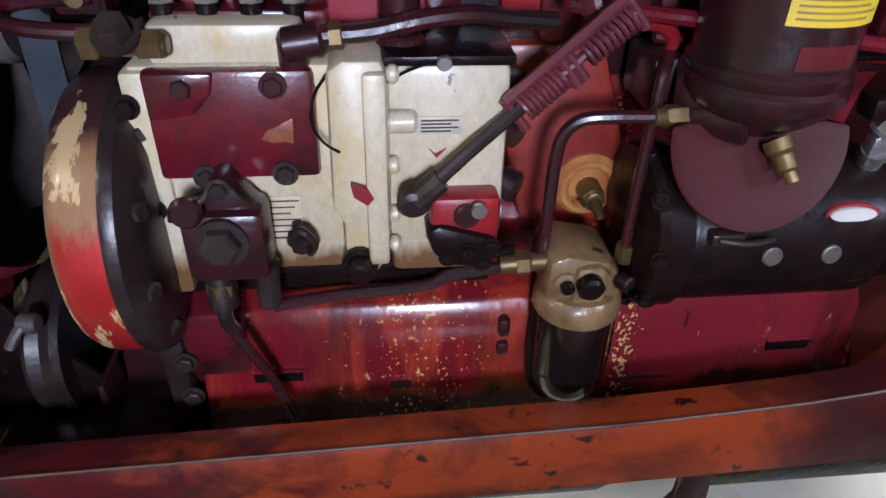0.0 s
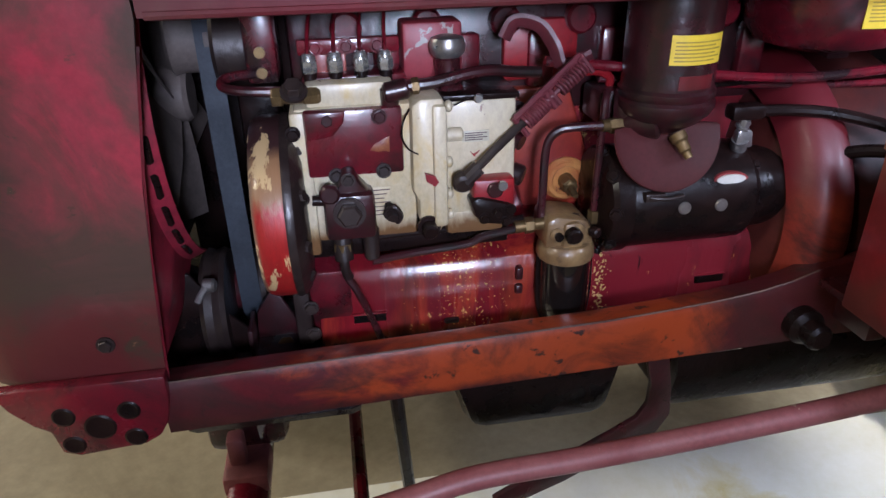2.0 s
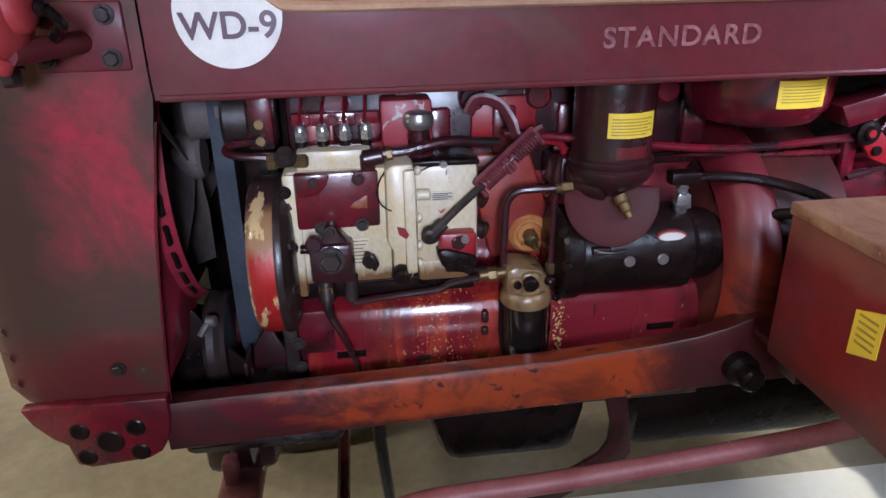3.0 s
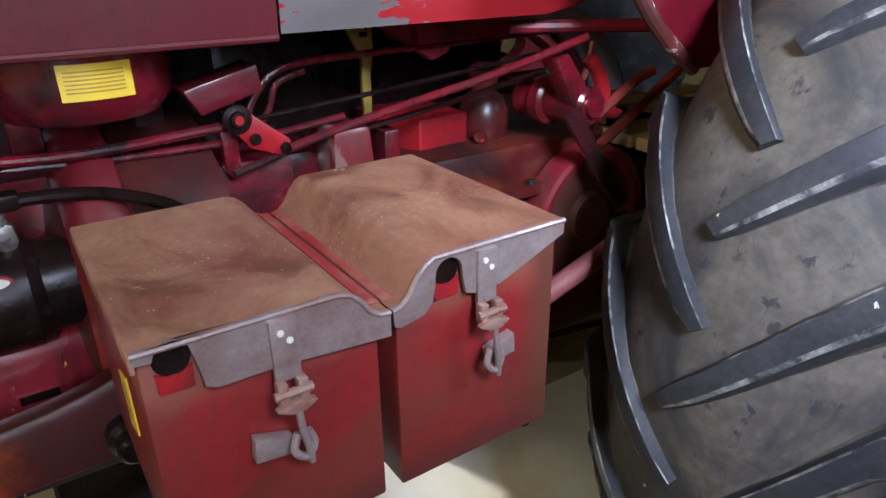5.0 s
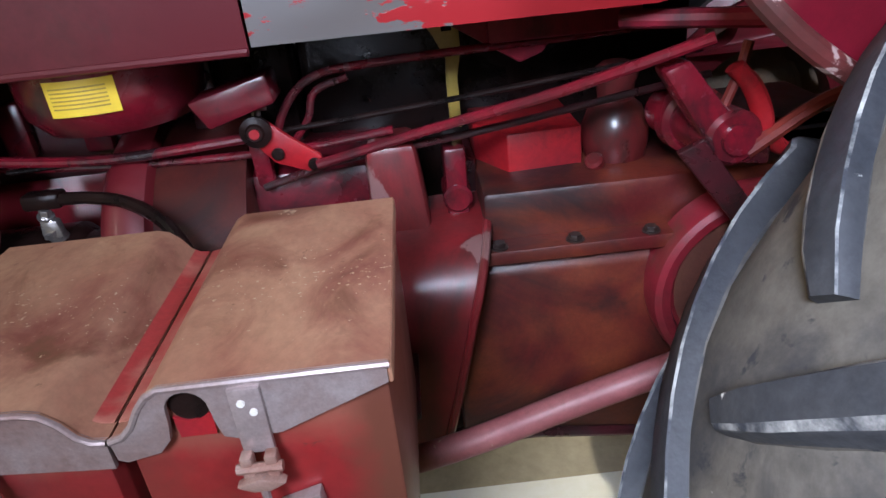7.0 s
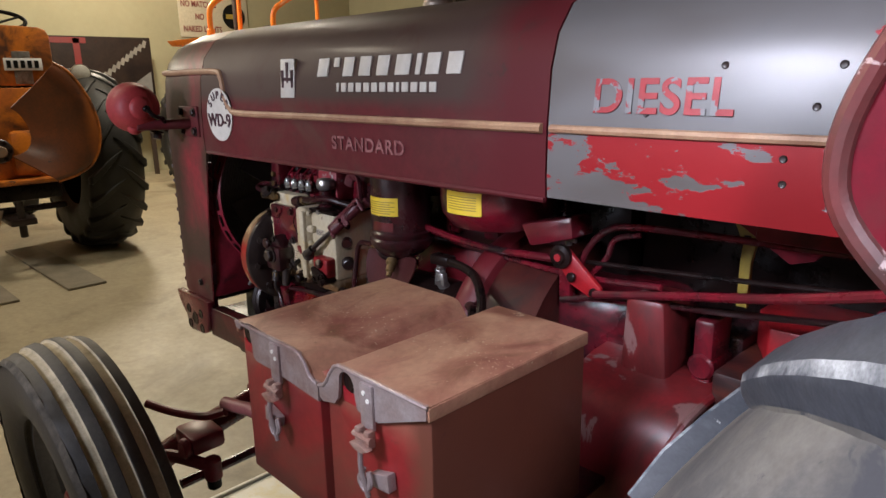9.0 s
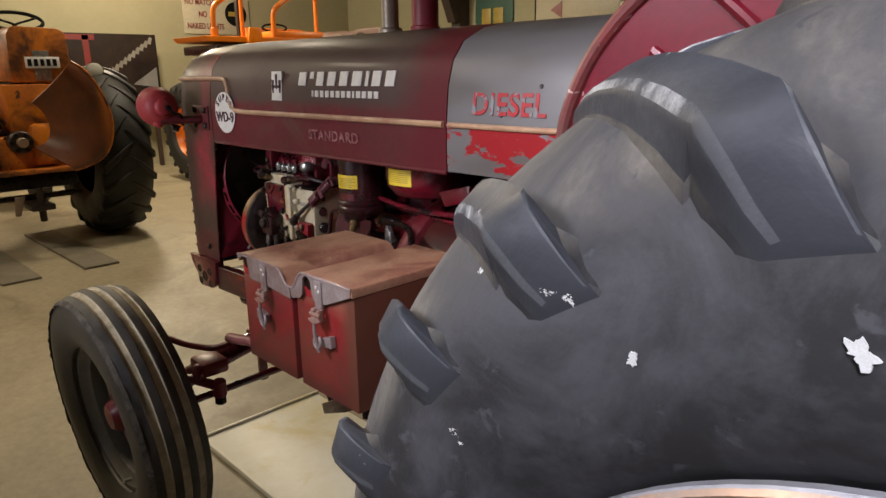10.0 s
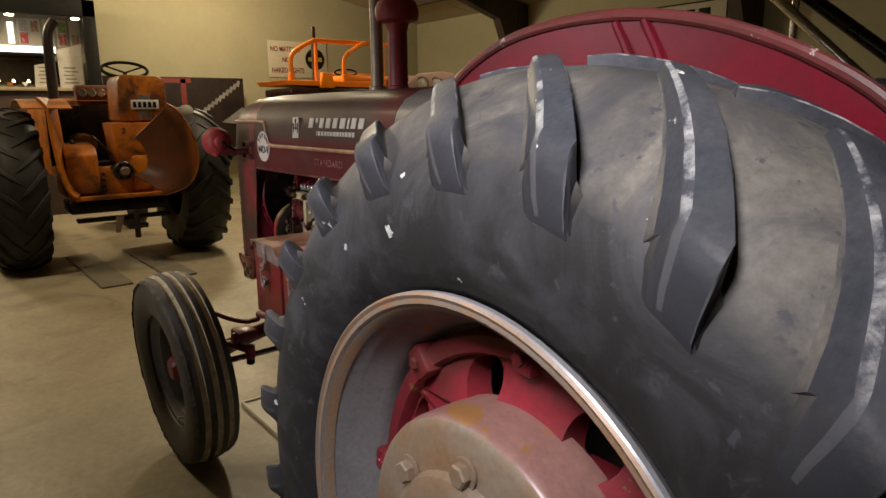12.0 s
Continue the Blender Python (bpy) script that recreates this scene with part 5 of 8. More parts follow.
def pipes():
    P = lambda pts, r, m=GREASE, label="", sm=6: part("pipe", Shape().tube(pts, r, 10, sm), m, T, label)
    P([(0.209, -0.165, 0.943), (0.15, -0.166, 0.935), (0.125, -0.168, 0.926), (0.05, -0.168, 0.920), (-0.012, -0.178, 0.918)], 0.006, MAROON, "maroon fuel pipe")
    P([(0.21, -0.155, 0.952), (0.12, -0.152, 0.946), (0.0, -0.15, 0.942), (-0.02, -0.16, 0.934)], 0.006, BLACK, "black fuel pipe")
    P([(-0.05, -0.19, 0.905), (-0.035, -0.192, 0.875), (-0.02, -0.185, 0.83), (-0.005, -0.185, 0.78), (0.0, -0.195, 0.745)], 0.005, MAROON, "drip pipe")
    P([(0.235, -0.16, 0.945), (0.238, -0.155, 0.99), (0.241, -0.148, 1.04), (0.246, -0.146, 1.064), (0.260, -0.148, 1.078), (0.285, -0.152, 1.082), (0.325, -0.156, 1.083)], 0.006, MAROON, "bent maroon fuel pipe")
    P([(0.318, -0.155, 0.945), (0.32, -0.15, 1.0), (0.323, -0.146, 1.06), (0.326, -0.142, 1.11), (0.332, -0.132, 1.125)], 0.0055, MAROON, "upright maroon pipe")
    s = Shape().hexbolt((0.318, -0.155, 0.955), (0, 0, -1), 0.009, 0.02, False)
    part("union_nut", s, BRASS, T)
    P([(0.30, -0.115, 1.150), (0.326, -0.11, 1.148), (0.344, -0.105, 1.137), (0.348, -0.10, 1.115)], 0.0065, RED_BRIGHT, "bright red pipe")
    s = Shape().cyl((0.348, -0.10, 1.080), (0.348, -0.10, 1.117), 0.0105, seg=14, round_=0.003)
    part("pipe_end", s, RED_BRIGHT, T)
    part("ferrule", Shape().cyl((0.348, -0.10, 1.104), (0.348, -0.10, 1.110), 0.0125, seg=12), BRASS, T)
    P([(0.03, -0.165, 1.155), (0.08, -0.166, 1.158), (0.125, -0.163, 1.166), (0.16, -0.158, 1.168), (0.19, -0.15, 1.163), (0.23, -0.14, 1.158)], 0.0075, MAROON, "maroon pipe over the governor")
    s = Shape()
    s.cyl((0.018, -0.165, 1.148), (0.05, -0.165, 1.153), 0.013, seg=14, round_=0.003)
    s.cyl((0.026, -0.155, 1.12), (0.026, -0.16, 1.155), 0.012, seg=14, round_=0.003)
    part("elbow", s, MAROON, T)
    part("union_nut", Shape().hexbolt((0.054, -0.165, 1.155), (1, 0, 0.06), 0.0105, 0.010, False), BRASS, T)
    P([(-0.093, -0.165, 1.157), (-0.143, -0.166, 1.160), (-0.170, -0.160, 1.163), (-0.180, -0.147, 1.167), (-0.170, -0.134, 1.172), (-0.12, -0.13, 1.175)], 0.0062, RED, "maroon looped pipe")
    s = Shape()
    s.cyl((-0.118, -0.17, 1.152), (-0.060, -0.17, 1.151), 0.0085, seg=14, round_=0.002)
    s.lathe([(0.0085, 0), (0.0115, 0.002), (0.0115, 0.018), (0.0085, 0.02)], (-0.082, -0.17, 1.1515), (1, 0, 0), 6)
    s.lathe([(0.0105, 0), (0.0125, 0.002), (0.0125, 0.012), (0.0105, 0.014)], (-0.120, -0.17, 1.152), (1, 0, 0), 6)
    part("union_nut", s, BRASS, T, "tarnished brass union")
    part("banjo_bolt", Shape().hexbolt((-0.092, -0.176, 1.158), (0, -0.6, 0.8), 0.0125, 0.016), GREASE, T)
    # long pipes and control rods running aft
    P([(0.24, -0.13, 1.17), (0.34, -0.13, 1.158), (0.6, -0.14, 1.13), (0.82, -0.15, 1.14)], 0.007, RED, "long red control rod")
    P([(0.33, -0.10, 1.135), (0.6, -0.12, 1.115), (0.85, -0.14, 1.115), (1.0, -0.15, 1.13)], 0.0055, RED, "thin red control rod")
    P([(0.48, -0.12, 1.12), (0.65, -0.12, 1.125), (0.8, -0.13, 1.135), (1.1, -0.14, 1.16), (1.4, -0.15, 1.19)], 0.004, BLACK)
    # governor linkage with its spring
    s = Shape()
    s.tube([(0.117, -0.20, 1.036), (0.155, -0.192, 1.07), (0.20, -0.18, 1.105)], 0.0062, 10, 2)
    rod = part("governor_rod", s, GREASE, T, "greasy diagonal governor rod with a coil spring")
    a, b = Vector((0.194, -0.182, 1.098)), Vector((0.284, -0.165, 1.172))
    s = Shape().tube([a, b], 0.004, 8, 0)
    part("spring_rod", s, SPRING_RED, rod)
    mid = a.lerp(b, 0.5)
    part("coil_spring", Shape().spring(a.lerp(b, 0.06), a.lerp(b, 0.40), 0.0105, 0.0022, 9), SPRING_RED, rod, "coil spring")
    part("coil_spring", Shape().spring(a.lerp(b, 0.58), a.lerp(b, 0.97), 0.0105, 0.0022, 9), SPRING_RED, rod, "coil spring")
    d = (b - a).normalized()
    up = Vector((0, -1, 0)).cross(d).normalized()
    s = Shape()
    off = up * 0.013
    s.tube([a + off, b + off], 0.0055, 6, 0)
    for q in (a, mid, a.lerp(b, 0.44), b):
        s.tube([q + off * 1.2, q - off * 1.25], 0.0042, 8, 0)
    part("spring_frame", s, SPRING_RED, rod)
    s = Shape()
    s.cyl((0.113, -0.207, 1.03), (0.115, -0.188, 1.036), 0.014, seg=16, round_=0.004)
    s.tube([(0.115, -0.20, 1.034), (0.135, -0.198, 1.052)], 0.0105, 10, 0)
    part("ball_joint", s, GREASE, rod)
    s = Shape()
    s.tube([(0.298, -0.148, 1.18), (0.262, -0.14, 1.165), (0.25, -0.135, 1.19), (0.232, -0.125, 1.215), (0.20, -0.12, 1.222), (0.185, -0.12, 1.20)], 0.012, 8, 5, 0.5)
    part("bent_lever", s, SPRING_RED, rod, "bent iron lever")
    s = Shape()
    s.box(0.128, 0.186, -0.196, -0.165, 0.985, 1.032, 0.006)
    reg = part("regulator", s, RED_BRIGHT, T, "bright red regulator block")
    s = Shape()
    s.cyl((0.157, -0.196, 1.018), (0.157, -0.203, 1.018), 0.011, seg=16, round_=0.002)
    part("cap", s, MAROON, reg)
    part("lead_seal", Shape().cyl((0.166, -0.203, 1.026), (0.166, -0.208, 1.026), 0.0065, seg=12), STEEL, reg)
    s = Shape()
    s.prism([(0.122, 1.004), (0.135, 1.010), (0.182, 0.996), (0.186, 0.976), (0.172, 0.966), (0.142, 0.970), (0.130, 0.982)], "y", -0.203, -0.165, 0.006)
    for x, z in ((0.142, 0.980), (0.160, 0.986), (0.172, 0.974), (0.178, 0.99)):
        s.hexbolt((x, -0.203, z), (0, -1, 0), 0.0060)
    part("lower_block", s, BLACK, reg, "black bolted lower block")
    s = Shape()
    s.cyl((0.196, -0.14, 1.07), (0.206, -0.15, 1.065), 0.012, seg=12)
    s.cyl((0.194, -0.14, 1.02), (0.21, -0.15, 1.015), 0.015, seg=12, round_=0.003)
    s.hexbolt((0.20, -0.14, 1.11), (0.4, -1, 0), 0.009)
    part("plug", s, MAROON, T)


def fan_and_belt():
    # radiator core face and the shroud behind the shell
    core = part("radiator", Shape().box(-0.47, -0.335, -0.235, 0.235, 0.82, 1.27, 0.006), BLACK, T, "dark radiator core with fine upright fins")
    fins = Shape()
    for k in range(92):
        y = -0.23 + k * 0.005
        fins.box(-0.336, -0.331, y, y + 0.0022, 0.825, 1.265)
    tagged(part("core_face", fins, CORE, core), "fine grey radiator fins", kind="stuff")
    # shroud band with oblong slots round the fan, and the guard plate that fills the corner below it
    band = lambda x, r, a: (x, -r * math.cos(a), 1.13 + r * math.sin(a))
    turns = [radians(a) for a in range(-66, 38, 4)]
    s = Shape().loft([[band(-0.270, 0.243, a) for a in turns], [band(-0.258, 0.238, a) for a in turns], [band(-0.247, 0.232, a) for a in turns]], thick=-0.003)
    shroud = part("fan_shroud", s, SHROUD, T, "red fan shroud band with oblong slots")
    for a in (-48, -37, -26, -14.5, -3, 9, 21):
        # black inlay painted as the dark of a slot
        s = Shape().prism([(0.0048 * math.cos(u), (0.0125 if math.sin(u) > 0 else -0.0125) + 0.0048 * math.sin(u)) for u in [math.tau * (q + 0.5) / 16 for q in range(16)]], "y", -0.0022, 0.002)
        part("slot", s, BLACK, shroud, at=Matrix.Translation(band(-0.2585, 0.2385, radians(a))) @ Matrix.Rotation(radians(-a), 4, "X") @ Matrix.Rotation(radians(-25), 4, "Z"))
    turns = [radians(a) for a in range(-66, 3, 4)]
    rim = [band(-0.270, 0.243, a) for a in turns]
    out = [(-0.286, -0.105 - 0.155 * min(1.0, k / 6), 0.85) if k <= 6 else (cut(0.85 + 0.28 * (k - 6) / 11) - 0.004, -0.260, 0.85 + 0.28 * (k - 6) / 11) for k in range(len(turns))]
    part("guard_plate", Shape().loft([rim, out], thick=0.003), SHROUD, shroud, "dull red guard plate below the band")
    # black sheet added so the far side stays dark
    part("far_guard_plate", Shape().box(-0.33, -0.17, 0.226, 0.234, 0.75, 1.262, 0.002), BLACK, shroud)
    hub = Vector((-0.300, 0.02, 1.12))
    s = Shape().cyl(hub, hub + Vector((0.05, 0, 0)), 0.04, seg=20, round_=0.006)
    fan = part("fan", s, FAN, T, "dusty grey radiator fan with broad blades")
    for k in range(6):
        a = math.tau * k / 6 + 0.35
        t = []
        for r, w, tw in ((0.035, 0.03, 0.6), (0.10, 0.045, 0.5), (0.19, 0.055, 0.4)):
            d = Vector((0, math.cos(a), math.sin(a)))
            e = Vector((math.sin(tw), -math.sin(a) * math.cos(tw), math.cos(a) * math.cos(tw)))
            t.append([hub + d * r + e * w * q + Vector((0.015, 0, 0)) for q in (-1, 0, 1)])
        part("blade", Shape().loft(t, thick=0.0025), FAN, fan)
    s = Shape().lathe([(0, -0.25), (0.05, -0.25), (0.056, -0.245), (0.05, -0.235), (0.05, -0.205), (0.06, -0.195), (0.06, -0.188), (0, -0.186)], (-0.015, 0.02, 1.20), (1, 0, 0), 32)
    part("pulley", s, FAN, T, "grey generator pulley")
    s = Shape().lathe([(0, -0.205), (0.05, -0.205), (0.056, -0.2), (0.054, -0.17), (0.058, -0.152), (0.066, -0.15), (0.066, -0.145), (0, -0.143)], (-0.015, -0.005, 0.81), (1, 0, 0), 32)
    part("pulley", s, GREASE, T, "greasy crankshaft pulley")
    s = Shape()
    rows = []
    for x, y, z, ny, nz in ((-0.222, -0.035, 1.27, 0.008, 0), (-0.222, -0.042, 1.15, 0.008, 0), (-0.220, -0.055, 1.0, 0.008, 0), (-0.218, -0.066, 0.87, 0.008, 0), (-0.217, -0.068, 0.815, 0.008, 0.001), (-0.217, -0.062, 0.785, 0.007, 0.004), (-0.217, -0.045, 0.758, 0.005, 0.007), (-0.217, -0.015, 0.745, 0.0, 0.008), (-0.217, 0.02, 0.752, -0.003, 0.008)):
        rows.append([(x, y, z), (x + 0.031, y, z), (x + 0.029, y + ny, z + nz), (x + 0.002, y + ny, z + nz)])
    s.loft(rows, closed=True)
    part("fan_belt", s, BELT, T, "flat blue-grey rubber fan belt")
    s = Shape()
    s.cyl((-0.2, -0.01, 1.19), (-0.12, -0.01, 1.19), 0.06, seg=20, round_=0.006)
    part("generator", s, GREASE, T)
    s = Shape()
    s.box(-0.15, -0.11, -0.13, -0.06, 1.16, 1.26, 0.006)
    bl = part("front_bracket", s, RED, T, "red front engine bracket with plugs")
    part("plug", Shape().cyl((-0.13, -0.13, 1.20), (-0.13, -0.137, 1.20), 0.007, seg=12).cyl((-0.13, -0.13, 1.175), (-0.13, -0.137, 1.175), 0.007, seg=12), BRASS, bl)
    s = Shape()
    s.cyl((-0.250, -0.15, 0.89), (-0.232, -0.153, 0.89), 0.010, seg=14, round_=0.003)
    s.tube([(-0.258, -0.165, 0.872), (-0.25, -0.16, 0.885), (-0.24, -0.152, 0.895)], 0.005, 8)
    part("water_pipe", s, STEEL, T, "small bright drain cock")
    s = Shape().tube([(-0.30, -0.05, 0.80), (-0.26, -0.12, 0.80), (-0.22, -0.13, 0.81), (-0.17, -0.08, 0.83)], 0.030, 14)
    sit(part("radiator_hose", s, MAROON, T, "dark maroon lower radiator pipe"), -0.02, 0.09, 0.0)
    # black fillers in place of shade round the fan and behind the belt
    part("apron", Shape().prism([(-0.345, 0.735), (-0.20, 0.735), (-0.20, 0.80), (-0.235, 0.84), (-0.27, 0.90), (-0.345, 0.94)], "y", -0.135, -0.128, 0.002), BLACK, T, "black filler sheet for the dark gap below the fan")
    part("front_cover", Shape().box(-0.185, -0.125, 0.005, 0.20, 0.76, 1.272, 0.01), BLACK, T, "black filler box for the shade behind the belt")
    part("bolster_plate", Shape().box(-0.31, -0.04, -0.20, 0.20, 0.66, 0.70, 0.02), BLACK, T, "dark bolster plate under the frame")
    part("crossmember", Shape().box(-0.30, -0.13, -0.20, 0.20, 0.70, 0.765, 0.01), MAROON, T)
    # added sheet that keeps the lit floor from showing through
    part("sump_tray", Shape().box(-0.47, -0.10, -0.222, 0.222, 0.742, 0.752, 0.002), BLACK, T, "black filler sheet hiding the bright floor below the fan")
    s = Shape().lathe([(0, -0.275), (0.05, -0.275), (0.055, -0.268), (0.082, -0.262), (0.088, -0.255), (0.084, -0.244), (0.088, -0.233), (0.084, -0.226), (0, -0.224)], (0, -0.075, 0.815), (1, 0, 0), 36)
    part("crank_damper", s, GREASE, T, "greasy grooved crankshaft pulley")


starter_motor()
air_cleaner()
fuel_filter()
pipes()
fan_and_belt()


def battery_boxes():
    def latch(x, parent, up, side):
        y = -0.632
        at = Matrix.Translation((0, 0, up))
        part("strap", Shape().box(x - 0.011, x + 0.011, y - 0.005, y, 1.047, 1.102, 0.001), LID_BARE, parent, "worn steel strap with two rivets", at=at)
        s = Shape()
        for dx, z in ((-0.003, 1.091), (0.004, 1.083)):
            s.cyl((x + dx, y - 0.005, z), (x + dx, y - 0.0065, z), 0.0028, seg=10)
        part("rivet", s, WHITE, parent, at=at)
        s = Shape()
        s.box(x - 0.013, x - 0.004, y - 0.014, y - 0.003, 1.028, 1.05, 0.002)
        s.box(x + 0.004, x + 0.013, y - 0.014, y - 0.003, 1.028, 1.05, 0.002)
        s.cyl((x - 0.016, y - 0.012, 1.04), (x + 0.016, y - 0.012, 1.04), 0.004, seg=8)
        s.prism([(x - 0.018, 1.030), (x, 1.036), (x + 0.018, 1.030), (x + 0.006, 1.024), (x - 0.006, 1.024)], "y", y - 0.020, y - 0.010, 0.002)
        part("hinge", s, M("worn_latch_metal", (0.33, 0.23, 0.19), (0.20, 0.085, 0.06), scale=40, rough=0.45, metal=0.4), parent, "worn hinged latch", at=at)
        s = Shape()
        s.tube([(x, y - 0.016, 1.035), (x + 0.002, y - 0.018, 1.005), (x + 0.006, y - 0.016, 0.985), (x + 0.008, y - 0.014, 0.968)], 0.0032, 8)
        s.tube([(x - 0.001, y - 0.012, 1.0), (x - 0.006, y - 0.014, 0.985), (x + 0.004, y - 0.014, 0.975), (x + 0.012, y - 0.013, 0.985), (x + 0.008, y - 0.012, 0.999)], 0.0036, 8)
        part("hook", s, LID_BARE, parent, "wire hook through an eye", at=at)
        part("hasp", Shape().prism([(x + side * 0.002, 0.992), (x + side * 0.034, 1.002), (x + side * 0.036, 0.980), (x + side * 0.006, 0.976)], "y", y - 0.006, y + 0.006, 0.001), LID_BARE, parent, at=at)

    for front in (True, False):
        x0, x1 = (0.598, 0.797) if front else (0.801, 0.996)
        up, aside = (0.0, 0.0) if front else (0.008, -0.006)
        wall = [(x0, 0.872), (0.790, 0.872), (0.790, 1.070), (0.775, 1.074), (0.758, 1.098), (x0, 1.098)] if front else [(0.808, 0.872), (x1, 0.872), (x1, 1.106), (0.845, 1.106), (0.828, 1.088), (0.815, 1.074), (0.808, 1.072)]
        s = Shape().prism(wall, "y", -0.625, -0.345, 0.003)
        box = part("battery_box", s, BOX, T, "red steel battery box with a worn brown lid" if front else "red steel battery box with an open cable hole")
        if front:
            top = [(x0 - 0.003, 1.107), (0.750, 1.107), (0.762, 1.104), (0.772, 1.095), (0.78, 1.083), (0.789, 1.077), (0.799, 1.076)]
            flange = [(x0 - 0.003, 1.108), (x0 - 0.003, 1.098), (0.608, 1.097)] + circle(0.622, 1.096, 0.0135, 10, math.pi, 0)[1:] + [(0.638, 1.085), (0.641, 1.064), (0.65, 1.060), (0.672, 1.060), (0.70, 1.060), (0.76, 1.055), (0.799, 1.052), (0.799, 1.077), (0.789, 1.078), (0.78, 1.084), (0.772, 1.096), (0.762, 1.105), (0.75, 1.108)]
            hx, hz = 0.622, 1.092
        else:
            top = [(0.801, 1.076), (0.812, 1.077), (0.822, 1.084), (0.831, 1.096), (0.84, 1.104), (0.85, 1.107), (1.005, 1.107)]
            flange = [(0.801, 1.077), (0.803, 1.059), (0.810, 1.055), (0.838, 1.056), (0.848, 1.064), (0.851, 1.078)] + circle(0.866, 1.088, 0.0145, 10, math.pi, 0) + [(0.882, 1.075), (0.885, 1.062), (0.897, 1.058), (0.925, 1.060), (1.003, 1.092), (1.003, 1.108), (0.85, 1.108), (0.84, 1.105), (0.831, 1.097), (0.822, 1.085), (0.812, 1.078)]
            hx, hz = 0.866, 1.088
        ease = lambda x: min(1.0, max(0.0, (x - 0.801) / 0.05))
        lift = lambda rows: rows if front else [(x + aside * ease(x), z + up * ease(x)) for x, z in rows]
        top, flange = lift(top), lift(flange)
        hx, hz = hx + aside, hz + up
        s = Shape().loft([[(x, y, z) for x, z in top] for y in (-0.632, -0.55, -0.44, -0.345)], thick=-0.0025)
        s.tube([(x, -0.631, z - 0.001) for x, z in top], 0.0024, 8, 0)
        lid = part("lid", s, LID, box, "worn brown metal lid with a rolled valley")
        ex = x0 - 0.0045 if front else x1 + 0.0005
        part("lid_lip", Shape().box(ex, ex + 0.004, -0.632, -0.345, 1.090 + up, 1.1062 + up, 0.0016), LID, box, "turned-down lid edge")
        part("lid_flange", Shape().prism(flange, "y", -0.6335, -0.629), LID_BARE, box, "bare grey steel lid flange")
        part("rolled_edge", Shape().tube([(x, -0.6325, z - 0.001) for x, z in top], 0.0028, 8, 0), LID_BARE, box)
        low = [(0.784, 1.0812), (0.789, 1.0783), (0.7985, 1.0772)] if front else [(0.8015, 1.0772), (0.812, 1.0785), (0.8185, 1.0825)]
        part("valley_paint", Shape().loft([[(x, y, z) for x, z in low] for y in (-0.615, -0.50, -0.42, -0.347)], thick=0.0006), VALLEY, box, "red paint left in the lid valley")
        # black disc gives the hole its darkness
        s = Shape().cyl((hx, -0.6256, hz), (hx, -0.627, hz), 0.0138, seg=20)
        part("cable_hole", s, BLACK, box, "black disc standing for the round cable hole")
        s = Shape().prism([(hx - 0.0135, hz - 0.009), (hx - 0.005, hz - 0.013), (hx + 0.005, hz - 0.013), (hx + 0.0135, hz - 0.008), (hx + 0.013, hz - 0.027), (hx - 0.012, hz - 0.027)], "y", -0.6285, -0.626)
        part("fresh_paint", s, RED_BRIGHT, box, "bright orange-red unfaded paint")
        latch(0.703 if front else 0.901, box, up, -1 if front else 1)
        if front:
            s = Shape().box(x0 - 0.0015, x0 + 0.002, -0.54, -0.495, 0.975, 1.035)
            for v in s.bm.verts:
                v.co.z -= (v.co.y + 0.527) * 0.35 + 0.004
            part("label", s, YELLOW, box, "yellow label on the box side")
            s = Shape()
            for k in range(5):
                s.box(x0 - 0.0022, x0, -0.533, -0.503, 0.980 + k * 0.009, 0.983 + k * 0.009)
            part("print", s, FAINT, box)
            part("hole", Shape().cyl((x0, -0.59, 1.075), (x0 - 0.001, -0.59, 1.075), 0.008, seg=14), BLACK, box)
    s = Shape()
    s.box(0.62, 1.0, -0.40, -0.25, 0.86, 0.872, 0.003)
    s.box(0.66, 0.69, -0.34, -0.20, 0.80, 0.87, 0.004)
    s.box(0.90, 0.93, -0.34, -0.20, 0.80, 0.87, 0.004)
    part("box_bracket", s, MAROON, T)
    s = Shape().cyl((0.985, -0.60, 0.853), (0.985, -0.60, 0.873), 0.009, seg=10)
    part("box_foot", s, BLACK, T)


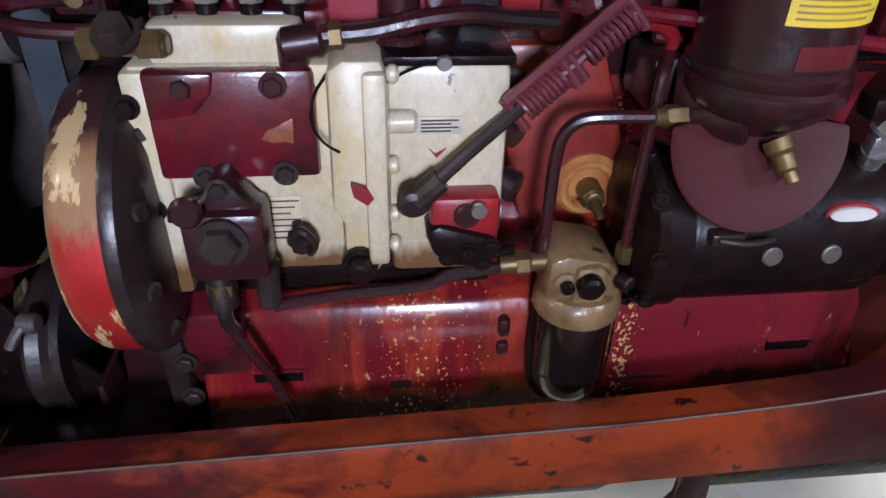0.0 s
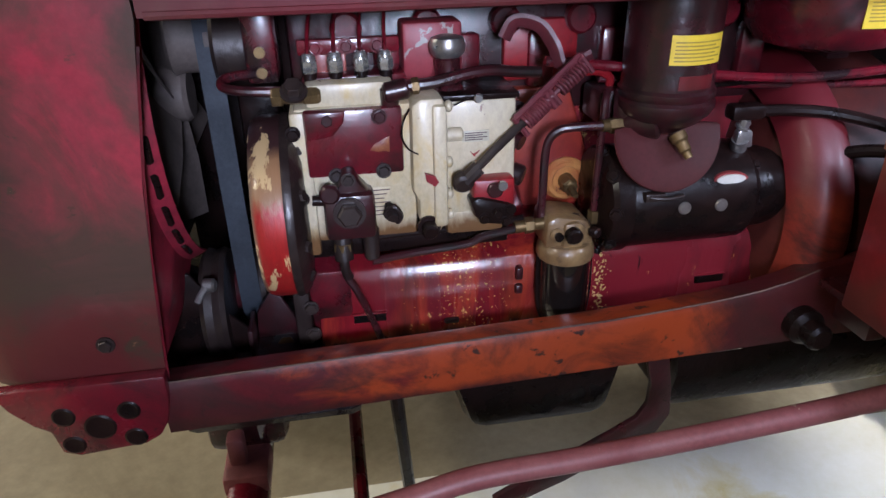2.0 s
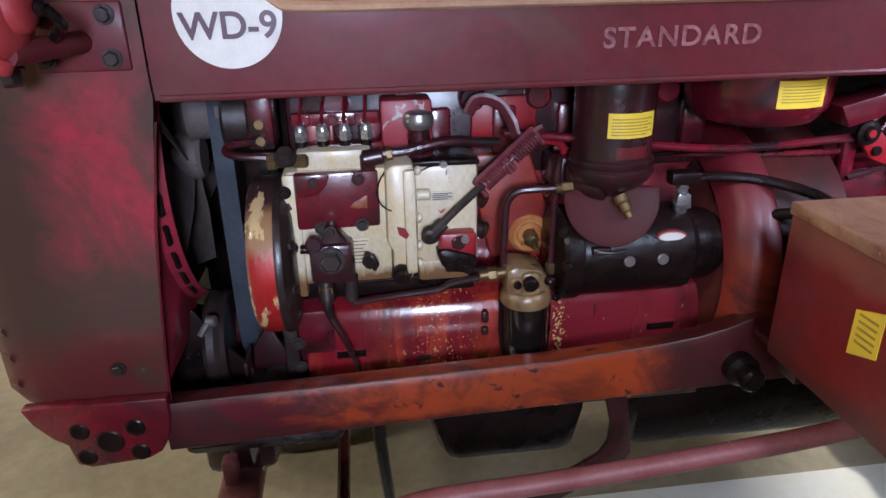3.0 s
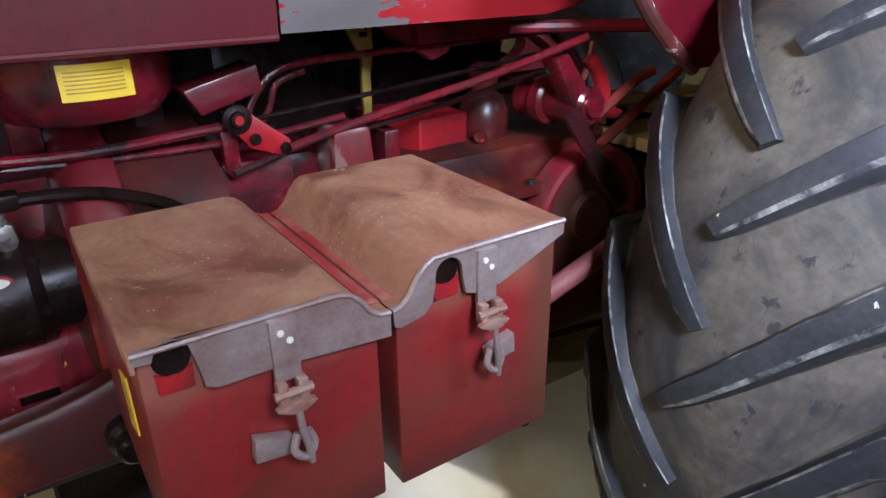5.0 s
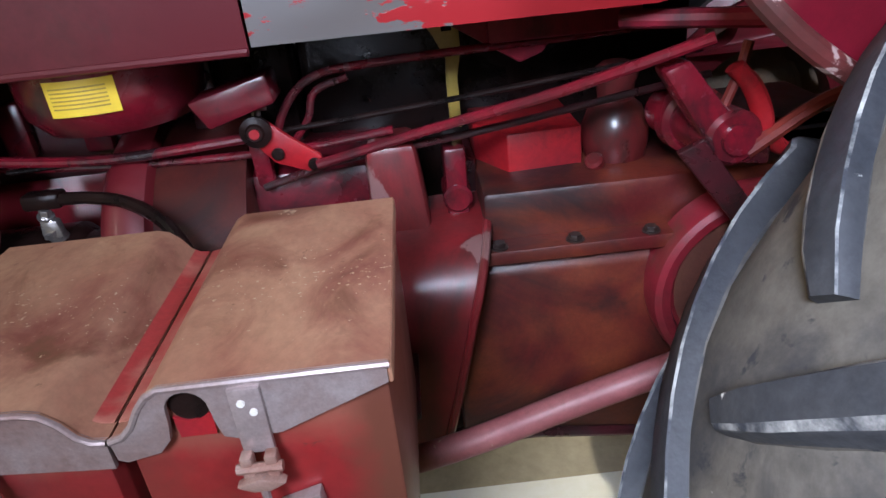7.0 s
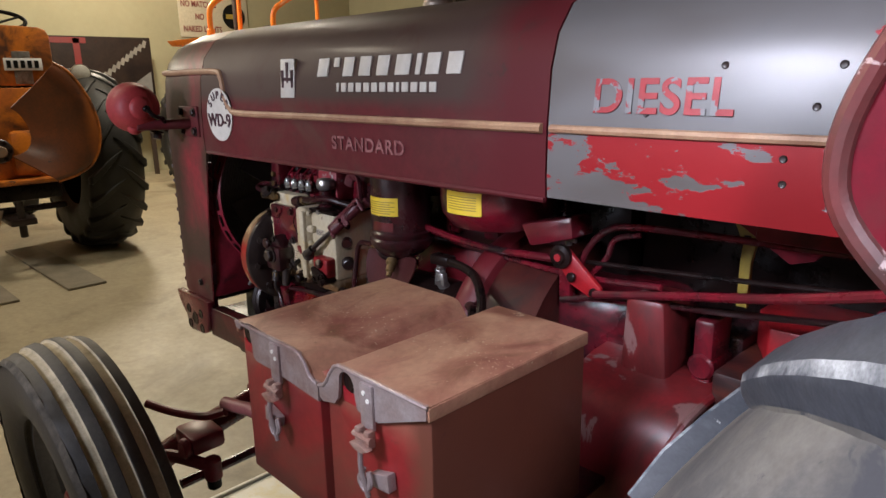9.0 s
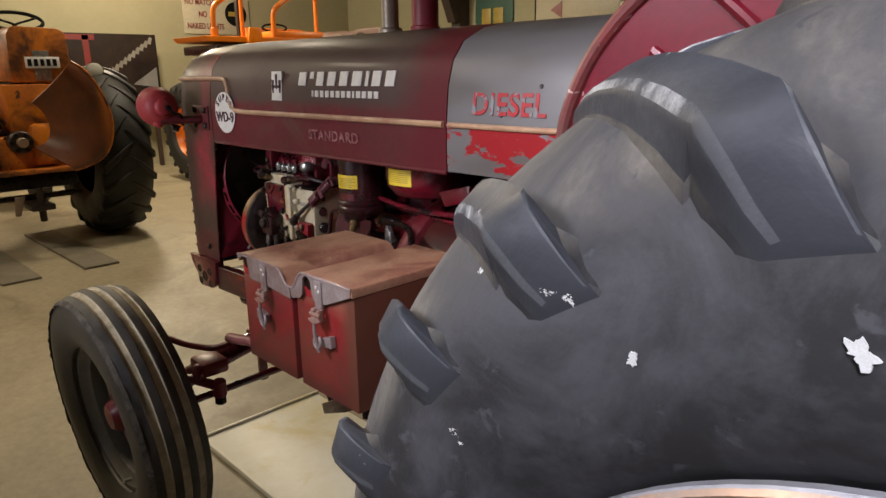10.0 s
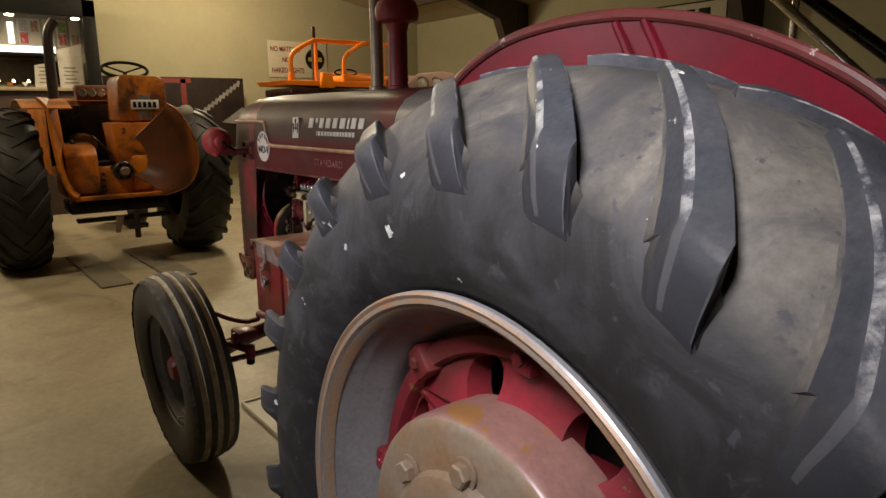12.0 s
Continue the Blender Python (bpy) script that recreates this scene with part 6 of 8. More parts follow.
def controls():
    # lever pivot and arms
    s = Shape()
    s.prism([(0.818, 1.165), (0.842, 1.165), (0.87, 1.14), (0.905, 1.112), (0.905, 1.093), (0.885, 1.092), (0.845, 1.108), (0.822, 1.138)], "y", -0.168, -0.158, 0.003)
    lev = part("control_lever", s, RED_BRIGHT, T, "bright red control lever with black pivots")
    s = Shape()
    s.lathe([(0.020, 0), (0.020, 0.008), (0.012, 0.010), (0.010, 0.014), (0, 0.014)], (0.83, -0.166, 1.152), (0, -1, 0), 20)
    for x, z in ((0.852, 1.121), (0.895, 1.103)):
        s.cyl((x, -0.168, z), (x, -0.176, z), 0.008, seg=14, round_=0.002)
    part("pivot", s, BLACK, lev)
    part("pivot_pin", Shape().cyl((0.83, -0.178, 1.152), (0.83, -0.182, 1.152), 0.0065, seg=14), RED_BRIGHT, lev)
    s = Shape()
    s.cyl((0.83, -0.15, 1.168), (0.832, -0.15, 1.188), 0.006, seg=10)
    s.cyl((0.822, -0.155, 1.18), (0.845, -0.15, 1.178), 0.005, seg=10)
    part("grease_nipple", s, STEEL, lev)
    s = Shape().prism([(0.81, 1.14), (0.835, 1.145), (0.835, 1.07), (0.822, 1.062), (0.812, 1.075)], "y", -0.15, -0.13, 0.004)
    part("lever_arm", s, RED, lev)
    R = lambda pts, r, m=RED, label="long red control rod": part("control_rod", Shape().tube(pts, r, 10, 4), m, T, label)
    R([(0.90, -0.176, 1.103), (1.05, -0.20, 1.14), (1.2, -0.26, 1.185), (1.345, -0.31, 1.235)], 0.0065)
    R([(0.822, -0.155, 1.072), (0.93, -0.16, 1.10), (1.1, -0.17, 1.12), (1.4, -0.18, 1.165)], 0.005, MAROON)
    R([(0.845, -0.14, 1.125), (0.865, -0.14, 1.17), (0.905, -0.14, 1.205), (0.98, -0.14, 1.215), (1.2, -0.14, 1.22), (1.42, -0.14, 1.225)], 0.0055)
    R([(0.855, -0.13, 1.11), (0.89, -0.13, 1.15), (0.905, -0.13, 1.185), (0.95, -0.13, 1.20)], 0.005)
    s = Shape().prism([(0.76, 1.20), (0.86, 1.225), (0.865, 1.19), (0.78, 1.165)], "y", -0.19, -0.13, 0.004)
    part("pedal_bracket", s, RED, T, "folded bright red bracket below the hood")
    s = Shape().lathe([(0, 1.165), (0.05, 1.167), (0.09, 1.178), (0.108, 1.20), (0.112, 1.225), (0.112, 1.262), (0, 1.262)], (0.655, -0.12, 0), (0, 0, 1), 40)
    bowl = part("oil_cup", s, RED, T, "round red oil bath cup with a yellow label")
    s = Shape().prism([(0.655 + 0.1132 * math.sin(a), -0.12 - 0.1132 * math.cos(a)) for a in [radians(-16 + 4 * k) for k in range(11)]] + [(0.655 + 0.11 * math.sin(a), -0.12 - 0.11 * math.cos(a)) for a in [radians(24 - 4 * k) for k in range(11)]], "z", 1.209, 1.249)
    part("label", s, YELLOW, bowl, "yellow printed label")
    s = Shape()
    for k in range(6):
        s.prism([(0.655 + 0.1138 * math.sin(a), -0.12 - 0.1138 * math.cos(a)) for a in [radians(-13 + 4 * j) for j in range(9)]] + [(0.655 + 0.112 * math.sin(a), -0.12 - 0.112 * math.cos(a)) for a in [radians(19 - 4 * j) for j in range(9)]], "z", 1.24 - k * 0.0045, 1.2417 - k * 0.0045)
    part("print", s, FAINT, bowl)
    s = Shape()
    s.box(0.72, 0.76, -0.06, 0.0, 1.13, 1.26, 0.005)
    part("support", s, MAROON, T)
    # yellow quadrant plate of the throttle
    s = Shape()
    s.prism([(1.045, 1.262), (1.100, 1.262), (1.101, 1.205), (1.094, 1.170), (1.094, 1.098), (1.078, 1.098), (1.078, 1.17), (1.080, 1.195), (1.066, 1.225)], "y", -0.066, -0.056, 0.001)
    quad = part("quadrant", s, SIGN_YELLOW, T, "pale yellow lever quadrant with notches")
    for x, z, w in ((1.084, 1.236, 0.014), (1.089, 1.247, 0.004), (1.086, 1.205, 0.010)):
        part("notch", Shape().box(x - w / 2, x + w / 2, -0.0672, -0.064, z - 0.004, z + 0.004), BLACK, quad)
    # driveline column and clutch casing
    s = Shape()
    s.prism([(0.962, 1.12), (1.025, 1.12), (1.04, 0.955), (0.955, 0.955)], "y", -0.19, -0.10, 0.01)
    part("clutch_cover_leg", s, WORN_CAST, T, "red cast support leg")
    s = Shape()
    s.cyl((1.075, -0.17, 1.03), (1.075, -0.10, 1.03), 0.02, seg=14, round_=0.004)
    s.box(1.06, 1.09, -0.165, -0.10, 0.955, 1.10, 0.006)
    part("pivot_bracket", s, RED, T)
    s = Shape().box(0.66, 0.98, -0.13, 0.12, 0.90, 1.085, 0.03)
    part("clutch_housing", s, RED, T, "dark red clutch housing")
    for x in (0.96,):
        part("rib", Shape().prism([(x, 1.09), (x + 0.02, 1.09), (x + 0.05, 0.95), (x + 0.03, 0.93)], "y", -0.17, -0.10, 0.004), RED, T)


def transmission():
    body = M("rusty_red_housing", (0.075, 0.009, 0.009), (0.16, 0.034, 0.010), scale=11, alt_at=0.57, rough=0.42, bump=0.18, bump_scale=70, dirt=(0.02, 0.008, 0.008), dirt_amt=0.32, dirt_scale=5)
    s = Shape()
    s.prism([(-0.20, 0.62), (-0.215, 0.75), (-0.21, 0.935), (-0.19, 0.955), (0.19, 0.955), (0.19, 0.62)], "x", 1.05, 1.75, 0.01)
    tr = part("transmission_case", s, body, T, "rusty orange-red transmission case")
    s = Shape()
    s.prism([(-0.235, 0.958), (-0.235, 0.978), (0.2, 0.978), (0.2, 0.958)], "x", 1.06, 1.75, 0.003)
    s.box(1.105, 1.7, -0.20, 0.18, 0.975, 1.045, 0.008)
    top = part("top_flange", s, body, tr)
    bolts(tr, GREASE, [((1.12 + k * 0.10, -0.222, 0.978), (0, 0, 1), 0.009, None) for k in range(6)])
    fold = [(-0.10, 1.012, 1.118), (-0.17, 1.008, 1.116), (-0.225, 0.995, 1.108), (-0.255, 0.975, 1.100), (-0.275, 0.945, 1.090), (-0.284, 0.905, 1.078), (-0.286, 0.84, 1.062), (-0.286, 0.775, 1.045), (-0.284, 0.70, 1.025)]
    s = Shape().loft([[(0.90 + (x1 - 0.90) * q, y, z) for y, z, x1 in fold] for q in (0.0, 0.4, 0.8, 0.97, 1.0)], thick=0.012)
    s.tube([(x1 - 0.004, y - 0.002, z + 0.001) for y, z, x1 in fold], 0.006, 8, 3)
    part("clutch_bell", s, WORN_CAST, T, "red bell flange of the clutch casing")
    s = Shape().prism([(1.110, 0.05), (1.110, -0.055), (1.150, -0.128), (1.254, -0.120), (1.254, 0.05)], "z", 1.018, 1.098, 0.003)
    box = part("gearshift_box", s, RED_BRIGHT, T, "plain red box on the transmission")
    s = Shape().box(1.062, 1.108, -0.10, 0.06, 1.0, 1.06, 0.008)
    part("side_box", s, MAROON, box)
    s = Shape().lathe([(0, 0.02), (0.03, 0.022), (0.042, 0.04), (0.046, 0.06), (0.046, 0.085), (0.036, 0.11), (0.024, 0.12), (0.026, 0.14), (0.03, 0.15), (0.03, 0.16), (0.018, 0.17), (0, 0.17)], (1.305, -0.10, 1.005), (0, 0, 1), 28)
    s.cyl((1.268, -0.14, 1.045), (1.262, -0.15, 1.06), 0.013, seg=12, round_=0.004)
    part("shift_tower", s, WORN_CAST, T, "round red gearshift tower")
    s = Shape()
    s.cyl((1.385, -0.295, 1.118), (1.36, -0.15, 1.118), 0.033, seg=24, round_=0.005)
    s.cyl((1.386, -0.302, 1.118), (1.385, -0.295, 1.118), 0.018, seg=20)
    s.cyl((1.372, -0.22, 1.118), (1.367, -0.19, 1.118), 0.042, seg=24, round_=0.006)
    s.prism([(1.30, 1.20), (1.33, 1.21), (1.40, 1.12), (1.43, 1.11), (1.43, 1.08), (1.37, 1.09)], "y", -0.29, -0.25, 0.006)
    part("rocker_arm", s, RED, T, "red brake rocker arm")
    s = Shape().prism([(1.317, 1.111), (1.347, 1.123), (1.491, 0.933), (1.465, 0.919)], "y", -0.302, -0.290, 0.003)
    part("link_plate", s, MAROON, T, "dark flat brake link")
    s = Shape().lathe([(0, -0.030), (0.020, -0.027), (0.030, -0.014), (0.032, 0.004), (0.024, 0.020), (0, 0.026)], (1.495, -0.300, 0.879), (0.3, -0.9, 0.2), 24)
    part("ball_joint", s, BLACK, T, "dark greasy ball joint of the steering link")
    s = Shape().tube([(1.379, -0.285, 1.197), (1.4, -0.285, 1.175), (1.415, -0.285, 1.145), (1.42, -0.285, 1.125), (1.439, -0.285, 1.101), (1.455, -0.285, 1.096)], 0.013, 10, 4, 0.55)
    part("pedal_arm", s, RED_BRIGHT, T, "curved bright red pedal arm")
    # brake drum beside the case
    s = Shape().lathe([(0.10, -0.20), (0.132, -0.20), (0.138, -0.206), (0.139, -0.244), (0.136, -0.252), (0.128, -0.256), (0.116, -0.254), (0.112, -0.24), (0.10, -0.236), (0.10, -0.20)], (1.455, 0, 0.892), (0, 1, 0), 56)
    drum = part("brake_drum", s, WHEEL_RED, T, "curved red brake drum rim beside the transmission")
    s = Shape().lathe([(0, -0.20), (0.113, -0.20), (0.113, -0.238), (0.05, -0.238), (0.045, -0.25), (0, -0.252)], (1.455, 0, 0.892), (0, 1, 0), 48)
    part("backing_plate", s, M("dusty_tan_brake_plate", (0.13, 0.050, 0.030), (0.07, 0.020, 0.016), scale=8, rough=0.5, bump=0.1), drum, "dusty reddish tan backing plate")
    # dark drum added so the wheel windows read as shaded
    s = Shape().lathe([(0, -0.60), (0.30, -0.60), (0.345, -0.585), (0.35, -0.57), (0.35, -0.50), (0.33, -0.48), (0.24, -0.44), (0.2, -0.28), (0, -0.28)], (1.95, 0, 0.785), (0, 1, 0), 48)
    part("final_drive_housing", s, GREASE, T, "final drive housing added to darken the wheel windows")
    s = Shape().cyl((1.95, -0.7, 0.785), (1.95, 0.7, 0.785), 0.09, seg=24)
    part("rear_axle", s, MAROON, T)
    s = Shape().box(1.6, 2.1, -0.27, 0.27, 0.58, 1.0, 0.05)
    part("axle_housing", s, body, T)
    # platform, levers and rods by the driver's place
    s = Shape()
    for k in range(6):
        s.box(1.52, 2.1, -0.40 + k * 0.065, -0.345 + k * 0.065, 1.02, 1.045, 0.003)
    part("platform", s, WOOD, T, "slatted wooden driver's platform")
    s = Shape()
    s.tube([(1.437, -0.262, 1.033), (1.538, -0.262, 1.091), (1.64, -0.262, 1.15)], 0.017, 8, 2, 0.6)
    part("platform_edge", s, RED_ORANGE, T, "orange-red sloping platform edge")
    s = Shape()
    s.box(1.13, 1.32, -0.16, -0.05, 1.225, 1.26, 0.004)
    s.prism([(1.06, 1.265), (1.24, 1.265), (1.20, 1.205), (1.17, 1.195)], "y", -0.14, -0.12, 0.003)
    s.tube([(1.28, -0.2, 1.245), (1.48, -0.33, 1.245)], 0.011, 10, 0)
    part("steering_support", s, SHROUD, T, "red steering support with a cross tube")
    s = Shape()
    s.tube([(1.40, -0.29, 1.10), (1.47, -0.30, 1.15), (1.52, -0.30, 1.165)], 0.009, 8)
    s.tube([(1.36, -0.26, 1.09), (1.39, -0.27, 1.18), (1.40, -0.27, 1.22)], 0.006, 8)
    part("linkage", s, RED_ORANGE, T)


battery_boxes()
controls()
transmission()

# ---- wheels ----


def carcass(r_out, half, lug, drop, y):
    """Radius of the tyre between its bars, at the offset y."""
    rows = [(q, r_out - lug * (0.28 + 0.72 * min(1.0, q / 0.80) ** 2.6) - drop * (q / 0.9) ** 2.6 - down) for q, down in ((0.0, 0), (0.2, 0), (0.36, 0), (0.52, 0), (0.66, 0), (0.82, 0.004), (0.90, 0.012), (0.95, 0.020), (0.985, 0.036))]
    q = min(abs(y) / half, 0.985)
    for (a, ra), (b, rb) in zip(rows, rows[1:]):
        if q <= b:
            return ra + (rb - ra) * (q - a) / (b - a)
    return rows[-1][1]


def lug_mesh(side, sweep, r_top, drop, half, lug, width, mats, rows=9):
    """One bar of the tread, about the y axis: from just past the middle out to the shoulder, then running out down the wall."""
    t = bmesh.new()
    rings = []
    spine = []
    for k in range(rows + 1):
        s = k / rows
        y = -0.012 + (half * 0.90 + 0.012) * s
        spine.append((s, y, r_top - drop * s ** 2.6, y, carcass(r_top - 0.005, half, lug, drop, y) - 0.006))
    e = r_top - drop
    spine += [(1.02, half * 0.955, e - 0.005, half * 0.885, e - 0.055), (1.04, half * 0.994, e - 0.016, half * 0.92, e - 0.072), (1.07, half * 1.008, e - 0.040, half * 0.945, e - 0.085), (1.10, half * 1.008, e - 0.068, half * 0.968, e - 0.098), (1.13, half * 0.998, e - 0.090, half * 0.972, e - 0.106)]
    wob = random.Random(3)
    for s, y, top, yb, base in spine:
        a = sweep * (0.8 * s + 0.2 * s * s) if s <= 1 else sweep * (1.0 + (s - 1) * 1.3)
        w = width * (0.88 + 0.50 * min(s, 1.0)) * (1.0 if s <= 1 else 1.0 - (s - 1) * 1.9)
        square = max(0.0, 1 - s / 0.35)
        if s < 0.05:
            w *= 0.88
            top = base + (top - base) * 0.80
        ring = []
        for f, q in ((0.0, -0.86), (0.30, -0.72), (0.72, -0.61), (0.88, -0.55), (1.0, -0.38), (1.0, 0.46), (0.92, 0.51), (0.30, 0.62), (0.0, 0.80)):
            r = base + (top - base) * f
            yy = yb + (y - yb) * f
            b = a + (q * (1 - 0.62 * square) + wob.uniform(-0.02, 0.02)) * w / r
            yy -= 0.485 * q * w * square
            ring.append(t.verts.new((-r * math.cos(b), side * yy, r * math.sin(b))))
        rings.append(ring)
    for a, b in zip(rings, rings[1:]):
        for k in range(9):
            f = t.faces.new((a[k], a[(k + 1) % 9], b[(k + 1) % 9], b[k]))
            f.material_index = (2, 0, 0, 1, 0, 1, 0, 2, 2)[k]
    t.faces.new(rings[0])
    t.faces.new(rings[-1][::-1])
    bmesh.ops.recalc_face_normals(t, faces=t.faces)
    me = bpy.data.meshes.new("tread_lug")
    t.to_mesh(me)
    t.free()
    for p in me.polygons:
        p.use_smooth = True
    me.set_sharp_from_angle(angle=radians(34))
    for m in mats:
        me.materials.append(m)
    return me


def tyre_body(r_out, r_in, half, lug, drop=0.058):
    """Section of a tractor tyre without its bars; rows of (radius, offset)."""
    c = lambda q: (carcass(r_out, half, lug, drop, q * half), half * q)
    side = [(r_in - 0.012, half * 0.74), (r_in + 0.012, half * 0.86), (r_in + 0.035, half * 0.94), (r_in + 0.07, half * 0.985), (r_in + 0.105, half * 0.999), (r_in + 0.128, half * 0.996)] + [c(q) for q in (0.985, 0.95, 0.925, 0.90, 0.86, 0.82, 0.74, 0.66, 0.5, 0.36, 0.18)]
    return [(r, -y) for r, y in side] + [c(0)] + [(r, y) for r, y in reversed(side)]


N_LUG = 22
REAR = Vector((1.95, -0.668, 0.785))


def rear_wheel_meshes():
    m = {}
    body = Shape().lathe(tyre_body(0.792, 0.462, 0.223, 0.042, 0.082), (0, 0, 0), (0, 1, 0), 132)
    m["tyre"] = body.mesh("tyre", TREAD)
    for key, side in (("outer", -1), ("inner", 1)):
        m[key] = lug_mesh(side, radians(18.3), 0.797, 0.082, 0.223, 0.042, 0.043, (LUG, LUG_EDGE, TREAD))
    m["rim"] = Shape().lathe([(r * 1.018, d - 0.032 if d < -0.1 else d - 0.02) for r, d in ((0.452, -0.172), (0.458, -0.166), (0.458, -0.158), (0.449, -0.150), (0.44, -0.152), (0.438, -0.14), (0.432, -0.11), (0.405, -0.085), (0.398, -0.06), (0.398, 0.06), (0.405, 0.085), (0.432, 0.11), (0.44, 0.152), (0.458, 0.158), (0.458, 0.166), (0.45, 0.172), (0.43, 0.150), (0.424, 0.11), (0.396, 0.08), (0.388, 0.06), (0.388, -0.06), (0.394, -0.082), (0.420, -0.112), (0.426, -0.148), (0.438, -0.168), (0.452, -0.172))], (0, 0, 0), (0, 1, 0), 96).mesh("rim", RIM)
    m["rim_edge"] = Shape().lathe([(r * 1.018, d - 0.032) for r, d in ((0.4535, -0.174), (0.4575, -0.171), (0.44, -0.1705), (0.428, -0.153), (0.424, -0.147), (0.432, -0.162), (0.4535, -0.174))], (0, 0, 0), (0, 1, 0), 96).mesh("rim_edge", RIM_RUST)
    # cast centre with windows
    t = bmesh.new()
    turn0 = radians(49.0)
    loops = [[(r * math.cos(math.tau * k / 120), r * math.sin(math.tau * k / 120)) for k in range(120)] for r in (0.20, 0.374)]
    for k in range(8):
        a = turn0 + radians(24.5) + math.tau * k / 8
        hole = []
        for q in range(28):
            th = math.tau * q / 28
            rad = 0.292 + 0.046 * math.sin(th)
            half_w = 0.056 * math.copysign(abs(math.cos(th)) ** 0.7, math.cos(th)) * (0.60 + 0.40 * (rad - 0.246) / 0.092)
            hole.append((rad * math.cos(a + half_w / rad), rad * math.sin(a + half_w / rad)))
        loops.append(hole)
    edges = []
    for loop in loops:
        vs = [t.verts.new((-x, -0.062 - 0.045 * max(0, 1 - (math.hypot(x, z) - 0.24) / 0.1), z)) for x, z in loop]
        edges += [t.edges.new((vs[k], vs[(k + 1) % len(vs)])) for k in range(len(vs))]
    bmesh.ops.triangle_fill(t, use_beauty=True, edges=edges)
    bmesh.ops.recalc_face_normals(t, faces=t.faces)
    rim_edges = [e for e in t.edges if len(e.link_faces) == 1]
    twin = {v: t.verts.new(v.co + Vector((0, 0.055, 0))) for v in t.verts[:]}
    for f in t.faces[:]:
        t.faces.new([twin[v] for v in reversed(f.verts)])
    for e in rim_edges:
        t.faces.new((e.verts[0], e.verts[1], twin[e.verts[1]], twin[e.verts[0]]))
    bmesh.ops.recalc_face_normals(t, faces=t.faces)
    s = Shape()
    s._take(t)
    s.lathe([(0.348, -0.090), (0.376, -0.088), (0.384, -0.078), (0.384, 0.005), (0.352, 0.015), (0.342, 0.0), (0.342, -0.078), (0.348, -0.090)], (0, 0, 0), (0, 1, 0), 72)
    for k in range(8):
        a = turn0 + math.tau * k / 8
        c = Vector((-0.366 * math.cos(a), -0.07, 0.366 * math.sin(a)))
        s.box(c.x - 0.030, c.x + 0.030, -0.106, -0.045, c.z - 0.022, c.z + 0.022, 0.010, Matrix.Rotation(a, 4, "Y"))
    m["disc"] = s.mesh("wheel_centre", WHEEL_RED)
    m["bolts"] = [((-0.366 * math.cos(turn0 + math.tau * k / 8), -0.105, 0.366 * math.sin(turn0 + math.tau * k / 8)), (0, -1, 0), 0.012, 0.010) for k in range(8)]
    m["hub"] = Shape().lathe([(0.274, -0.07), (0.274, -0.10), (0.272, -0.162), (0.269, -0.174), (0.262, -0.182), (0.25, -0.185)], (0, 0, 0), (0, 1, 0), 72).mesh("hub", HUB)
    m["face"] = Shape().lathe([(0.266, -0.1795), (0.262, -0.183), (0.25, -0.187), (0.20, -0.188), (0.187, -0.190), (0.181, -0.203), (0.168, -0.209), (0.08, -0.213), (0, -0.213)], (0, 0, 0), (0, 1, 0), 72).mesh("hub_face", HUBFACE)
    return m


def rear_wheels():
    m = rear_wheel_meshes()
    for sy in (-1, 1):
        at = Matrix.Translation((REAR.x, -sy * REAR.y, REAR.z)) @ (Matrix.Identity(4) if sy < 0 else Matrix.Rotation(math.pi, 4, "Z"))
        w = part("rear_wheel", m["disc"], None, T, "big red cast rear wheel with a grey rim", at=at)
        part("tyre", m["tyre"], None, w, "big worn black tyre, dusty grey with white scuffs")
        for k in range(N_LUG):
            part("tread_lug", m["outer"], None, w, at=Matrix.Rotation(radians(20.5) + math.tau * k / N_LUG, 4, "Y"))
            part("tread_lug", m["inner"], None, w, at=Matrix.Rotation(radians(28.4) + math.tau * k / N_LUG, 4, "Y"))
        part("rim", m["rim"], None, w, "grey steel rim with rust")
        part("rim_edge", m["rim_edge"], None, w, "rusty rim edge")
        bolts(w, WHEEL_RED, m["bolts"], "clamp_bolt")
        bolts(w, HUBFACE, [((-0.20 * math.cos(math.tau * k / 8 + 1.58), -0.190, 0.20 * math.sin(math.tau * k / 8 + 1.58)), (0, -1, 0), 0.019, 0.020) for k in range(8)], "hub_bolt")
        part("hub", m["hub"], None, w, "pinkish worn hub drum")
        part("hub_face", m["face"], None, w, "rusty hub face with a centre cap")
    # white scuffs on the outer wall
    for x, z, size, turn in ((1.815, 1.329, 0.011, 2.2), (1.682, 1.284, 0.006, 1.4)):
        rnd = random.Random(int(x * 100))
        pts = []
        for k in range(30):
            a = math.tau * k / 30
            r = size * (0.35 + 0.65 * abs(math.cos(a - turn))) * rnd.uniform(0.6, 1.1)
            pts.append((x + r * math.cos(a), z + r * math.sin(a)))
        part("white_scuff", Shape().prism(pts, "y", -0.8925, -0.882), PALE_SCUFF, T, "white paint scuff on the tyre wall")


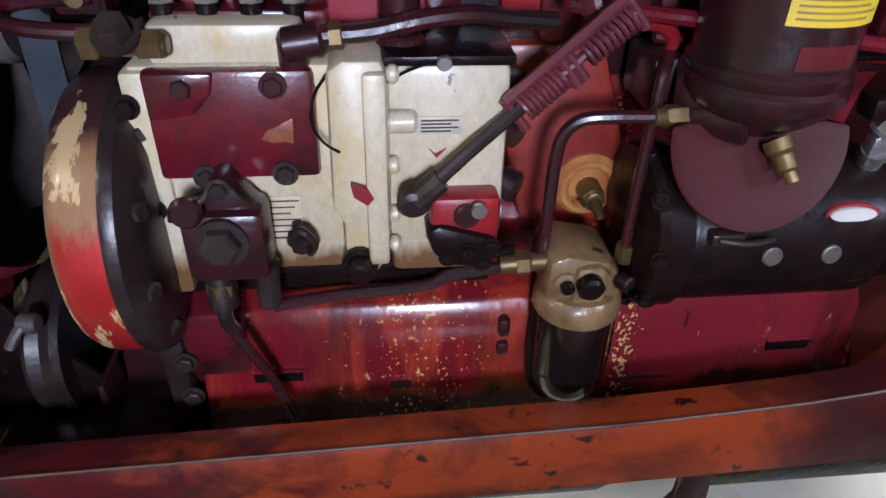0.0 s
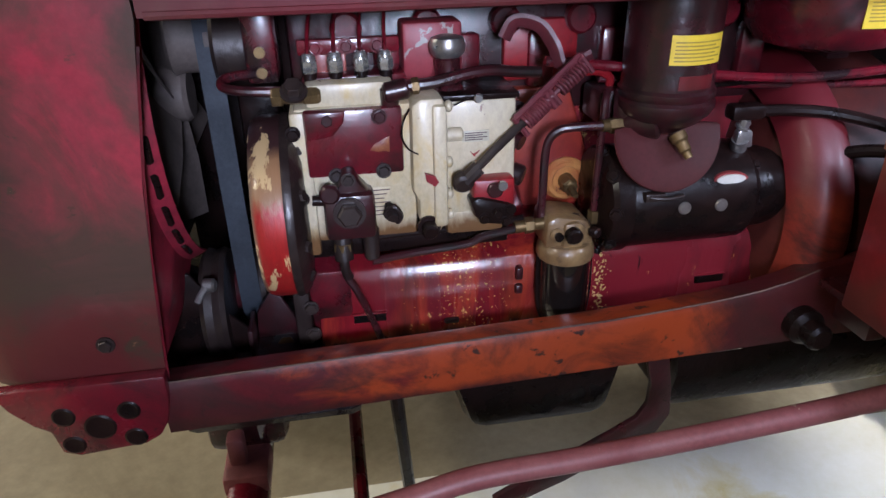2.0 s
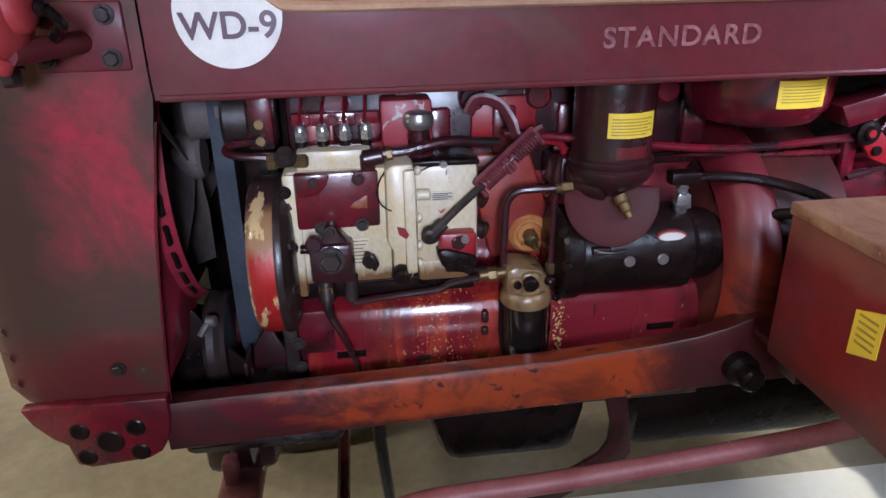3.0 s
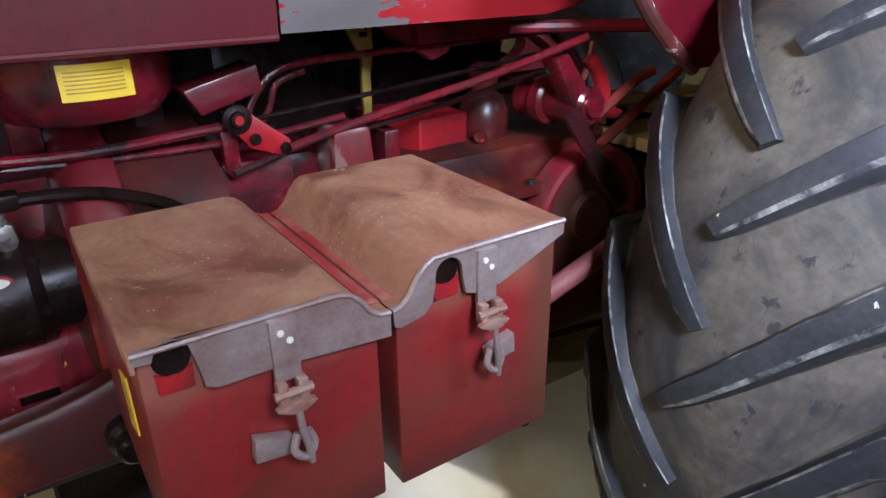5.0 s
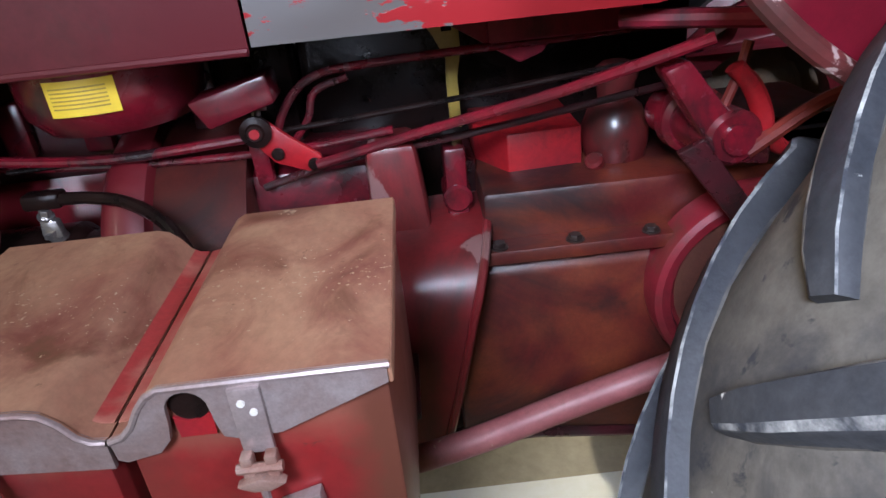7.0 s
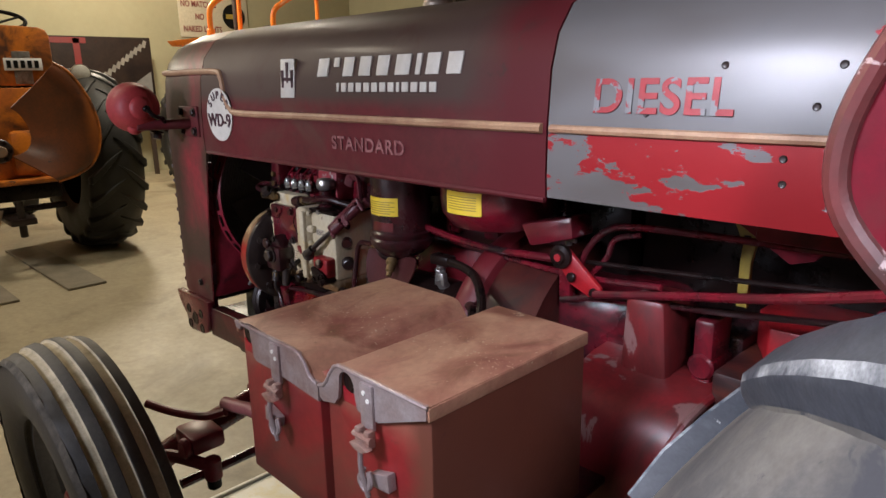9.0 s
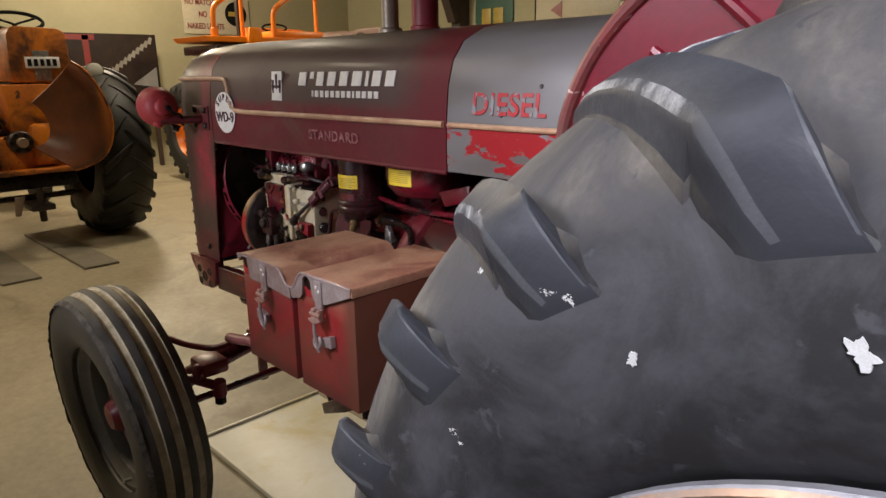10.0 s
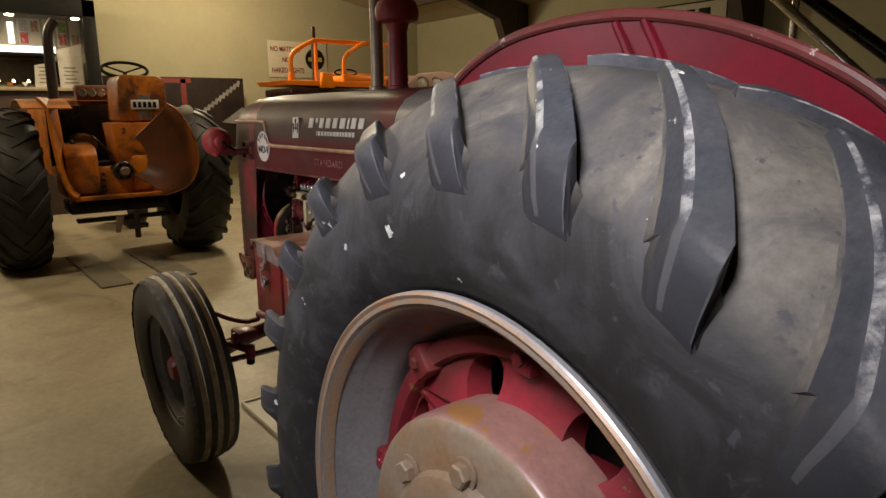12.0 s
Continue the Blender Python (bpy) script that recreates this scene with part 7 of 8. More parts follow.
def front_wheels():
    r, half = 0.42, 0.095
    prof = [(0.245, -half * 0.75), (0.26, -half * 0.9), (0.30, -half * 1.0), (0.34, -half * 1.02), (0.375, -half * 0.98), (0.392, -half * 0.93)]
    ribs = [(-0.084, -0.060), (-0.036, -0.012), (0.012, 0.036), (0.060, 0.084)]
    tread = []
    for a, b in ribs:
        ra, rb = r - 2.2 * a * a, r - 2.2 * b * b
        tread += [(ra - 0.009, a - 0.0025), (ra - 0.0015, a - 0.0005), (ra, a + 0.0015), (rb, b - 0.0015), (rb - 0.0015, b + 0.0005), (rb - 0.009, b + 0.0025)]
    full = prof + tread + [(q, -y) for q, y in reversed(prof)]
    tm = Shape().lathe(full, (0, 0, 0), (0, 1, 0), 96)
    rnd = random.Random(4)
    for v in tm.bm.verts:
        rr = math.hypot(v.co.x, v.co.z)
        if rr > 0.385 and abs(v.co.y) > 0.06:
            k = 1 - rnd.random() ** 2 * 0.014
            v.co.x *= k
            v.co.z *= k
    tm = tm.mesh("tyre", OLD_RUBBER)
    tm.materials.append(RIB)
    for p in tm.polygons:
        if math.hypot(p.center.x, p.center.z) > 0.388 and any(b < p.center.y < c for b, c in ((-0.060, -0.036), (-0.012, 0.012), (0.036, 0.060))):
            p.material_index = 1
    rim = Shape().lathe([(0.246, -0.075), (0.252, -0.068), (0.25, -0.06), (0.235, -0.058), (0.225, -0.04), (0.212, -0.03), (0.205, 0.0), (0.212, 0.03), (0.25, 0.06), (0.246, 0.075), (0.20, 0.01), (0.10, 0.0), (0.09, -0.005), (0.0, -0.005)], (0, 0, 0), (0, 1, 0), 64).mesh("rim", M("dull_grey_front_rim", (0.15, 0.14, 0.12), (0.09, 0.082, 0.07), scale=8, rough=0.55, metal=0.2, chip=(0.2, 0.09, 0.04), chip_amt=0.1))
    hub = Shape()
    hub.lathe([(0.095, 0.0), (0.095, -0.012), (0.06, -0.02), (0.05, -0.045), (0.04, -0.056), (0, -0.058)], (0, 0, 0), (0, 1, 0), 32)
    for k in range(6):
        a = math.tau * k / 6
        hub.hexbolt((0.075 * math.cos(a), -0.014, 0.075 * math.sin(a)), (0, -1, 0), 0.012, 0.014)
    hub = hub.mesh("hub", WHEEL_RED)
    # torn outer rib
    torn = []
    for rr, yy, rag in ((0.404, -0.083, 0.0), (0.398, -0.0895, 0.004), (0.388, -0.094, 0.010)):
        row = []
        for k in range(140):
            j = rnd.random() ** 2 * rag
            a = math.tau * k / 140
            row.append(((rr + j * 0.8) * math.cos(a), yy - j * 0.35, (rr + j * 0.8) * math.sin(a)))
        torn.append(row + row[:1])
    torn = Shape().loft(torn, thick=0.002).mesh("torn_edge", M("torn_dusty_rubber", (0.15, 0.13, 0.105), (0.045, 0.040, 0.035), scale=30, rough=0.8, bump=0.3, spec=0.2))
    for sy in (-1, 1):
        at = pose(-0.235, sy * 0.655, 0.425, 4 if sy < 0 else -4, 0, 1 if sy < 0 else 181)
        w = part("front_wheel", hub, None, T, "ribbed front wheel with a red hub", at=at)
        tyre = part("tyre", tm, None, w, "old ribbed rubber tyre with torn edges")
        part("torn_edge", torn, None, tyre, "torn dusty rib edge")
        part("rim", rim, None, w, "dull grey steel rim")
        part("valve", Shape().cyl((0.06, -0.05, -0.205), (0.06, -0.075, -0.20), 0.006, seg=8), WHITE, w)


def front_axle():
    s = Shape()
    s.tube([(-0.235, -0.56, 0.42), (-0.235, -0.45, 0.47), (-0.235, -0.2, 0.53), (-0.235, 0, 0.54), (-0.235, 0.2, 0.53), (-0.235, 0.45, 0.47), (-0.235, 0.56, 0.42)], 0.036, 12, 5, 0.75)
    ax = part("front_axle", s, RED, T, "heavy red front axle beam")
    s = Shape()
    for sy in (-1, 1):
        s.cyl((-0.235, sy * 0.535, 0.34), (-0.235, sy * 0.535, 0.50), 0.028, seg=16, round_=0.006)
        s.cyl((-0.235, sy * 0.53, 0.41), (-0.235, sy * 0.63, 0.41), 0.03, seg=16)
    part("kingpin", s, WHEEL_RED, ax)
    s = Shape()
    s.tube([(-0.20, -0.54, 0.50), (-0.12, -0.50, 0.525), (-0.035, -0.45, 0.515), (-0.02, -0.43, 0.50)], 0.016, 10)
    s.cyl((-0.022, -0.432, 0.47), (-0.022, -0.432, 0.53), 0.022, seg=14, round_=0.006)
    part("steering_arm", s, WHEEL_RED, ax, "red steering arm with a ball joint")
    part("ball_cap", Shape().cyl((-0.022, -0.432, 0.445), (-0.022, -0.432, 0.475), 0.018, seg=12, round_=0.005), BLACK, ax)
    s = Shape()
    s.tube([(-0.06, -0.50, 0.47), (-0.06, 0.0, 0.48), (-0.06, 0.50, 0.47)], 0.013, 10, 0)
    part("tie_rod", s, RED, ax)
    s = Shape().tube([(-0.02, -0.385, 0.640), (-0.07, -0.42, 0.622), (-0.14, -0.47, 0.628), (-0.20, -0.51, 0.645)], 0.011, 10)
    part("steering_rod", s, WHEEL_RED, ax, "bent red steering rod")
    s = Shape()
    s.box(-0.15, -0.04, -0.47, -0.38, 0.535, 0.585, 0.014)
    s.cyl((-0.06, -0.47, 0.56), (-0.06, -0.49, 0.56), 0.026, seg=18, round_=0.005)
    part("steering_knuckle", s, WHEEL_RED, ax, "red cast steering knuckle")
    s = Shape()
    s.tube([(-0.235, -0.12, 0.74), (-0.235, -0.11, 0.62), (-0.235, -0.08, 0.55)], 0.04, 10, 3, 0.7)
    s.box(-0.30, -0.17, -0.13, 0.13, 0.56, 0.70, 0.02)
    part("axle_pivot", s, MAROON, ax, "dark axle pivot bolster")
    s = Shape()
    s.box(-0.262, -0.235, -0.17, -0.14, 0.36, 0.62, 0.006)
    s.box(-0.272, -0.2, -0.20, -0.12, 0.53, 0.57, 0.008)
    part("axle_strut", s, M("dull_pink_red", (0.22, 0.07, 0.07), (0.15, 0.04, 0.04), scale=9, rough=0.5), ax)
    # steering drag link along the side
    pink = M("faded_pink_red_paint", (0.27, 0.105, 0.100), (0.19, 0.050, 0.052), scale=10, rough=0.45, bump=0.08, chip=(0.36, 0.25, 0.19), chip_amt=0.10, chip_scale=34)
    s = Shape()
    s.tube([(-0.04, -0.374, 0.652), (0.02, -0.37, 0.662), (0.10, -0.365, 0.675), (0.25, -0.365, 0.682), (0.45, -0.37, 0.70), (0.7, -0.38, 0.735), (1.0, -0.40, 0.805), (1.2, -0.41, 0.878), (1.45, -0.42, 0.965)], 0.0165, 14, 6)
    part("drag_link", s, pink, T, "faded pinkish red steering drag link")
    s = Shape().prism([(0.424, 0.7), (0.44, 0.631), (0.439, 0.588), (0.423, 0.56), (0.387, 0.538), (0.275, 0.477), (0.169, 0.417), (0.18, 0.384), (0.298, 0.433), (0.403, 0.49), (0.464, 0.521), (0.485, 0.559), (0.48, 0.619), (0.465, 0.694)], "y", -0.176, -0.164, 0.003)
    part("brake_hook", s, MAROON, T, "dark maroon bent flat hook under the rail")
    s = Shape().prism([(-0.13, 0.72), (-0.15, 0.62), (-0.13, 0.53), (0.13, 0.53), (0.15, 0.62), (0.13, 0.72)], "x", 0.50, 1.06, 0.02)
    part("clutch_underpan", s, BLACK, T, "dark greasy underside of the clutch housing")
    s = Shape().tube([(0.01, -0.1, 0.70), (0.02, -0.08, 0.52), (0.035, -0.04, 0.30)], 0.012, 8, 3)
    part("drain_strip", s, BLACK, T)
    s = Shape().prism([(0.10, 0.66), (0.42, 0.66), (0.39, 0.53), (0.14, 0.53)], "y", -0.13, 0.13, 0.03)
    part("oil_pan", s, BLACK, T, "black oil pan")
    s = Shape()
    s.cyl((0.605, -0.20, 0.80), (0.605, -0.30, 0.80), 0.028, seg=20, round_=0.008)
    s.cyl((0.605, -0.29, 0.80), (0.605, -0.325, 0.80), 0.020, seg=16, round_=0.005)
    part("cross_shaft", s, BLACK, T)
    s = Shape().tube([(1.02, -0.25, 0.70), (1.5, -0.27, 0.66)], 0.008, 8, 0)
    part("under_rod", s, MAROON, T)


def fender():
    out = [(1.45, 1.19), (1.36, 1.255), (1.30, 1.32), (1.288, 1.375), (1.305, 1.44), (1.345, 1.51), (1.41, 1.573), (1.50, 1.62), (1.60, 1.65), (1.72, 1.664), (1.85, 1.664), (1.96, 1.65), (2.07, 1.622), (2.19, 1.572), (2.30, 1.50), (2.42, 1.37), (2.50, 1.20), (2.53, 1.0), (2.50, 0.8)]
    for sy in (-1,):
        y = sy * 0.425
        s = Shape().prism(out + [(2.2, 0.8), (2.0, 1.1), (1.8, 1.18), (1.6, 1.19)], "y", y, y + sy * 0.006)
        f = part("fender", s, FENDER, T, "red sheet metal fender with a rolled dark edge")
        part("rolled_edge", Shape().tube([(a, y + sy * 0.006, b) for a, b in out], 0.011, 10, 4), FENDER_EDGE, f, "worn rolled edge")
        for (xa, za), (xb, zb) in (((1.43, 1.50), (1.52, 1.42)), ((1.50, 1.575), (1.61, 1.46)), ((1.85, 1.65), (1.90, 1.52)), ((1.91, 1.648), (1.96, 1.52))):
            part("rib", Shape().tube([(xa, y + sy * 0.006, za), ((xa + xb) / 2 + 0.012, y + sy * 0.009, (za + zb) / 2), (xb, y + sy * 0.006, zb)], 0.010, 8, 4, 0.8), FENDER, f, "pressed stiffening rib")


rear_wheels()
front_wheels()
front_axle()
fender()

# ---- drip board on the floor ----
board = tagged(part("drip_board", Shape().box(-0.59, 2.6, -0.27, 0.29, 0.0, 0.012, 0.003), BOARD), "glossy white drip board stained with yellow oil under the tractor", "board")
part("edge_strip", Shape().box(-0.606, -0.592, -0.284, 0.30, 0.0, 0.022, 0.002), BOARD, board)
part("edge_strip", Shape().box(-0.590, 2.6, -0.284, -0.272, 0.0, 0.022, 0.002), BOARD, board)

# ---- orange tractor in the background ----


def far_wheel(parent, rim, r, half, at, label=""):
    w = part("rear_wheel", rim, None, parent, label, at=at)
    part("tyre", Shape().lathe(tyre_body(r, r * 0.5, half, 0.034, 0.05), (0, 0, 0), (0, 1, 0), 80), FAR_RUBBER, w, "black tractor tyre with deep bars")
    bars = [lug_mesh(side, radians(-16), r + 0.005, 0.05, half, 0.034, 0.044, (FAR_RUBBER, FAR_RUBBER, FAR_RUBBER), 5) for side in (-1, 1)]
    for k in range(21):
        for j in (0, 1):
            part("tread_lug", bars[j], None, w, at=Matrix.Rotation(math.tau * (k + 0.5 * j) / 21, 4, "Y"))


def orange_tractor():
    o = root("tractor", "old orange tractor with a steering wheel, seen from behind", "tractor", group="tractors")
    rim = Shape().lathe([(0.41, -0.16), (0.40, -0.1), (0.36, -0.05), (0.15, -0.02), (0, -0.02)], (0, 0, 0), (0, 1, 0), 40).mesh("rim", ORANGE)
    for y in (-0.80, 0.90):
        far_wheel(o, rim, 0.79, 0.23, Matrix.Translation((-5.1, y, 0.785)) @ (Matrix.Identity(4) if y < 0 else Matrix.Rotation(math.pi, 4, "Z")))
    for y in (-0.62, 0.80):
        w = part("front_wheel", Shape().lathe([(0.2, -0.08), (0.3, -0.09), (0.38, -0.07), (0.4, 0), (0.38, 0.07), (0.3, 0.09), (0.2, 0.08)], (-7.3, y, 0.4), (0, 1, 0), 40), FAR_RUBBER, o)
    rust = M("rust_brown_fender", (0.075, 0.026, 0.011), (0.17, 0.046, 0.010), scale=4, rough=0.5, bump=0.08, chip=(0.05, 0.022, 0.014), chip_amt=0.1, chip_scale=12, grads=(("y", 0.60, 0.76, (0.30, 0.085, 0.010), 0.5),))
    edge = [(-0.58, 1.66), (-0.535, 1.61), (-0.508, 1.56), (-0.50, 1.43), (-0.494, 1.293), (-0.48, 1.14), (-0.467, 1.007), (-0.435, 0.87), (-0.395, 0.78), (-0.345, 0.735)]
    rows = [[(x, y + d, z) for y, z in edge] for x, d in ((-4.45, 0.0), (-4.5, 0.012), (-4.62, 0.05), (-4.75, 0.10), (-4.9, 0.14))]
    f = part("fender", Shape().loft(rows, thick=0.012), ORANGE, o, "curved orange fender with a rolled edge")
    part("rolled_edge", Shape().tube([(-4.45, y, z) for y, z in edge], 0.014, 8, 3), ORANGE, f)
    part("fender_top", Shape().loft([[(x, y, 1.66 - 0.3 * (x + 5.0) ** 2) for y in (-0.30, -0.58, -0.70)] for x in (-4.45, -4.7, -4.95, -5.2, -5.5)], thick=0.012), ORANGE, f)
    edge = [(0.50, 1.60), (0.585, 1.545), (0.655, 1.45), (0.715, 1.326), (0.752, 1.20), (0.762, 1.069), (0.735, 0.93), (0.665, 0.82), (0.55, 0.755), (0.415, 0.72)]
    rows = [[(x, y * k, 1.05 + (z - 1.05) * k) for y, z in edge] for x, k in ((-4.30, 0.985), (-4.285, 0.93), (-4.30, 0.80), (-4.36, 0.62), (-4.46, 0.42))]
    f = part("fender", Shape().loft(rows, thick=0.012), rust, o, "rust-brown curved fender with an orange edge")
    part("rolled_edge", Shape().tube([(-4.30, y, z) for y, z in edge], 0.014, 8, 3), ORANGE, f)
    body = part("rear_body", Shape().box(-5.3, -4.66, -0.39, 0.50, 0.70, 1.0, 0.03), ORANGE, o, "orange rear housing with a dark driver's well")
    # black panel standing for the shadow inside the driver's well
    part("well_back", Shape().box(-5.46, -5.40, -0.40, 0.30, 0.98, 1.60, 0.01), BLACK, body)
    part("well_floor", Shape().box(-5.4, -4.8, -0.36, 0.12, 1.0, 1.03, 0.004), GREASE, body)
    part("gear_case", Shape().cyl((-5.4, -0.12, 1.2), (-5.1, -0.12, 1.2), 0.12, seg=20, round_=0.02), RIM_RUST, body, "rusty round gear case")
    part("left_case", Shape().prism([(-4.95, 1.24), (-4.70, 1.20), (-4.62, 1.12), (-4.62, 0.74), (-4.95, 0.74)], "y", -0.385, -0.10, 0.02), ORANGE, body)
    part("hopper", Shape().prism([(0.06, 1.425), (0.56, 1.425), (0.50, 1.15), (0.40, 0.975), (0.10, 0.975)], "x", -5.1, -4.66, 0.012), ORANGE, body)
    part("lower_case", Shape().box(-4.9, -4.60, 0.20, 0.42, 0.74, 1.10, 0.05), ORANGE, body)
    bolts(o, GREASE, [((-4.66, -0.06, 0.76 + k * 0.055), (1, 0, 0), 0.013, 0.012) for k in range(4)] + [((-4.66, 0.02 + k * 0.05, 0.99), (1, 0, 0), 0.010, 0.010) for k in range(3)], "bolt")
    cap = part("shaft_cap", Shape().cyl((-4.66, 0.113, 0.955), (-4.56, 0.113, 0.955), 0.095, seg=28, round_=0.012), GREASE, o, "dark power take-off cap")
    part("shaft", Shape().cyl((-4.56, 0.113, 0.955), (-4.50, 0.113, 0.955), 0.042, seg=18, round_=0.006), RIM_RUST, cap)
    bolts(o, BLACK, [((-4.56, 0.113 + 0.07 * math.cos(k * 1.047), 0.955 + 0.07 * math.sin(k * 1.047)), (1, 0, 0), 0.012, 0.010) for k in range(6)], "cap_bolt")
    part("deck", Shape().box(-5.0, -4.50, -0.36, 0.48, 0.69, 0.725, 0.008), ORANGE, o)
    hitch = part("drawbar", Shape().box(-4.95, -4.55, -0.40, 0.50, 0.56, 0.685, 0.02), BLACK, o, "black drawbar and hitch")
    part("hitch_plate", Shape().box(-4.75, -4.35, 0.06, 0.24, 0.40, 0.45, 0.01), GREASE, hitch)
    part("hitch_bar", Shape().box(-4.66, -4.56, -0.35, 0.52, 0.47, 0.51, 0.01), BLACK, hitch)
    part("hitch_pin", Shape().cyl((-4.42, 0.15, 0.30), (-4.42, 0.15, 0.58), 0.028, seg=14, round_=0.006), GREASE, hitch)
    part("hitch_foot", Shape().prism([(-0.02, 0.52), (0.05, 0.52), (0.0, 0.36), (-0.04, 0.36)], "x", -4.5, -4.46, 0.006), RIM_RUST, hitch)
    tank = part("seat_tank", Shape().prism([(0.150, 1.45), (0.166, 1.83), (0.19, 1.875), (0.235, 1.895), (0.55, 1.885), (0.598, 1.865), (0.618, 1.82), (0.622, 1.45), (0.605, 1.437), (0.165, 1.437)], "x", -5.2, -4.72, 0.012), ORANGE, o, "orange square tank behind the seat")
    part("tank_lower", Shape().box(-5.15, -4.76, 0.12, 0.60, 1.395, 1.436, 0.01), BLACK, tank)
    part("bracket", Shape().box(-4.727, -4.710, 0.335, 0.46, 1.45, 1.70, 0.004), STEEL, tank)
    part("number_plate", Shape().box(-4.712, -4.700, 0.27, 0.535, 1.555, 1.648, 0.003), PLATE, tank, "white number plate with dark marks")
    for k in range(5):
        part("plate_mark", Shape().box(-4.700, -4.697, 0.287 + k * 0.048, 0.317 + k * 0.048, 1.573, 1.63), SIGN_DARK, tank)
    dash_brown = M("brown_dashboard", (0.08, 0.018, 0.012), (0.14, 0.035, 0.012), scale=8, rough=0.4)
    d = part("dashboard", Shape().prism([(-5.62, 1.66), (-5.45, 1.66), (-5.45, 1.80), (-5.5, 1.82), (-5.62, 1.80)], "y", -0.09, 0.30, 0.015), dash_brown, o, "brown dashboard with round chrome gauges")
    for k in range(4):
        part("gauge", Shape().lathe([(0.042, 0), (0.044, 0.012), (0.034, 0.014), (0.032, 0.006), (0, 0.006)], (-5.45, -0.03 + k * 0.09, 1.735), (1, 0, 0.2), 20), CHROME, d)
    s = Shape().tube([(-5.5 - 0.10 * math.sin(a), 0.425 + 0.235 * math.cos(a), 1.985 + 0.085 * math.sin(a)) for a in [math.tau * k / 28 for k in range(29)]], 0.017, 10, 0)
    for k in range(3):
        a = math.tau * k / 3 + 0.5
        s.tube([(-5.5, 0.425, 1.955), (-5.5 - 0.095 * math.sin(a), 0.425 + 0.225 * math.cos(a), 1.985 + 0.08 * math.sin(a))], 0.010, 8, 0)
    s.cyl((-5.62, 0.40, 1.4), (-5.5, 0.425, 1.96), 0.022, seg=12)
    part("steering_wheel", s, SIGN_DARK, o, "dark steering wheel")
    s = Shape().box(-7.7, -5.6, -0.32, 0.42, 0.8, 1.68, 0.08)
    part("hood", s, ORANGE, o)
    part("exhaust_pipe", Shape().tube([(-6.2, -0.20, 1.5), (-6.2, -0.19, 2.2), (-6.2, -0.17, 2.42), (-6.2, -0.10, 2.54)], 0.055, 14, 4), GREASE, o)
    s = Shape().lathe([(0, 0), (0.03, 0.005), (0.06, 0.03), (0.075, 0.07), (0.077, 0.105)], (-4.9, 0.84, 1.53), (1, 0, 0), 28)
    lamp = part("work_lamp", s, STEEL, o, "round rear work lamp")
    part("lens", Shape().lathe([(0.075, 0.1), (0.05, 0.115), (0, 0.12)], (-4.9, 0.84, 1.53), (1, 0, 0), 28), GLASS_LAMP, lamp)
    s = Shape()
    s.tube([(-4.9, -0.28, 1.25), (-4.8, -0.1, 1.05)], 0.02, 8, 0)
    s.tube([(-4.8, -0.1, 1.3), (-4.75, 0.06, 1.1)], 0.015, 8, 0)
    part("lever", s, GREASE, o)
    m = root("floor_mat", "flat grey metal ramps under the orange tractor", "mat")
    for y in (-0.15, 0.42):
        part("ramp", Shape().box(-5.4, -3.7, y - 0.13, y + 0.13, 0.0, 0.02, 0.004), M("ramp_grey", (0.24, 0.21, 0.16), (0.18, 0.16, 0.12), scale=4, rough=0.5, metal=0.2), m, at=Matrix.Rotation(0.02, 4, "Z"))


orange_tractor()


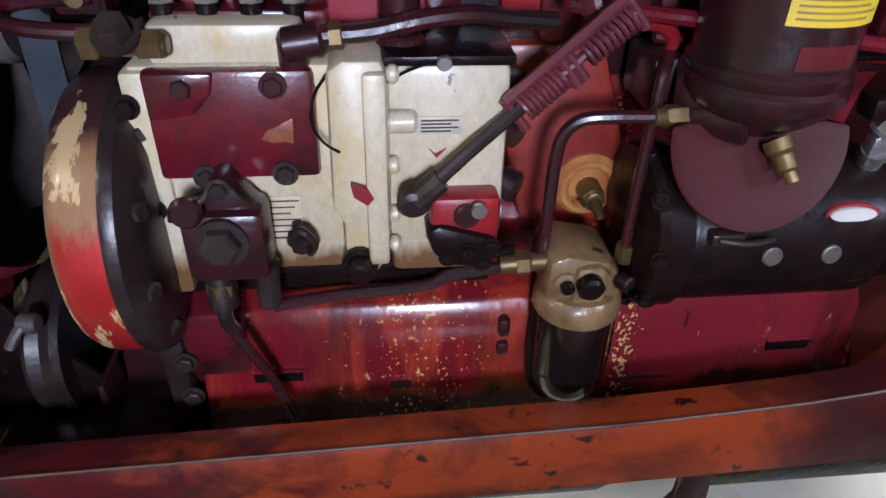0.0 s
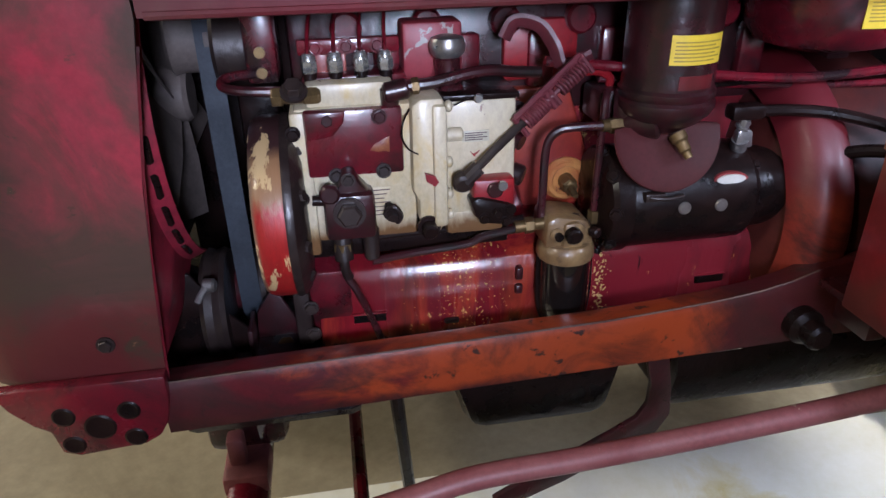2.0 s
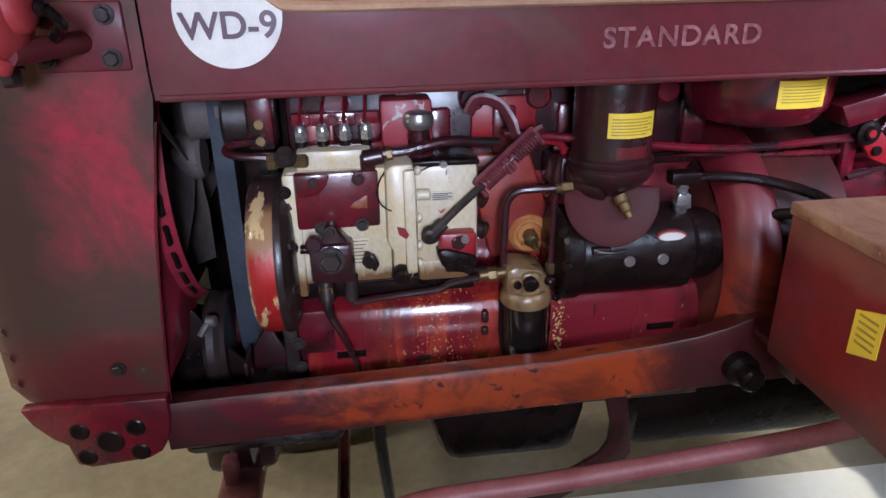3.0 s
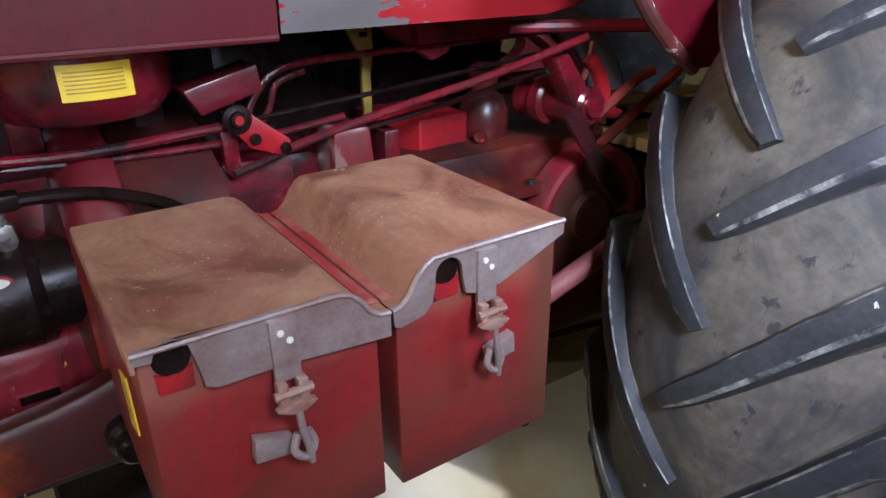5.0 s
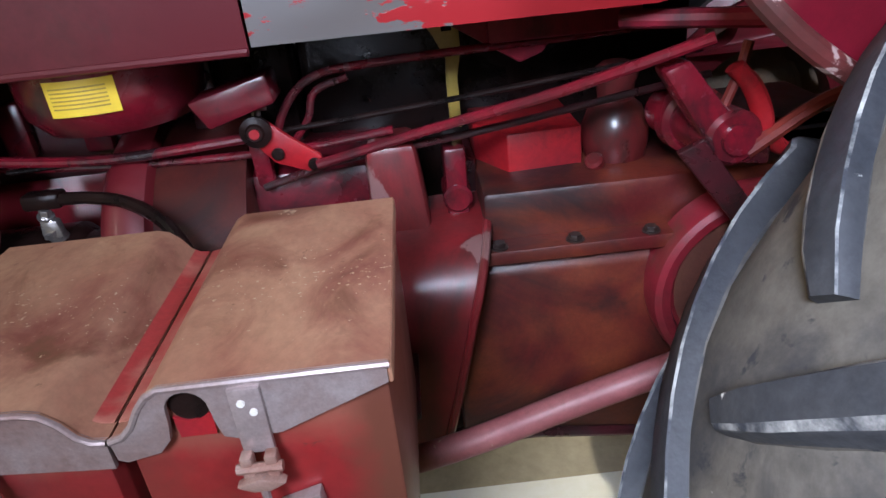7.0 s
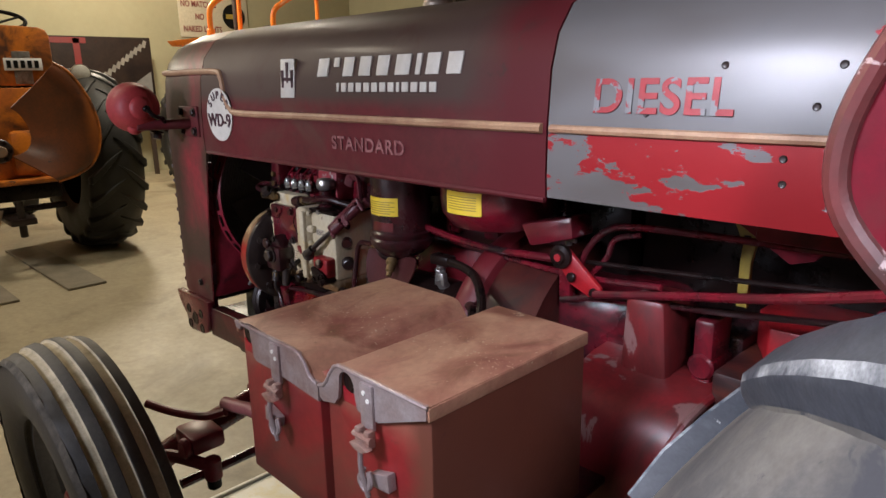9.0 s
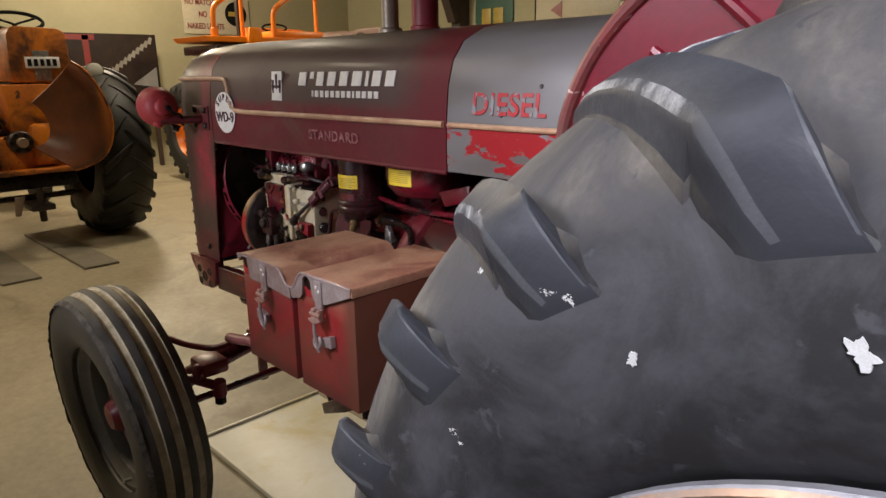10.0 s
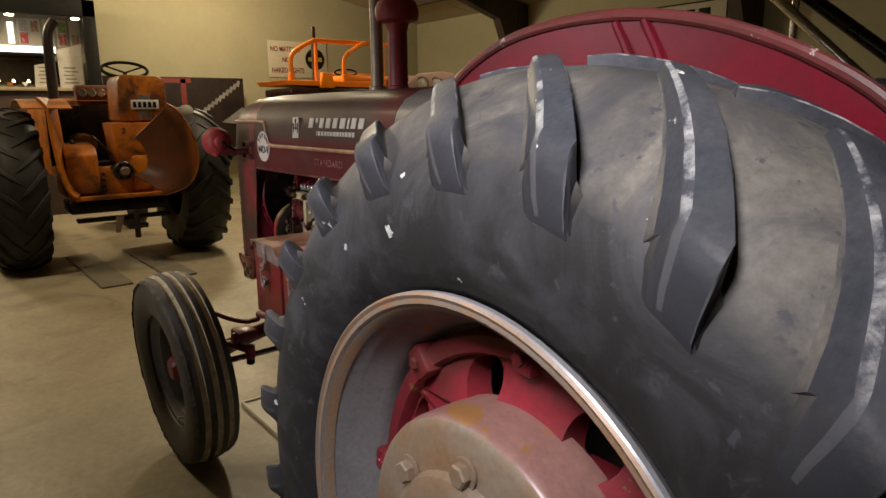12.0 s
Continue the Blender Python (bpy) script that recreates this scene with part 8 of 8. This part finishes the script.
def far_machines():
    c = root("tractor", "bright orange tractor with a tubular safety cage", "tractor", group="tractors")
    X = -6.6
    y0, y1, zt = 2.88, 4.72, 2.56
    part("platform", Shape().prism([(y0 - 0.14, 1.965), (y1 + 0.1, 1.965), (y1 + 0.1, 1.86), (y0 - 0.08, 1.90)], "x", X - 0.9, X + 0.1, 0.012), ORANGE_NEW, c)
    part("underframe", Shape().box(X - 0.9, X + 0.08, y0, y1, 1.74, 1.86, 0.02), MAROON, c)
    part("body", Shape().box(X - 1.6, X - 0.1, y0 + 0.5, y1 - 0.4, 0.7, 1.76, 0.08), ORANGE_NEW, c)
    part("engine_hood", Shape().box(X - 0.5, X + 0.08, 3.75, 4.6, 1.95, 2.06, 0.05), ORANGE_NEW, c)
    for y in (y0 - 0.05, y1 - 0.25):
        far_wheel(c, Shape().lathe([(0.36, -0.14), (0.33, -0.06), (0.1, -0.02), (0, -0.02)], (0, 0, 0), (0, 1, 0), 32).mesh("rim", ORANGE_NEW), 0.7, 0.2, Matrix.Translation((X - 0.9, y + 0.1, 0.7)))
    for ya, xx in ((y0 + 0.04, X), (y0 + 0.90, X + 0.02)):
        part("cage_tube", Shape().tube([(xx, ya, 1.98), (xx, ya, 2.22), (xx, ya + 0.03, 2.33), (xx, ya + 0.12, 2.41), (xx - 0.1, ya + 0.40, zt - 0.02), (xx - 0.14, ya + 0.52, zt), (xx - 0.2, ya + 1.0, zt + 0.005)], 0.034, 10, 5), ORANGE_NEW, c, "bent orange cage tube")
        part("cage_foot", Shape().cyl((xx, ya, 1.96), (xx, ya, 2.07), 0.048, seg=14, round_=0.008), ORANGE_NEW, c)
    part("cage_tube", Shape().tube([(X - 0.14, y0 + 0.48, zt), (X - 0.2, y1 - 0.1, zt + 0.005)], 0.034, 10, 0), ORANGE_NEW, c)
    part("cage_tube", Shape().tube([(X - 0.12, y0 + 0.50, 1.97), (X - 0.14, y0 + 0.52, zt)], 0.028, 10, 0), ORANGE_NEW, c)
    part("cage_tube", Shape().tube([(X - 0.2, y1 - 0.1, 1.97), (X - 0.2, y1 - 0.1, zt)], 0.028, 10, 0), ORANGE_NEW, c)
    part("cage_tube", Shape().tube([(X - 0.75, y0 + 0.9, 1.97), (X - 0.75, y0 + 0.9, 2.12), (X - 0.75, y1, 2.12)], 0.018, 8, 0), ORANGE_NEW, c)
    part("bracket", Shape().prism([(3.30, 1.86), (3.34, 2.08), (3.50, 2.08), (3.54, 1.86)], "x", X + 0.10, X + 0.16, 0.01), ORANGE_NEW, c)
    part("lever", Shape().tube([(X + 0.16, 3.25, 1.84), (X + 0.2, 3.42, 1.83)], 0.022, 8, 0), SIGN_DARK, c)
    s = Shape().tube([(X - 0.5, 4.1 + 0.2 * math.cos(a), 2.13 + 0.05 * math.sin(a)) for a in [math.tau * k / 20 for k in range(21)]], 0.014, 8, 0)
    s.cyl((X - 0.5, 4.1, 1.9), (X - 0.5, 4.1, 2.12), 0.02, seg=10)
    part("steering_wheel", s, SIGN_DARK, c)
    part("exhaust_pipe", Shape().cyl((X - 0.9, 3.75, 1.9), (X - 0.9, 3.75, 2.85), 0.04, seg=12), GREASE, c)
    v = root("truck", "dusty pink-grey vehicle with twin headlamps", "truck")
    pinkgrey = M("pink_grey_paint", (0.30, 0.18, 0.15), (0.22, 0.15, 0.12), scale=4, rough=0.45)
    part("cab", Shape().box(-7.4, -6.06, 4.5, 5.9, 0.6, 2.06, 0.12), pinkgrey, v)
    part("lamp_panel", Shape().prism([(4.45, 1.70), (5.45, 1.70), (5.45, 2.10), (5.2, 2.125), (4.75, 2.08), (4.45, 1.86)], "x", -6.05, -5.98, 0.03), pinkgrey, v)
    for y in (4.80, 5.08):
        lamp = part("headlamp", Shape().lathe([(0.10, 0), (0.105, 0.03), (0.09, 0.035), (0.085, 0.02)], (-5.98, y, 1.93), (1, -0.4, 0), 24), CHROME, v)
        part("lens", Shape().lathe([(0.088, 0.02), (0.05, 0.035), (0, 0.04)], (-5.98, y, 1.93), (1, -0.4, 0), 24), GLASS_LAMP, lamp)
    part("wheel", Shape().lathe([(0.2, 0), (0.42, 0), (0.45, 0.04), (0.45, 0.18), (0.42, 0.22), (0, 0.22)], (-6.7, 4.88, 0.45), (0, 1, 0), 30), FAR_RUBBER, v)


far_machines()

# ---- signs and boards ----


def signs():
    s = root("warning_sign", "white enamel warning sign with dark red words and a round emblem", "sign")
    part("plate", Shape().box(-9.99, -9.97, 4.04, 5.30, 2.19, 2.88, 0.006), SIGN_WHITE, s)
    for words, z, y in (("NO MATCHES", 2.68, 4.46), ("NO", 2.48, 4.46), ("NAKED LIGHTS", 2.28, 4.50)):
        lettering("lettering", words, 0.135, pose(-9.966, y - 0.06, z, 90, 0, 90), SIGN_RED, s, 0.002, 1.0, 0.74)
    part("emblem", Shape().cyl((-9.97, 5.03, 2.55), (-9.962, 5.03, 2.55), 0.21, seg=32), SIGN_DARK, s, "dark round emblem")
    part("emblem_band", Shape().box(-9.962, -9.958, 4.88, 5.18, 2.51, 2.59), SIGN_YELLOW, s)
    g = root("shield_sign", "green and yellow shield-shaped enamel sign", "sign")
    shield = [(-6.33, 2.72), (-6.12, 2.70), (-5.92, 2.73), (-5.72, 2.70), (-5.51, 2.72), (-5.50, 2.30), (-5.60, 2.10), (-5.92, 2.00), (-6.24, 2.10), (-6.34, 2.30)]
    part("plate", Shape().prism(shield, "y", 7.57, 7.595), SIGN_GREEN, g)
    part("emblem", Shape().box(-6.18, -5.97, 7.555, 7.57, 2.20, 2.50, 0.01), SIGN_YELLOW, g)
    part("emblem", Shape().box(-5.92, -5.70, 7.555, 7.57, 2.20, 2.50, 0.01), SIGN_YELLOW, g)
    a = root("oil_sign", "cream enamel sign with a dark heading and border", "sign")
    part("plate", Shape().box(-5.05, -2.6, 7.57, 7.595, 2.05, 3.0, 0.005), SIGN_WHITE, a)
    for x0, x1, z0, z1 in ((-5.05, -2.6, 2.05, 2.07), (-5.05, -2.6, 2.98, 3.0), (-5.05, -5.03, 2.05, 3.0), (-2.62, -2.6, 2.05, 3.0)):
        part("border", Shape().box(x0, x1, 7.562, 7.57, z0, z1), SIGN_DARK, a)
    for k in range(8):
        part("lettering", Shape().box(-4.72 + k * 0.24, -4.54 + k * 0.24, 7.56, 7.57, 2.68, 2.90, 0.01), SIGN_RED if k % 9 == 9 else SIGN_DARK, a)
    part("emblem", Shape().cyl((-4.6, 7.57, 2.38), (-4.6, 7.56, 2.38), 0.14, seg=3), SIGN_RED, a)
    p = root("photo_board", "dark photo board showing a red harvesting machine", "board")
    part("panel", Shape().box(-9.6, -9.55, 1.0, 3.34, 0.9, 2.13, 0.005), M("dark_photo", (0.014, 0.010, 0.010), (0.03, 0.02, 0.016), scale=2, rough=0.6, spec=0.1), p)
    pr = M("photo_red", (0.20, 0.025, 0.025), (0.12, 0.02, 0.02), scale=3, rough=0.4)
    for y0, y1, z0, z1 in ((1.6, 2.32, 1.2, 1.62), (1.75, 1.84, 1.6, 2.1), (2.22, 2.31, 1.6, 2.1), (1.7, 2.4, 2.03, 2.11)):
        part("picture", Shape().box(-9.55, -9.545, y0, y1, z0, z1), pr, p)
    grey = M("photo_grey", (0.25, 0.24, 0.22), rough=0.4)
    for k in range(12):
        y = 2.42 + k * 0.07
        z = 1.42 + k * 0.052
        part("picture", Shape().prism([(y, z), (y + 0.05, z + 0.10), (y + 0.09, z + 0.08), (y + 0.06, z - 0.02)], "x", -9.55, -9.543), grey, p)
    part("picture", Shape().prism([(2.9, 1.35), (3.3, 1.62), (3.3, 1.30)], "x", -9.55, -9.546), M("photo_pale", (0.2, 0.2, 0.2), rough=0.4), p)
    for y in (1.1, 3.24):
        part("post", Shape().box(-9.66, -9.6, y - 0.03, y + 0.03, 0, 2.0), BEAM, p)


def display_case():
    d = root("display_case", "black framed display case with a lit shelf and small cards", "cabinet")
    x = -9.0
    part("frame_post", Shape().box(x - 0.12, x, 0.70, 0.88, 0, 3.2, 0.01), SIGN_DARK, d)
    part("frame_top", Shape().box(x - 0.12, x, -2.4, 0.88, 2.95, 3.2, 0.01), SIGN_DARK, d)
    part("frame_post", Shape().box(x - 0.12, x, -2.5, -2.35, 0, 3.2, 0.01), SIGN_DARK, d)
    part("back_panel", Shape().box(x - 0.75, x - 0.7, -2.4, 0.98, 0, 3.2), M("case_back", (0.40, 0.37, 0.25), rough=0.7), d)
    part("side_panel", Shape().box(x - 0.7, x - 0.12, 0.86, 0.90, 0, 3.2), SIGN_DARK, d)
    part("case_roof", Shape().box(x - 0.75, x - 0.1, -2.4, 0.9, 3.12, 3.18), SIGN_DARK, d)
    part("shelf", Shape().box(x - 0.7, x - 0.1, -2.35, 0.30, 2.37, 2.41, 0.005), SIGN_DARK, d)
    # dark sheet painted in place of the shadow below the shelf
    part("dark_band", Shape().box(x - 0.69, x - 0.66, -2.35, 0.60, 1.98, 2.33), M("case_shadow_board", (0.06, 0.055, 0.045), rough=0.7), d)
    part("lower_cupboard", Shape().box(x - 0.7, x - 0.05, -2.35, 0.70, 0, 1.86, 0.01), M("brown_counter", (0.05, 0.028, 0.02), rough=0.5), d)
    part("counter_top", Shape().box(x - 0.72, x + 0.02, -2.35, 0.70, 1.86, 1.915, 0.01), M("pale_counter", (0.42, 0.35, 0.24), rough=0.4), d)
    part("strip_light", Shape().box(x - 0.40, x - 0.30, -2.3, 0.34, 2.43, 2.52, 0.01), glowing("tube_light", (1.0, 0.97, 0.9), 2.2), d, "bright strip light")
    for y in (-1.9, -1.05, -0.23, 0.61):
        lamp = part("spotlight", Shape().lathe([(0.0, 0.0), (0.07, 0.0), (0.075, 0.02), (0.05, 0.07), (0, 0.07)], (x - 0.06, y, 2.93), (0, 0, 1), 18), SIGN_DARK, d, "small round spotlight")
        part("bulb", Shape().lathe([(0.062, 0.0), (0.05, -0.02), (0, -0.028)], (x - 0.06, y, 2.93), (0, 0, 1), 16), glowing("spot_glow", (1.0, 0.90, 0.68), 10.0), lamp)
    rnd = random.Random(7)
    tints = [(0.5, 0.07, 0.05), (0.55, 0.46, 0.28), (0.22, 0.36, 0.06), (0.36, 0.33, 0.30), (0.30, 0.16, 0.08)]
    mats = [M("card_tint", c, (0.55, 0.5, 0.4), scale=28, alt_at=0.58, alt_soft=0.06, rough=0.5) for c in tints]
    sheet = M("card_sheet", (0.62, 0.60, 0.50), rough=0.5)
    spots = [(-0.06, 3, 0), (0.09, 4, 1), (0.275, 1, None), (0.455, 2, 0), (0.637, 1, 4)]
    spots += [(-0.45 - 0.19 * k, rnd.randrange(5), rnd.randrange(5)) for k in range(9)]
    for y, a, b in spots:
        part("card_sheet", Shape().box(x - 0.7, x - 0.685, y - 0.02, y + 0.125, 2.55, 2.96), sheet, d)
        for tint, z in ((a, 2.765), (b, 2.585)):
            if tint is not None:
                part("card", Shape().box(x - 0.685, x - 0.678, y, y + 0.105, z, z + 0.165), mats[tint], d, "small printed card")
    part("window", Shape().box(x - 0.69, x - 0.66, -0.215, -0.14, 2.58, 2.89), glowing("lit_slot", (1, 0.98, 0.92), 1.6), d)
    pale = M("pale_notice", (0.52, 0.50, 0.44), (0.42, 0.40, 0.35), scale=5, rough=0.5)
    for poly, px in (([(0.0, 1.92), (0.30, 1.92), (0.30, 2.30), (0.02, 2.24)], -9.22), ([(0.33, 1.92), (0.66, 1.92), (0.66, 2.57), (0.33, 2.47)], -9.18)):
        part("notice", Shape().prism(poly, "x", px - 0.006, px), pale, d, "pale printed notice sheet")
        y0, y1 = poly[0][0] + 0.06, poly[1][0] - 0.07
        for k in range(5):
            part("print", Shape().box(px, px + 0.003, y0 + 0.02 * (k % 2), y1 - 0.03 * (k % 3), 1.98 + k * 0.055, 2.0 + k * 0.055), M("grey_print", (0.2, 0.19, 0.17), rough=0.6), d)
    for k in range(9):
        y = -1.7 + k * 0.19
        part("pennant", Shape().prism([(y, 1.985), (y + 0.09, 1.985), (y + 0.045, 1.92)], "x", x - 0.14, x - 0.13), (SIGN_YELLOW, ORANGE, PLATE)[k % 3], d)
        part("candle_lamp", Shape().lathe([(0, 0.0), (0.02, 0.005), (0.024, 0.02), (0.01, 0.045), (0, 0.05)], (x - 0.4, y + 0.12, 1.99), (0, 0, 1), 12), glowing("candle_glow", (1.0, 0.75, 0.4), 6.0), d)


signs()
display_case()


def placed_pipes():
    p = root("fitted_pipes", "chrome and black pipes placed to fit the camera's view", "pipes")
    # set at an assumed depth to fit the camera's view, run on to the floor
    part("pipe", Shape().cyl((0.98, 1.6, 2.08), (3.2, 1.6, 0.02), 0.022, seg=12), CHROME, p)
    part("pipe", Shape().cyl((0.85, 1.66, 2.25), (3.65, 1.66, 0.03), 0.03, seg=12), BLACK, p)
    part("pipe", Shape().cyl((1.17, 1.63, 2.1), (1.17, 1.63, 0.0), 0.016, seg=12), CHROME, p)


placed_pipes()
